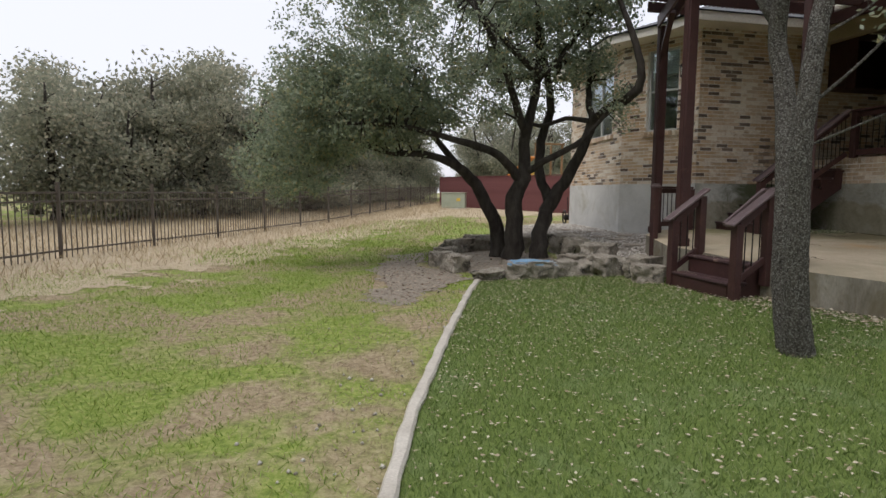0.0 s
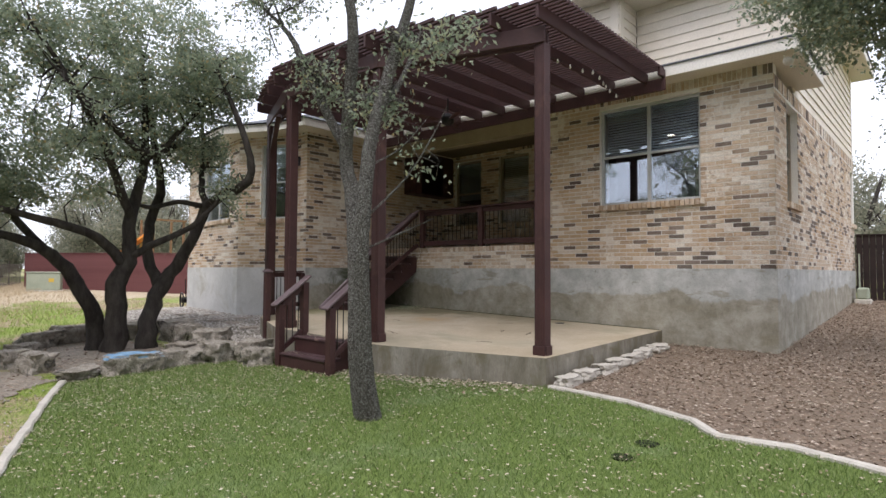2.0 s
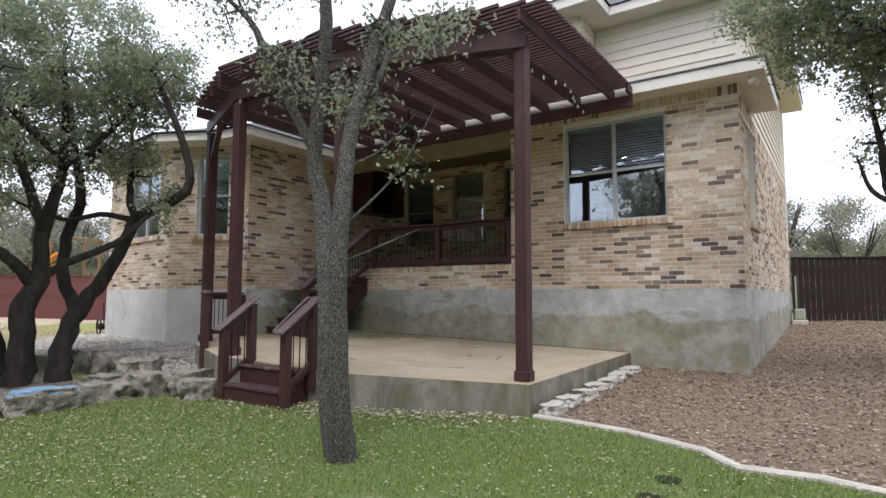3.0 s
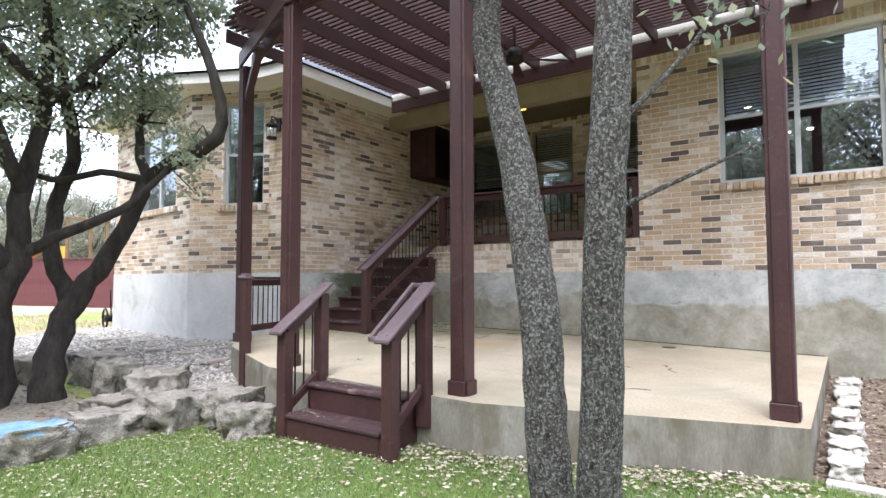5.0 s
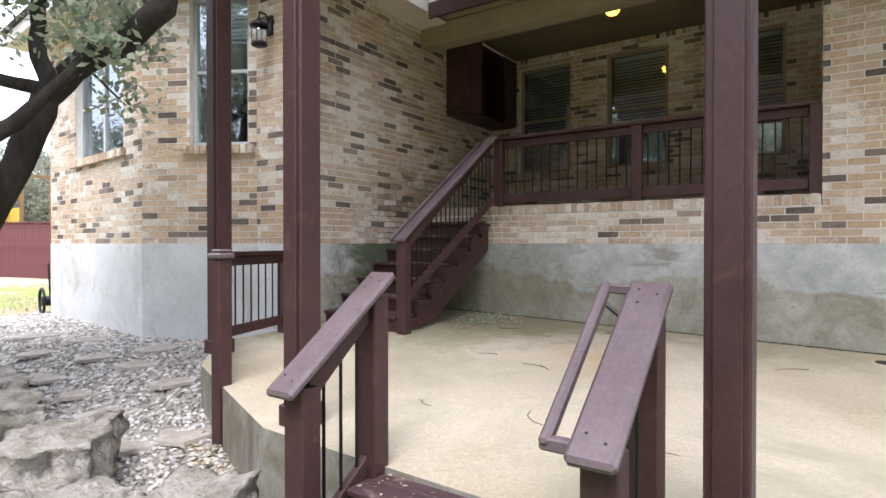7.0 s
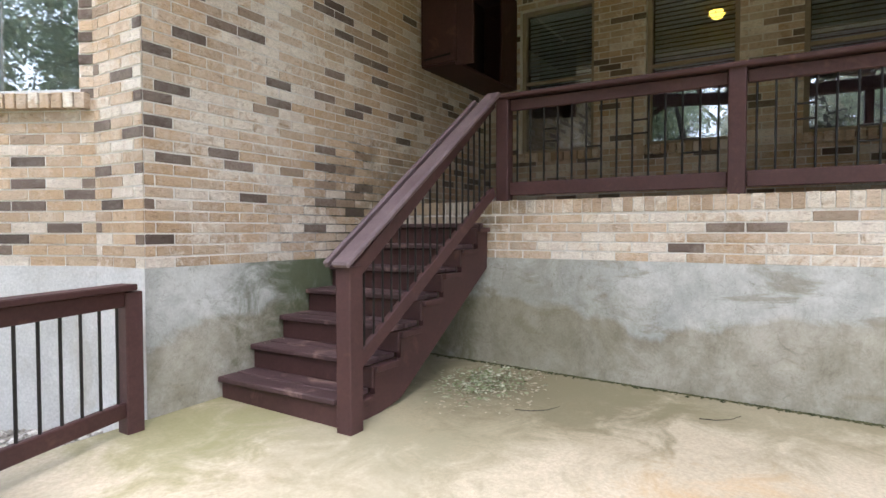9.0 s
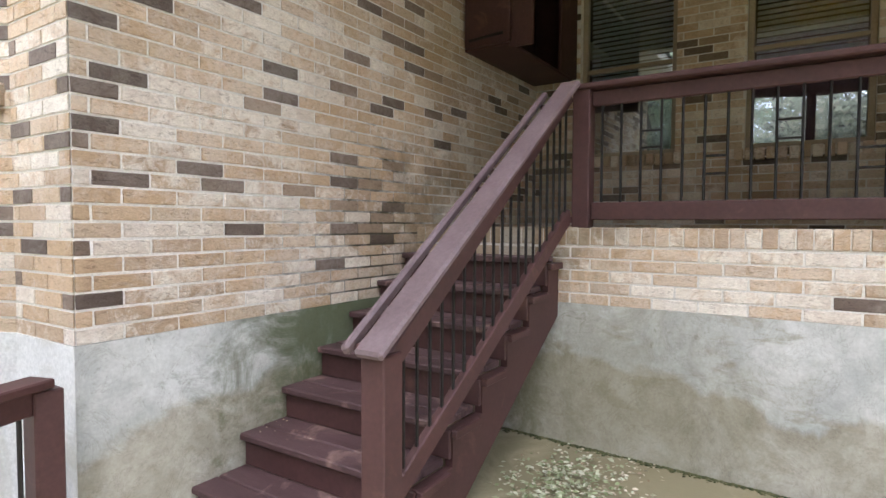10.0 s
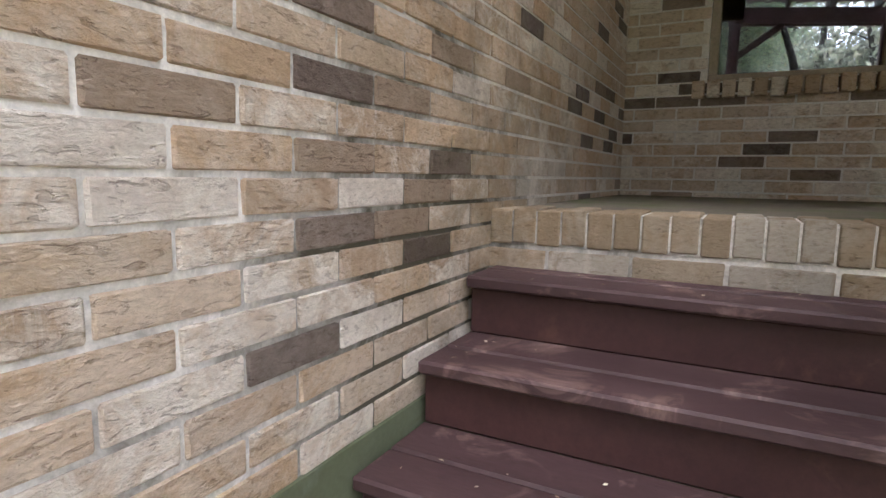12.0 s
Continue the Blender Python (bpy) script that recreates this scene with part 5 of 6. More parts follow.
scatter("kerb_pebbles", OCTA, OCTA_F, np.stack([x, y, ground_z(x, y) + 0.008], -1), np.stack([rng.uniform(0.006, 0.02, n)] * 3, -1), rng.uniform(0, 6.28, n), M_PEBBLE, "loose pale chips along the concrete edging", "gravel", 0.3)

# mulch chips and pebbles
x, y = spots(92000, 4.6, 19.3, -3.5, 4.4, MULCH)
n = len(x)
scatter("mulch_chips", LEAFQ, [(0, 1, 2, 3)], np.stack([x, y, ground_z(x, y) + rng.uniform(0.012, 0.04, n)], -1), np.stack([rng.uniform(0.010, 0.028, n)] * 3, -1), rng.uniform(0, 6.28, n), M_MULCH, "loose reddish brown mulch chips and leaves", "mulch", 0.5)
x, y = spots(15000, 3.9, 7.2, 8.8, 17.0, GRAVEL, SLAB)
n = len(x)
s = rng.uniform(0.010, 0.032, n)
scatter("pebbles", OCTA, OCTA_F, np.stack([x, y, ground_z(x, y) + 0.016], -1), np.stack([s * rng.uniform(0.9, 1.8, n), s, s * 0.7], -1), rng.uniform(0, 6.28, n), M_PEBBLE, "loose pale limestone pebbles", "gravel", 0.3)


# ---- stones ----
def rock_mesh(size, seed, flat=0.62, blocky=0.78, material=None):
    bm = bmesh.new()
    bmesh.ops.create_cube(bm, size=2)
    bmesh.ops.subdivide_edges(bm, edges=bm.edges[:], cuts=11, use_grid_fill=True)
    off = Vector((seed * 3.1, seed * 1.7, seed * 0.9))
    for v in bm.verts:
        p = v.co.copy()
        q = p.normalized() * 1.25
        p = p * blocky + q * (1 - blocky)
        nz = noise.noise(p * 0.9 + off) * 0.34 + noise.noise(p * 2.1 + off) * 0.2 - abs(noise.noise(p * 2.9 + off * 2)) * 0.3 + noise.noise(p * 6.5 + off) * 0.09 - max(0.0, noise.noise(p * 3.6 + off * 3) - 0.15) * 0.22
        p = p * (1 + nz)
        if p.z > flat:
            p.z = flat + (p.z - flat) * 0.4
        v.co = Vector((p.x * size[0] / 2, p.y * size[1] / 2, p.z * size[2] / 2))
    me = mesh_of("boulder", bm, material or M_ROCK, True)
    return me


ROCKS = [(2.05, 10.75, 0.34, 0.5, 0.42, 0.3), (2.35, 9.65, 0.62, 0.4, 0.22, 0.6), (3.75, 9.62, 0.7, 0.42, 0.36, -0.1), (4.25, 9.42, 0.55, 0.42, 0.46, 0.2),
         (4.55, 8.98, 0.48, 0.4, 0.5, 0.5), (4.42, 8.62, 0.42, 0.36, 0.4, -0.4), (4.45, 10.15, 0.75, 0.5, 0.62, 0.9), (4.5, 11.15, 0.6, 0.5, 0.6, 1.2),
         (4.62, 11.95, 0.7, 0.55, 0.6, 1.6), (2.15, 12.0, 0.5, 0.4, 0.4, 1.0), (3.4, 13.5, 0.8, 0.45, 0.5, 0.1), (4.4, 13.1, 0.8, 0.5, 0.5, 0.5), (2.7, 13.2, 0.6, 0.4, 0.42, 0.4),
         (1.95, 11.4, 0.4, 0.4, 0.4, 0.0), (3.95, 9.95, 0.5, 0.4, 0.4, 0.3)]
for i, (x, y, a, b, h, turn) in enumerate(ROCKS):
    r = new("boulder", rock_mesh((a, b, h), i + 1))
    r.matrix_basis = pose(x, y, float(ground_z(x, y)) + h * 0.3, 0, 0, math.degrees(turn))
    tagged(r, "weathered grey and white limestone boulder edging the oak bed", "boulder", "stones round the oak")
r = new("boulder", rock_mesh((0.78, 0.42, 0.44), 21))
r.matrix_basis = pose(2.98, 9.5, 0.24, 0, 0, -8)
tagged(r, "limestone boulder with a blue painted top", "boulder", "stones round the oak")
r.data.materials.append(M_BLUE)
for p in r.data.polygons:
    if p.normal.z > 0.55 and p.center.z > 0.03:
        p.material_index = 1
for i in range(7):
    x = 6.0 + i * 0.46
    r = new("edging_stone", rock_mesh((0.40 + 0.07 * math.sin(i * 2.1), 0.19 + 0.03 * math.sin(i * 1.3), 0.17), 40 + i, 0.5, 0.85, M_KERB))
    r.matrix_basis = pose(x, 4.2 + 0.02 * math.sin(i * 3), float(ground_z(x, 4.2)) + 0.07, 0, 3 * math.sin(i), 4 * math.sin(i * 1.7))
    tagged(r, "rough white limestone block beside the patio slab", "edging stone", "blocks along the slab")


def flagstone(x, y, a, b, seed):
    r = np.random.default_rng(seed)
    k = int(r.integers(5, 8))
    ang = np.sort(np.arange(k) / k * 6.28 + r.uniform(-0.35, 0.35, k))
    z = float(ground_z(x, y))
    bm = bmesh.new()
    lowv = [bm.verts.new((math.cos(t) * a * q, math.sin(t) * b * q, 0)) for t, q in zip(ang, r.uniform(0.85, 1.15, k))]
    topv = [bm.verts.new((v.co.x * 0.97, v.co.y * 0.97, 0.028)) for v in lowv]
    bm.faces.new(topv)
    for i in range(k):
        j = (i + 1) % k
        bm.faces.new((lowv[i], lowv[j], topv[j], topv[i]))
    ob = solid("stepping_stone", bm, M_FLAG, "flat brownish flagstone set in gravel", "stepping stone", "stepping stones")
    ob.location = (x, y, z + 0.006)


FLAGS = [(4.98, 9.45), (4.72, 8.98), (5.3, 10.3), (5.75, 11.2), (5.2, 11.1), (5.86, 11.95), (5.25, 11.75), (6.3, 12.4), (5.8, 12.6), (5.3, 12.5), (4.95, 13.1), (5.6, 13.4), (6.1, 13.5), (5.2, 14.0), (5.9, 14.4), (5.5, 15.2), (5.0, 10.5), (6.0, 16.0)]
for i, (x, y) in enumerate(FLAGS):
    flagstone(x, y, 0.27 + 0.05 * math.sin(i * 1.9), 0.2 + 0.04 * math.cos(i * 2.7), 100 + i)

# A near-black disc closes each hole and stands for the shade inside.
for x, y, a in ((4.05, 2.64, 0.085), (4.48, 2.62, 0.09)):
    bm = bmesh.new()
    tube(bm, [(x, y, float(ground_z(x, y)) + z) for z in (-0.1, 0.016, 0.022)], [a * 0.7, a * 0.95, a * 1.1], 14, False)
    bmesh.ops.create_circle(bm, cap_ends=True, segments=14, radius=a * 0.9, matrix=Matrix.Translation((x, y, float(ground_z(x, y)) + 0.019)))
    solid("turf_hole", bm, M_HOLE_SHADE, "small round turf hole, its shade a flat dark disc", "hole", "holes in the turf", kind="structure")


# ---- fences ----
def iron_fence():
    a, b = Vector((-9.0, 4.1, 0)), Vector((9.2, 43.7, 0))
    d = (b - a).normalized()
    panels = int((b - a).length / 2.45)
    bar = bmesh.new()
    box(bar, (-0.008, -0.008, 0.0), (0.008, 0.008, 1.24))
    bar_me = mesh_of("picket", bar, M_IRONFENCE)
    pb = bmesh.new()
    box(pb, (-0.03, -0.03, -0.05), (0.03, 0.03, 1.38), None, 0.004)
    box(pb, (-0.036, -0.036, 1.38), (0.036, 0.036, 1.41), None, 0.006)
    post_me = mesh_of("post", pb, M_IRONFENCE)
    for i in range(panels):
        p, q = a + d * i * 2.45, a + d * (i + 1) * 2.45
        zp, zq = float(ground_z(p.x, p.y)), float(ground_z(q.x, q.y))
        f = thing("iron_fence_panel", "dark iron picket fence panel along the dry grass", "fence", (p.x, p.y, zp), "iron fence")
        po = new("post", post_me)
        po.parent = f
        for h in (0.15, 1.06, 1.22):
            bm = bmesh.new()
            beam(bm, (p.x, p.y, zp + h), (q.x, q.y, zq + h), 0.03, 0.035, 0)
            part("rail", bm, M_IRONFENCE, f)
        if i < 8:
            for k in range(1, 20):
                o = new("picket", bar_me)
                o.parent = f
                r = (q - p) * k / 20
                o.location = (r.x, r.y, (zq - zp) * k / 20)
        else:
            bm = bmesh.new()
            for k in range(1, 20):
                r = p.lerp(q, k / 20)
                z = zp + (zq - zp) * k / 20
                box(bm, (r.x - 0.008, r.y - 0.008, z), (r.x + 0.008, r.y + 0.008, z + 1.24))
            tagged(part("picket", bm, M_IRONFENCE, f), kind="stuff")


iron_fence()


def board_fence(name, a, b, high, material, label, gap=0.006, wide=0.14, zoff=0.0):
    a, b = Vector((*a, 0)), Vector((*b, 0))
    f = thing(name, label, "fence", (a.x, a.y, float(ground_z(a.x, a.y))))
    d = (b - a)
    n = int(d.length / (wide + gap))
    x = d.normalized()
    ang = math.atan2(x.y, x.x)
    bm = bmesh.new()
    box(bm, (-wide / 2, -0.01, 0.0), (wide / 2, 0.01, high))
    me = mesh_of("board", bm, material)
    rr = random.Random(4)
    for i in range(n):
        p = a + x * (i + 0.5) * (wide + gap)
        z = float(ground_z(p.x, p.y)) + zoff
        o = new("board", me)
        o.parent = f
        o.matrix_basis = Matrix.Translation(-f.location) @ Matrix.Translation((p.x, p.y, z + rr.uniform(-0.01, 0.01))) @ Matrix.Rotation(ang, 4, "Z")
    for h in (0.3, high - 0.3):
        bm = bmesh.new()
        s = Vector((-x.y, x.x, 0)) * 0.03
        beam(bm, a + s + Vector((0, 0, float(ground_z(a.x, a.y)) + h + zoff)), b + s + Vector((0, 0, float(ground_z(b.x, b.y)) + h + zoff)), 0.04, 0.09)
        part("rail", bm, material, f)
    bm = bmesh.new()
    beam(bm, a + Vector((0, 0, float(ground_z(a.x, a.y)) + high + zoff + 0.02)), b + Vector((0, 0, float(ground_z(b.x, b.y)) + high + zoff + 0.02)), 0.1, 0.04)
    part("cap_board", bm, material, f)


board_fence("red_fence", (7.6, 37.5), (13.2, 23.0), 1.85, M_REDWOOD, "long red-brown stained board fence at the yard's end")
board_fence("side_fence", (18.7, 2.62), (23.5, -6.5), 1.78, M_DARKWOOD, "dark stained board fence with light between the boards", 0.016)

# utility box and play tower at the yard's end
ub = thing("utility_box", "pale green metal utility box on the grass", "utility box", (7.6, 33.6, float(ground_z(7.6, 33.6))))
z = float(ground_z(7.6, 33.6))
m = Matrix.Translation((7.6, 33.6, z)) @ Matrix.Rotation(-0.35, 4, "Z")
board("housing", (-0.68, -0.5, 0.05), (0.68, 0.5, 0.88), M_UTIL, ub, "", 0.03, m)
board("lid", (-0.71, -0.53, 0.88), (0.71, 0.53, 0.94), M_UTIL, ub, "", 0.02, m)
board("base", (-0.75, -0.56, -0.05), (0.75, 0.56, 0.05), M_KERB, ub, "", 0.01, m)
board("label_plate", (0.2, -0.512, 0.45), (0.42, -0.5, 0.62), M_YELLOW, ub, "", 0.002, m)
pt = thing("play_tower", "timber play tower with yellow panel and orange slide", "play tower", (13.0, 27.0, float(ground_z(13, 27))))
z = float(ground_z(13, 27))
for dx, dy in ((0, 0), (1.5, 0), (0, 1.5), (1.5, 1.5)):
    board("post", (13 + dx - 0.05, 27 + dy - 0.05, z - 0.1), (13 + dx + 0.05, 27 + dy + 0.05, z + 3.6), M_TIMBER, pt)
board("platform", (12.95, 26.95, z + 1.5), (14.55, 28.55, z + 1.58), M_TIMBER, pt)
board("panel", (12.93, 27.05, z + 1.7), (12.95, 28.45, z + 2.4), M_YELLOW, pt, "yellow side panel")
board("roof_bar", (12.9, 26.9, z + 3.5), (14.6, 27.0, z + 3.6), M_TIMBER, pt)
strip("slide", (13.1, 27.7, z + 2.9), (11.6, 29.6, z + 1.2), 0.5, 0.1, M_ORANGE, pt, "orange plastic slide")
rod("ladder_rail", (13.0, 26.9, z), (13.0, 26.5, z + 1.6), 0.03, M_TIMBER, pt)
pt.location += Vector((-1.75, 3.2, float(ground_z(11.3, 30.2)) - z))


# ---- trees ----
def leaf_quads(centres, length, width, seed, droop=0.2):
    r = np.random.default_rng(seed)
    n = len(centres)
    d = r.normal(0, 1, (n, 3))
    d[:, 2] -= droop
    d /= np.linalg.norm(d, axis=1, keepdims=True)
    s = np.cross(d, r.normal(0, 1, (n, 3)))
    s /= np.linalg.norm(s, axis=1, keepdims=True)
    ln, wd = length * r.uniform(0.6, 1.25, n)[:, None], width * r.uniform(0.7, 1.2, n)[:, None]
    return np.stack([centres, centres + d * ln * 0.5 + s * wd * 0.5, centres + d * ln, centres + d * ln * 0.5 - s * wd * 0.5], 1)


def limb_points(limbs):
    out = []
    for pts, radii in limbs:
        for (p, q), (a, b) in zip(zip(pts, pts[1:]), zip(radii, radii[1:])):
            for k in range(4):
                u = k / 4
                out.append((Vector(p).lerp(Vector(q), u), a + (b - a) * u))
    return out


def bent(pts, radii, seed, steps=4, wob=0.03):
    """A limb's line, made finer and uneven."""
    rr = random.Random(seed)
    P, R = [], []
    for i in range(len(pts) - 1):
        p0, p1, p2, p3 = (Vector(pts[max(i - 1, 0)]), Vector(pts[i]), Vector(pts[i + 1]), Vector(pts[min(i + 2, len(pts) - 1)]))
        for k in range(steps):
            u = k / steps
            q = 0.5 * ((2 * p1) + (p2 - p0) * u + (2 * p0 - 5 * p1 + 4 * p2 - p3) * u * u + (3 * p1 - p0 - 3 * p2 + p3) * u ** 3)
            if 0 < i + k:
                q += Vector((rr.uniform(-1, 1), rr.uniform(-1, 1), rr.uniform(-0.5, 0.5))) * wob * min(1, R[-1] * 9 if R else 1)
            P.append(q)
            R.append((radii[i] + (radii[i + 1] - radii[i]) * u) * rr.uniform(1 - wob * 1.6, 1 + wob * 2))
    P.append(Vector(pts[-1]))
    R.append(radii[-1])
    return P, R


def tree(name, base, limbs, blobs, label, bark, leaf, leaf_len, leaf_wid, seed, per_clump=26, clump=0.32, twig_share=0.6, group="", wob=0.03):
    """A trunk with bent limbs, twigs that reach out to clumps of leaves, and the leaves."""
    rr = random.Random(seed)
    r = np.random.default_rng(seed)
    t = thing(name, label, "tree", base, group)
    boughs = bmesh.new()
    made = []
    for i, (pts, radii) in enumerate(limbs):
        P, R = bent(pts, radii, seed * 31 + i, 4, wob)
        made.append((P, R))
        one = bmesh.new()
        tube(one, P, R, 12 if radii[0] > 0.06 else 7)
        part("trunk" if pts[0][2] < 0.6 else "limb", one, bark, t, "", True)
    anchor = [(p, q) for p, q in limb_points(made) if q < 0.09]
    # branches that carry the crown, each from the nearest limb out into a clump
    for centre, radii, count in blobs:
        for _ in range(max(1, count // 26)):
            u = r.normal(0, 1, 3)
            u /= np.linalg.norm(u)
            c = Vector(np.array(centre) + u * np.array(radii) * r.uniform(0.5, 0.95))
            j = min(range(len(anchor)), key=lambda k: (anchor[k][0] - c).length + rr.uniform(0, 0.4))
            p, q = anchor[j]
            if c.z < 0.9 or (c - p).length > 3.4:
                continue
            w = min(q * 0.6, 0.03)
            side = Vector((rr.uniform(-1, 1), rr.uniform(-1, 1), rr.uniform(-0.3, 0.8))) * 0.18 * (c - p).length
            P, R = bent([p, p.lerp(c, 0.35) + side, p.lerp(c, 0.7) + side * 0.6, c], [w, w * 0.75, w * 0.5, w * 0.25], rr.randrange(9999), 3, 0.09)
            tube(boughs, P, R, 6, False)
            anchor += limb_points([(P, R)])
    apos = np.array([tuple(p) for p, _ in anchor])
    leaves = []
    for centre, radii, count in blobs:
        for _ in range(count):
            u = r.normal(0, 1, 3)
            u /= np.linalg.norm(u)
            c = np.array(centre) + u * np.array(radii) * r.uniform(0.42, 1.0)
            if c[2] < float(ground_z(c[0], c[1])) + 0.5:
                continue
            size = clump * r.uniform(0.6, 1.3)
            k = int(per_clump * r.uniform(0.5, 1.4))
            leaves.append(c + r.normal(0, 0.5, (k, 3)) * size * np.array([1, 1, 0.7]))
            if rr.random() < twig_share:
                j = int(np.argmin(((apos - c) ** 2).sum(1) + r.uniform(0, 0.6, len(apos))))
                p, q = anchor[j]
                c2 = Vector(c)
                if (c2 - p).length < 1.1:
                    mid = p.lerp(c2, 0.5) + Vector((rr.uniform(-0.15, 0.15), rr.uniform(-0.15, 0.15), rr.uniform(-0.02, 0.22)))
                    w = min(q * 0.6, 0.018)
                    tube(boughs, [p, p.lerp(mid, 0.5), mid, mid.lerp(c2, 0.6), c2], [w, w * 0.85, w * 0.65, w * 0.45, w * 0.25], 5, False)
    tagged(part("twig", boughs, bark, t, "", True), kind="stuff")
    if leaves:
        q = leaf_quads(np.concatenate(leaves), leaf_len, leaf_wid, seed + 5)
        quads("leaves", q, leaf, "", "", "stuff", t)
    return t


# the three-stemmed live oak in the stone ring
OAK = [
    ([(3.95, 11.65, 0.1), (3.98, 11.68, 0.65), (4.22, 11.76, 1.25), (4.5, 11.6, 1.8), (4.72, 11.42, 2.4), (4.86, 11.3, 2.82), (4.95, 10.7, 3.0), (5.03, 10.1, 3.2), (5.0, 10.0, 3.6), (4.8, 10.1, 4.3), (4.5, 10.4, 5.3)], [0.2, 0.15, 0.135, 0.11, 0.10, 0.095, 0.085, 0.078, 0.065, 0.05, 0.02]),
    ([(4.22, 11.76, 1.25), (4.1, 12.05, 1.8), (4.2, 12.25, 2.5), (4.35, 12.2, 3.1), (4.2, 12.1, 4.0), (4.0, 12.2, 5.3)], [0.12, 0.095, 0.09, 0.085, 0.065, 0.02]),
    ([(4.86, 11.3, 2.82), (4.85, 11.5, 3.2), (4.95, 11.7, 3.8), (5.0, 11.9, 4.9)], [0.07, 0.06, 0.045, 0.018]),
    ([(4.84, 11.32, 2.8), (4.5, 11.75, 2.9), (4.1, 12.2, 2.8), (3.5, 12.6, 3.1)], [0.055, 0.045, 0.04, 0.015]),
    ([(3.45, 11.75, 0.1), (3.47, 11.72, 0.8), (3.42, 11.68, 1.35), (3.6, 11.65, 1.75), (3.62, 11.6, 2.6), (3.75, 11.4, 3.6), (3.6, 11.2, 5.4)], [0.22, 0.165, 0.165, 0.13, 0.10, 0.07, 0.02]),
    ([(3.55, 11.66, 1.7), (3.1, 11.6, 2.15), (2.2, 11.4, 2.4), (1.2, 11.3, 2.6), (0.2, 11.2, 2.6)], [0.105, 0.08, 0.06, 0.045, 0.018]),
    ([(3.58, 11.65, 1.8), (4.0, 11.3, 2.1), (4.5, 10.9, 2.45), (4.9, 10.6, 3.1)], [0.08, 0.06, 0.05, 0.02]),
    ([(3.62, 11.6, 2.5), (3.2, 11.2, 3.3), (2.6, 10.8, 4.2), (1.8, 10.5, 5.2)], [0.08, 0.065, 0.05, 0.018]),
    ([(4.3, 11.4, 3.9), (3.6, 11.0, 3.6), (2.9, 10.7, 4.0), (2.0, 10.3, 4.6)], [0.045, 0.06, 0.05, 0.015]),
    ([(3.3, 12.2, 0.1), (3.25, 12.2, 0.75), (2.95, 12.2, 1.35), (2.55, 12.1, 1.85), (1.9, 12.0, 2.15), (1.0, 12.0, 2.2), (0.2, 12.2, 2.5)], [0.19, 0.14, 0.12, 0.1, 0.07, 0.05, 0.018]),
    ([(2.5, 12.1, 1.88), (2.1, 12.6, 2.5), (1.4, 13.2, 3.3), (0.8, 13.6, 4.2)], [0.075, 0.06, 0.045, 0.018]),
    ([(3.75, 11.4, 3.5), (4.2, 11.0, 4.1), (4.7, 10.7, 4.9)], [0.06, 0.045, 0.018]),
]
tree("live_oak", (3.6, 11.8, 0.15), OAK,
     [((2.0, 11.9, 4.3), (3.0, 2.4, 1.5), 620), ((0.3, 11.9, 3.0), (1.7, 1.6, 1.1), 560), ((4.0, 11.4, 5.4), (1.7, 1.7, 1.3), 330), ((3.6, 13.2, 3.7), (1.7, 1.1, 0.9), 80), ((1.2, 11.0, 5.6), (2.4, 1.6, 1.3), 300), ((-0.7, 11.7, 2.0), (1.0, 0.9, 0.75), 130), ((4.7, 11.6, 3.9), (0.7, 0.8, 0.5), 60), ((4.9, 10.4, 3.0), (0.5, 0.5, 0.45), 12), ((1.2, 12.4, 2.9), (1.5, 1.2, 0.5), 150), ((4.7, 10.7, 5.0), (0.9, 0.9, 0.7), 110)],
     "three-stemmed live oak with dark bark and dense small leaves", M_BARK, M_LEAF, 0.074, 0.042, 11, 50, 0.225)

# the two-stemmed young oak in the turf
TW = [
    ([(3.58, 5.06, 0.0), (3.47, 5.0, 0.35), (3.38, 4.94, 0.8), (3.32, 4.9, 1.3), (3.27, 4.87, 1.75), (3.27, 4.84, 2.15), (3.3, 4.83, 2.55), (3.37, 4.83, 2.95), (3.6, 4.78, 3.75), (3.7, 4.65, 4.32), (3.8, 4.55, 5.13)], [0.15, 0.112, 0.084, 0.077, 0.075, 0.073, 0.069, 0.064, 0.06, 0.045, 0.015]),
    ([(3.54, 5.1, 0.15), (3.55, 5.2, 0.5), (3.54, 5.24, 0.9), (3.56, 5.27, 1.3), (3.61, 5.34, 1.7), (3.65, 5.43, 2.1), (3.7, 5.55, 2.5), (3.66, 5.6, 2.9), (3.5, 5.3, 4.07), (3.45, 5.41, 4.67), (3.4, 5.6, 5.57)], [0.11, 0.10, 0.094, 0.092, 0.092, 0.088, 0.08, 0.072, 0.058, 0.045, 0.015]),
    ([(3.66, 5.6, 2.92), (3.4, 5.98, 3.78), (3.3, 6.16, 4.22), (3.2, 6.78, 4.8)], [0.055, 0.045, 0.03, 0.012]),
    ([(3.44, 4.82, 3.2), (3.9, 5.0, 3.6), (4.3, 5.1, 4.3)], [0.045, 0.03, 0.012]),
    ([(3.29, 4.86, 1.8), (3.5, 4.6, 1.95), (3.72, 4.35, 2.1)], [0.012, 0.008, 0.004]),
    ([(3.3, 4.85, 2.1), (3.6, 4.6, 2.5), (3.75, 4.4, 2.9), (3.85, 4.3, 3.2)], [0.014, 0.01, 0.007, 0.003]),
    ([(3.32, 4.83, 2.6), (3.6, 4.68, 2.8), (3.75, 4.45, 3.1)], [0.012, 0.008, 0.003]),
]
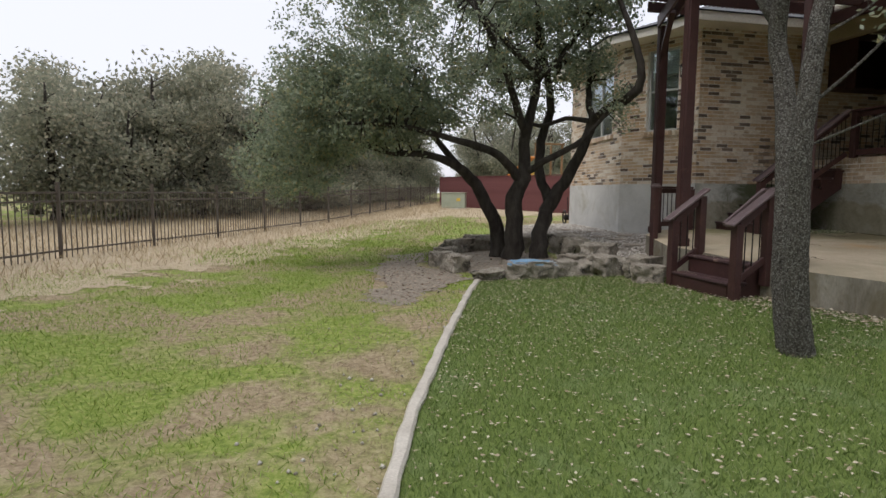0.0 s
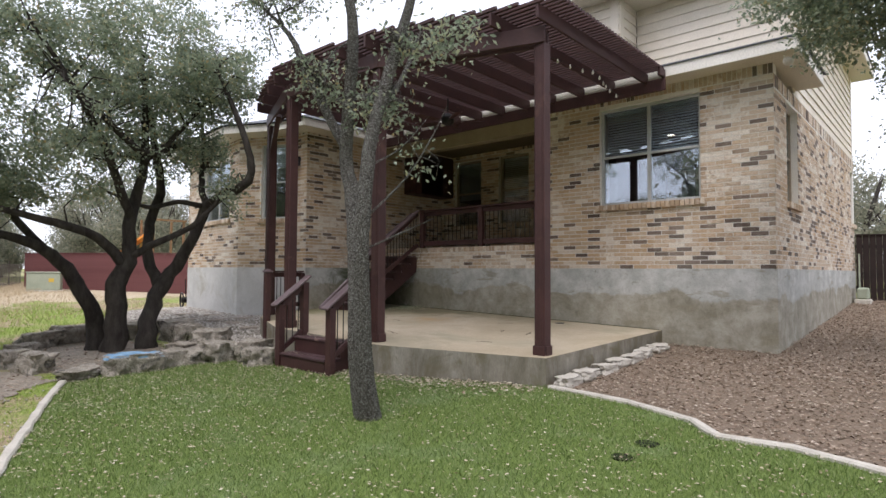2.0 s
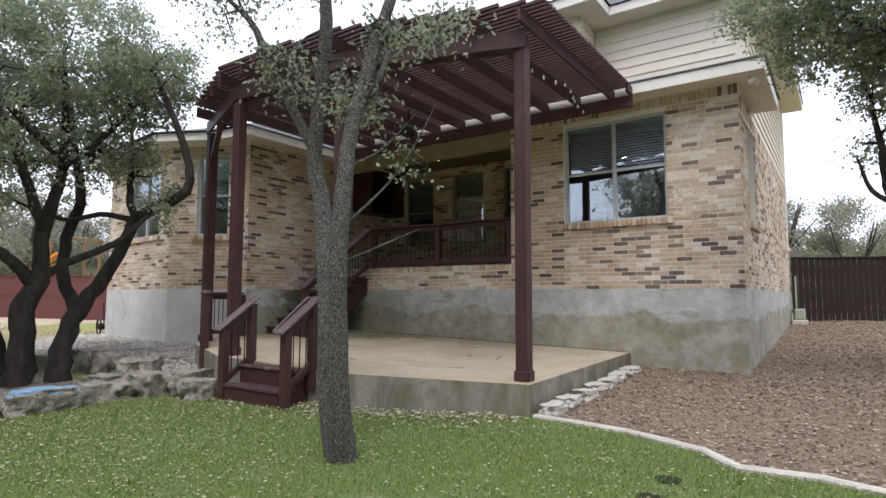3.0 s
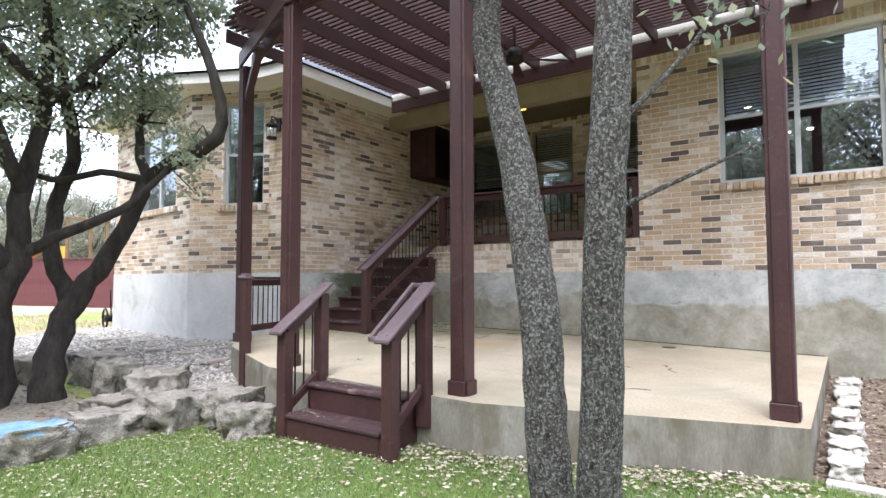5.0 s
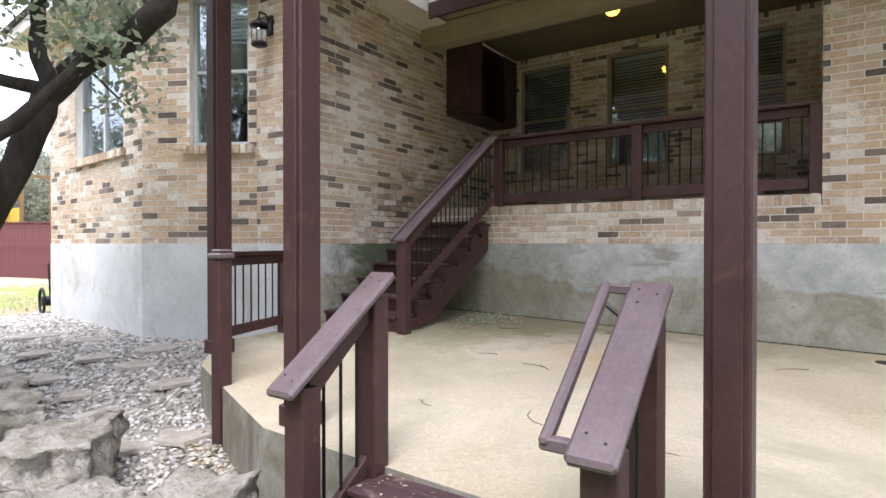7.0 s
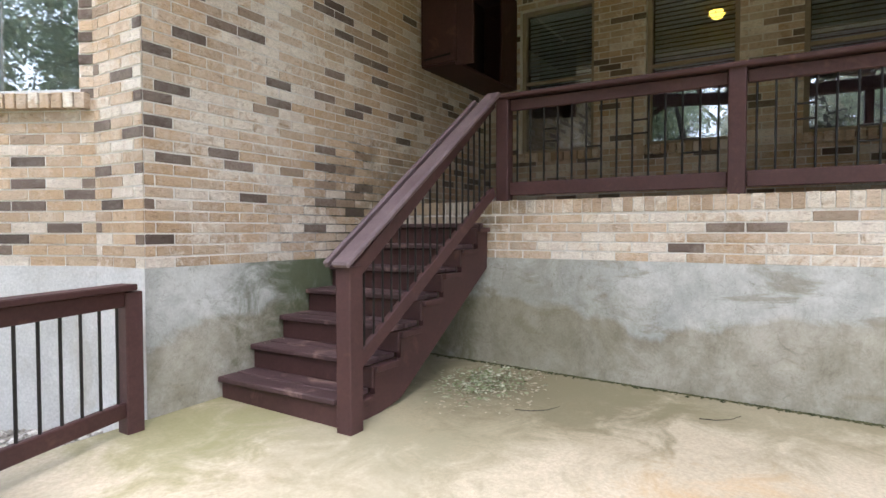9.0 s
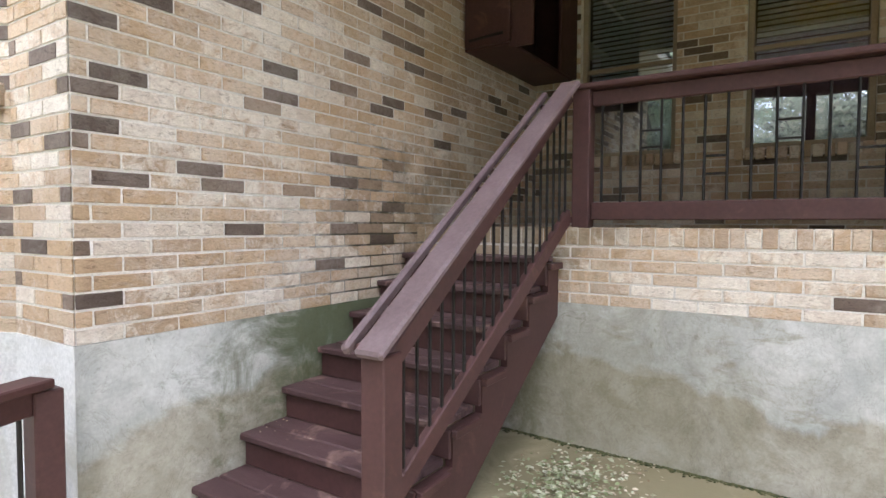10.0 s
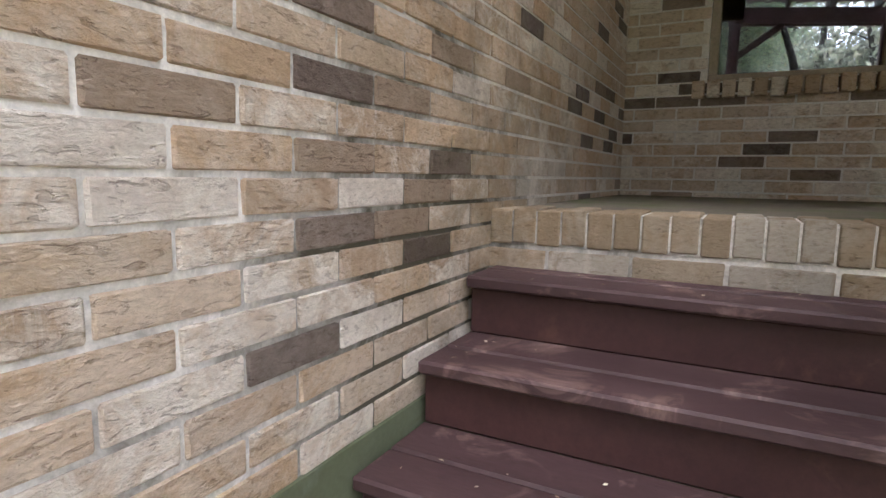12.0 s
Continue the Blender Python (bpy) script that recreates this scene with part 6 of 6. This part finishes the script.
tree("young_oak", (3.5, 5.05, 0.12), TW,
     [((3.5, 5.83, 3.66), (0.3, 0.4, 0.3), 42), ((3.55, 5.02, 3.31), (0.3, 0.35, 0.28), 36), ((3.7, 4.51, 3.78), (0.35, 0.4, 0.15), 26), ((3.8, 4.05, 3.78), (0.3, 0.3, 0.12), 18), ((3.5, 5.5, 5.4), (1.5, 1.9, 0.7), 230), ((3.3, 6.5, 4.75), (0.6, 0.8, 0.35), 45), ((3.3, 6.49, 4.56), (0.6, 0.6, 0.5), 40), ((3.7, 4.5, 2.7), (0.2, 0.2, 0.4), 6)],
     "young forked oak with grey lichened bark in the turf", M_BARK_L, M_LEAF, 0.06, 0.03, 23, 17, 0.22, 0.9, "", 0.006)

# the oak beside the house's corner
RT = [
    ([(10.3, -3.0, 0.2), (10.2, -2.9, 1.4), (9.9, -2.4, 2.4), (9.6, -1.8, 3.1), (9.3, -0.9, 3.7), (9.0, 0.2, 4.2), (8.5, 1.0, 4.7), (8.2, 1.4, 5.1)], [0.24, 0.19, 0.16, 0.13, 0.10, 0.08, 0.05, 0.02]),
    ([(10.2, -2.9, 1.5), (9.9, -1.3, 1.9), (9.45, 0.3, 2.25), (9.22, 0.85, 2.7), (9.3, 0.95, 3.1), (9.15, 1.0, 3.6), (9.0, 1.1, 4.2)], [0.1, 0.085, 0.07, 0.06, 0.05, 0.04, 0.015]),
    ([(9.22, 0.85, 2.7), (9.35, 1.1, 2.95), (9.25, 1.25, 3.4)], [0.04, 0.03, 0.012]),
    ([(9.6, -1.8, 3.1), (8.6, -1.2, 4.0), (7.7, -0.2, 4.7), (7.2, 0.6, 5.2)], [0.1, 0.08, 0.055, 0.02]),
    ([(9.3, -0.9, 3.7), (9.9, -0.1, 4.1), (10.3, 0.6, 4.9)], [0.08, 0.06, 0.02]),
    ([(9.8, -2.3, 2.6), (10.3, -2.8, 4.0), (10.2, -3.2, 5.4)], [0.11, 0.08, 0.03]),
]
tree("shade_oak", (10.3, -3.0, 0.4), RT,
     [((8.3, 1.0, 5.0), (0.95, 0.7, 0.7), 230), ((8.9, 0.7, 4.5), (0.9, 0.7, 0.8), 260), ((7.6, 0.8, 5.5), (1.1, 0.9, 0.6), 200), ((9.6, 0.4, 3.8), (0.8, 0.7, 0.45), 80), ((10.4, -0.6, 4.4), (1.3, 1.0, 1.0), 170), ((9.2, -1.6, 5.2), (2.0, 1.6, 1.0), 240), ((9.3, 1.1, 3.5), (0.3, 0.3, 0.3), 8), ((7.6, 2.1, 5.0), (0.6, 0.5, 0.45), 60), ((8.1, 1.7, 4.75), (0.7, 0.5, 0.6), 110)],
     "spreading live oak beside the house corner", M_BARK, M_LEAF, 0.066, 0.036, 37, 38, 0.21)


# ---- woods beyond the fence, and unseen trees round the yard ----
def wood_tree(seed, height, spread):
    rr = random.Random(seed)
    limbs = []
    for s in range(rr.choice((2, 3))):
        a = rr.uniform(0, 6.28)
        limbs.append(([(0.1 * s, 0.05 * s, -0.1), (0.2 * math.cos(a), 0.2 * math.sin(a), height * 0.25), (0.9 * math.cos(a), 0.9 * math.sin(a), height * 0.55), (1.5 * math.cos(a), 1.5 * math.sin(a), height * 0.85)], [0.17, 0.12, 0.08, 0.02]))
        b = a + 1.6
        limbs.append(([(0.2 * math.cos(a), 0.2 * math.sin(a), height * 0.27), (0.9 * math.cos(b), 0.9 * math.sin(b), height * 0.5), (spread * 0.7 * math.cos(b), spread * 0.7 * math.sin(b), height * 0.72)], [0.09, 0.06, 0.02]))
    blobs = []
    for _ in range(15):
        a, d = rr.uniform(0, 6.28), rr.uniform(0, spread * 0.85)
        blobs.append(((d * math.cos(a), d * math.sin(a), height * rr.uniform(0.1, 0.98)), (spread * 0.36, spread * 0.36, height * 0.13), 34))
    return limbs, blobs


def at_ground(t, x, y, s, turn):
    return Matrix.Translation((x, y, float(ground_z(x, y)) - 0.05)) @ Matrix.Rotation(turn, 4, "Z") @ Matrix.Scale(s, 4)


PROTO = []
for i, (h, sp) in enumerate(((5.6, 2.6), (6.6, 3.0), (5.0, 2.8))):
    limbs, blobs = wood_tree(60 + i, h, sp)
    PROTO.append(tree("wood_tree", (0, 0, 0), limbs, blobs, "dusty green oak of the woods, some added out of view", M_BARK, M_LEAF_FAR, 0.17, 0.095, 70 + i, 24, 0.6, 0.35, "woods behind the fence"))
rr = random.Random(9)
places = []
for i in range(84):
    y = rr.uniform(4, 58)
    off = rr.choice((1.0, 1.0, 1.7)) * rr.uniform(4.5, 9.0)
    places.append((-5.1 + 0.46 * (y - 12.6) - off, y + off * 0.35, rr.uniform(0.75, 1.25)))
for i in range(26):
    places.append((rr.uniform(10, 34), rr.uniform(36, 60), rr.uniform(0.8, 1.2)))
for i in range(14):
    places.append((rr.uniform(24, 46), rr.uniform(-16, 8), rr.uniform(0.6, 0.95)))
# Unseen trees added on two sides to cut sky light on the house.
for i in range(13):
    places.append((rr.uniform(-16, 9), rr.uniform(-17, -8.5), rr.uniform(0.9, 1.4)))
for i in range(14):
    places.append((rr.uniform(-22, -12.5), rr.uniform(-12, 3), rr.uniform(0.9, 1.4)))
# Taller trees out of view, there for the window reflections.
for x, y, s in ((-11.5, 1.5, 1.7), (-12.5, 5.5, 1.9), (-10.8, -2.5, 1.6), (-14.0, 8.5, 1.8), (-8.5, -7.0, 1.6), (-13.5, -5.5, 1.8)):
    places.append((x, y, s))
for i, (x, y, s) in enumerate(places):
    if i < 3:
        PROTO[i].matrix_basis = at_ground(None, x, y, s, rr.uniform(0, 6.28))
    else:
        src = PROTO[i % 3]
        c = copy_thing(src, Matrix())
        c.matrix_basis = at_ground(None, x, y, s, rr.uniform(0, 6.28))


# ---- bricks, last ----
def lay_bricks(ob, m, length, z0, z1, holes, near, soldier):
    rr = random.Random(hash(round(length * 1000 + z0 * 10)) % 9999)
    box_t = [(-0.5, -1, -0.5), (0.5, -1, -0.5), (0.5, -1, 0.5), (-0.5, -1, 0.5), (-0.5, 0.6, -0.5), (0.5, 0.6, -0.5), (0.5, 0.6, 0.5), (-0.5, 0.6, 0.5)]
    faces = [(0, 1, 2, 3), (1, 5, 6, 2), (4, 0, 3, 7), (3, 2, 6, 7), (4, 5, 1, 0)]
    rows = []
    joint = 0.0118
    ztop = z1 - (0.21 if soldier else 0.0)
    k = 0
    zz = LINE if z0 <= LINE + 0.01 else LINE + COURSE * math.ceil((z0 - LINE) / COURSE)
    while zz + COURSE * 0.6 < ztop:
        h = min(COURSE - joint, ztop - zz - 0.002)
        row = round((zz - LINE) / COURSE)
        u = -BRICK_L * (0.5 if row % 2 else 0.0) - 0.058
        while u < length:
            a, b = max(u + joint / 2, 0.0), min(u + BRICK_L - joint / 2, length)
            parts = [(a, b)]
            for h0, h1, c0, c1 in holes:
                if zz + h > c0 + 0.01 and zz < c1 - 0.01:
                    cut = []
                    for p, q in parts:
                        if q <= h0 or p >= h1:
                            cut.append((p, q))
                        else:
                            if p < h0:
                                cut.append((p, h0))
                            if q > h1:
                                cut.append((h1, q))
                    parts = cut
            for p, q in parts:
                if q - p > 0.03:
                    rows.append(((p + q) / 2, zz + h / 2, q - p, h))
            u += BRICK_L
        zz += COURSE
    if soldier:
        u = 0.0
        while u < length - 0.03:
            w = min(COURSE - joint, length - u)
            rows.append((u + w / 2, z1 - 0.105, w, 0.195))
            u += COURSE
    singles = []
    joined = []
    for r in rows:
        (singles if near and near[0] <= r[0] <= near[1] and near[2] <= r[1] <= near[3] and len(singles) < 300 else joined).append(r)
    data = {}
    for u, z, w, h in singles:
        key = (round(w, 2), round(h, 2), rr.randrange(3))
        if key not in data:
            bm = bmesh.new()
            box(bm, (-w / 2, -0.0045 - 0.0012 * key[2], -h / 2), (w / 2, 0.004, h / 2), None, 0.003)
            for v in bm.verts:
                v.co += Vector((rr.uniform(-1, 1) * 0.0025, rr.uniform(-1, 1) * 0.002, rr.uniform(-1, 1) * 0.002))
            data[key] = mesh_of("brick", bm, M_BRICK)
        o = new("brick", data[key])
        o.parent = ob
        o.matrix_basis = m @ Matrix.Translation((u, 0, z))
    if joined:
        t = np.asarray(box_t)
        arr = np.array(joined)
        n = len(arr)
        v = np.empty((n, 8, 3))
        dep = np.random.default_rng(n).uniform(0.004, 0.0065, n)
        v[..., 0] = t[None, :, 0] * arr[:, 2, None] + arr[:, 0, None]
        v[..., 1] = t[None, :, 1] * dep[:, None]
        v[..., 2] = t[None, :, 2] * arr[:, 3, None] + arr[:, 1, None]
        mm = np.array(m)
        v = v @ mm[:3, :3].T + mm[:3, 3]
        idx = (np.array(faces)[None] + (np.arange(n) * 8)[:, None, None]).reshape(-1, 4)
        me = bpy.data.meshes.new("bricks")
        me.from_pydata(v.reshape(-1, 3).tolist(), [], idx.tolist())
        me.materials.append(M_BRICKS)
        o = tagged(new("bricks", me), kind="stuff")
        o.parent = ob


for job in BRICK_JOBS:
    lay_bricks(*job)

# rowlock cap of the low porch wall, each brick a part
cap = thing("porch_wall_cap", "row of tan bricks on edge capping the low porch wall", "wall cap", (XM, 9, 2.034), kind="structure")
bm = bmesh.new()
box(bm, (XM - 0.003, YO + 0.01, 2.031), (XM + 0.215, YW - 0.008, 2.136))
part("mortar_bed", bm, M_MORTAR, cap)
bm = bmesh.new()
box(bm, (-0.10, -0.0355, 0.0), (0.12, 0.0355, 0.108), None, 0.004)
cap_me = mesh_of("cap_brick", bm, M_BRICK_TAN)
y = YW - 0.04
while y > YO + 0.03:
    o = new("cap_brick", cap_me)
    o.parent = cap
    o.location = (0.09, y - 9, 0.003 * math.sin(y * 40))
    y -= 0.0775


# ---- small things ----
vent = thing("wall_vent", "small pale vent cover on the side wall", "vent", (14.6, YR, 4.0))
board("cover", (14.5, YR - 0.04, 3.95), (14.75, YR - 0.008, 4.25), M_FASCIA, vent)
for k in range(3):
    board("louvre", (14.53, YR - 0.055, 3.99 + k * 0.08), (14.72, YR - 0.038, 4.03 + k * 0.08), M_FASCIA, vent, "", 0.004)
flood = thing("flood_light", "small round flood light under the eave corner", "flood light", (9.28, 2.48, 4.8))
rod("stem", (9.28, 2.48, 4.80), (9.26, 2.46, 4.72), 0.014, M_FASCIA, flood)
bm = bmesh.new()
tube(bm, [(9.27, 2.47, 4.74), (9.22, 2.43, 4.70), (9.17, 2.39, 4.66)], [0.025, 0.06, 0.065], 12)
part("head", bm, M_FASCIA, flood, "", True)
meter = thing("gas_meter", "small grey utility meter at the foot of the side wall", "meter", (18.1, 2.5, float(ground_z(18.1, 2.5))))
zm_ = float(ground_z(18.1, 2.45))
board("body", (17.9, 2.3, zm_ + 0.12), (18.25, 2.55, zm_ + 0.42), M_UTIL, meter, "", 0.04)
board("foot", (17.85, 2.25, zm_ - 0.02), (18.35, 2.6, zm_ + 0.12), M_KERB, meter, "", 0.02)
rod("pipe", (18.1, 2.5, zm_ + 0.4), (18.1, 2.5, zm_ + 1.3), 0.02, M_UTIL, meter)
reel = thing("hose_reel", "dark wheeled hose reel beside the bay wall", "hose reel", (6.98, 16.84, float(ground_z(6.98, 16.84))))
zr = float(ground_z(6.98, 16.84))
for dx in (-0.12, 0.12):
    bm = bmesh.new()
    ring = [(6.98 + dx + 0.2 * math.cos(t * math.pi / 10) * 0.2, 16.84 + 0.2 * math.cos(t * math.pi / 10), zr + 0.21 + 0.2 * math.sin(t * math.pi / 10)) for t in range(21)]
    tube(bm, ring, [0.022] * 21, 6, False)
    part("wheel", bm, M_IRON, reel, "", True)
bm = bmesh.new()
tube(bm, [(6.86, 16.84, zr + 0.21), (7.1, 16.84, zr + 0.21)], [0.08, 0.08], 14)
part("drum", bm, M_IRON, reel, "", True)
rod("handle", (6.98, 16.84, zr + 0.2), (6.98, 16.91, zr + 0.8), 0.015, M_IRON, reel)
rr = random.Random(77)
for i in range(14):
    x, y, a, ln = rr.uniform(5.6, 9.0), rr.uniform(5.2, 9.6), rr.uniform(0, 6.28), rr.uniform(0.1, 0.32)
    bm = bmesh.new()
    pts = [(x + math.cos(a + 0.25 * k) * ln * k / 3, y + math.sin(a + 0.25 * k) * ln * k / 3, slab_z(x, y) + 0.012) for k in range(4)]
    tube(bm, pts, [0.0026, 0.0026, 0.002, 0.0014], 5)
    if i % 2:
        tube(bm, [pts[1], (pts[1][0] + 0.05, pts[1][1] + 0.06, pts[1][2])], [0.002, 0.0014], 5)
    solid("fallen_twig", bm, M_BARK, "thin dry twig lying on the patio slab", "twig", "twigs on the patio")
bm = bmesh.new()
tube(bm, [(9.05, 6.1, slab_z(9.05, 6.1) - 0.004), (9.05, 6.1, slab_z(9.05, 6.1) + 0.006), (9.05, 6.1, slab_z(9.05, 6.1) + 0.009)], [0.09, 0.085, 0.06], 16)
solid("floor_drain", bm, M_IRON, "small dark round drain cover in the patio slab", "drain")

# lit downlights in the room behind the wide window
M_DOWN = lamp_material("warm_downlight", (1.0, 0.86, 0.66), 9.0)
for x, y in ((13.5, 5.65), (13.45, 4.0), (16.2, 5.2), (16.15, 4.75)):
    spot = thing("recessed_light", "small round warm ceiling downlight, lit, inside the house", "ceiling light", (x, y, 4.9), "downlights indoors")
    bm = bmesh.new()
    tube(bm, [(x, y, 4.9), (x, y, 4.885)], [0.09, 0.085], 14)
    part("trim_ring", bm, M_FASCIA, spot)
    bm = bmesh.new()
    tube(bm, [(x, y, 4.884), (x, y, 4.87)], [0.065, 0.06], 14)
    part("lens", bm, M_DOWN, spot, "glowing warm lens")

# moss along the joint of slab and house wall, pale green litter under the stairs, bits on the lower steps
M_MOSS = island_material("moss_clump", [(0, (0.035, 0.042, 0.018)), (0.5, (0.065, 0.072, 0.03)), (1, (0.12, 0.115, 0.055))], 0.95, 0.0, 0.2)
M_SPRIG = island_material("pale_green_litter", [(0, (0.16, 0.20, 0.09)), (0.5, (0.30, 0.33, 0.20)), (1, (0.52, 0.52, 0.40))], 0.8, 0.1, 0.3)
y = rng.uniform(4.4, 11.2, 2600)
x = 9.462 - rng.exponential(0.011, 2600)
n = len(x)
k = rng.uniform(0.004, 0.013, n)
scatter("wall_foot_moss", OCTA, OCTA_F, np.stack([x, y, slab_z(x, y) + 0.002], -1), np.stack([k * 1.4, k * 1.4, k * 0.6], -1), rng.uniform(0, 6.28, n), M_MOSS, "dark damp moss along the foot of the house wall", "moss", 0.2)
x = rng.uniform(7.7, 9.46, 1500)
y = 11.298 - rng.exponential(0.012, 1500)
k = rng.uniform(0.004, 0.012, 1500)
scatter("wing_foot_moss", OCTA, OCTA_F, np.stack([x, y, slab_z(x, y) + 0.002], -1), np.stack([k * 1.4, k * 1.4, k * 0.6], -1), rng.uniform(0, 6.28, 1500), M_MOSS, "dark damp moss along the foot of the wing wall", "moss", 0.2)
x, y = 8.85 + rng.normal(0, 0.22, 620), 9.92 + rng.normal(0, 0.14, 620)
scatter("stair_foot_litter", LEAFQ, [(0, 1, 2, 3)], np.stack([x, y, slab_z(x, y) + rng.uniform(0.008, 0.05, 620)], -1), np.stack([rng.uniform(0.012, 0.026, 620)] * 3, -1), rng.uniform(0, 6.28, 620), M_SPRIG, "pale green oak litter heaped beside the stairs", "leaf litter", 0.6)
x = np.concatenate([rng.uniform(4.54, 4.76, 40), rng.uniform(4.8, 5.05, 26)])
y = 8.18 - rng.exponential(0.16, 66)
z = np.where(x < 4.78, 0.386, 0.612)
scatter("step_litter", LEAFQ, [(0, 1, 2, 3)], np.stack([x, y, z], -1), np.stack([rng.uniform(0.007, 0.016, 66)] * 3, -1), rng.uniform(0, 6.28, 66), M_LITTER, "a few pale dry leaves on the patio steps", "fallen leaves", 0.3)
i = rng.integers(1, 7, 46)
x, y, z = X1 + i * RUN + rng.uniform(0.0, 0.24, 46), 11.28 - rng.exponential(0.2, 46), Z1 + i * RISE + 0.006
scatter("stair_litter", LEAFQ, [(0, 1, 2, 3)], np.stack([x, y, z], -1), np.stack([rng.uniform(0.004, 0.010, 46)] * 3, -1), rng.uniform(0, 6.28, 46), M_LITTER, "tiny pale leaf bits on the porch stairs", "fallen leaves", 0.3)
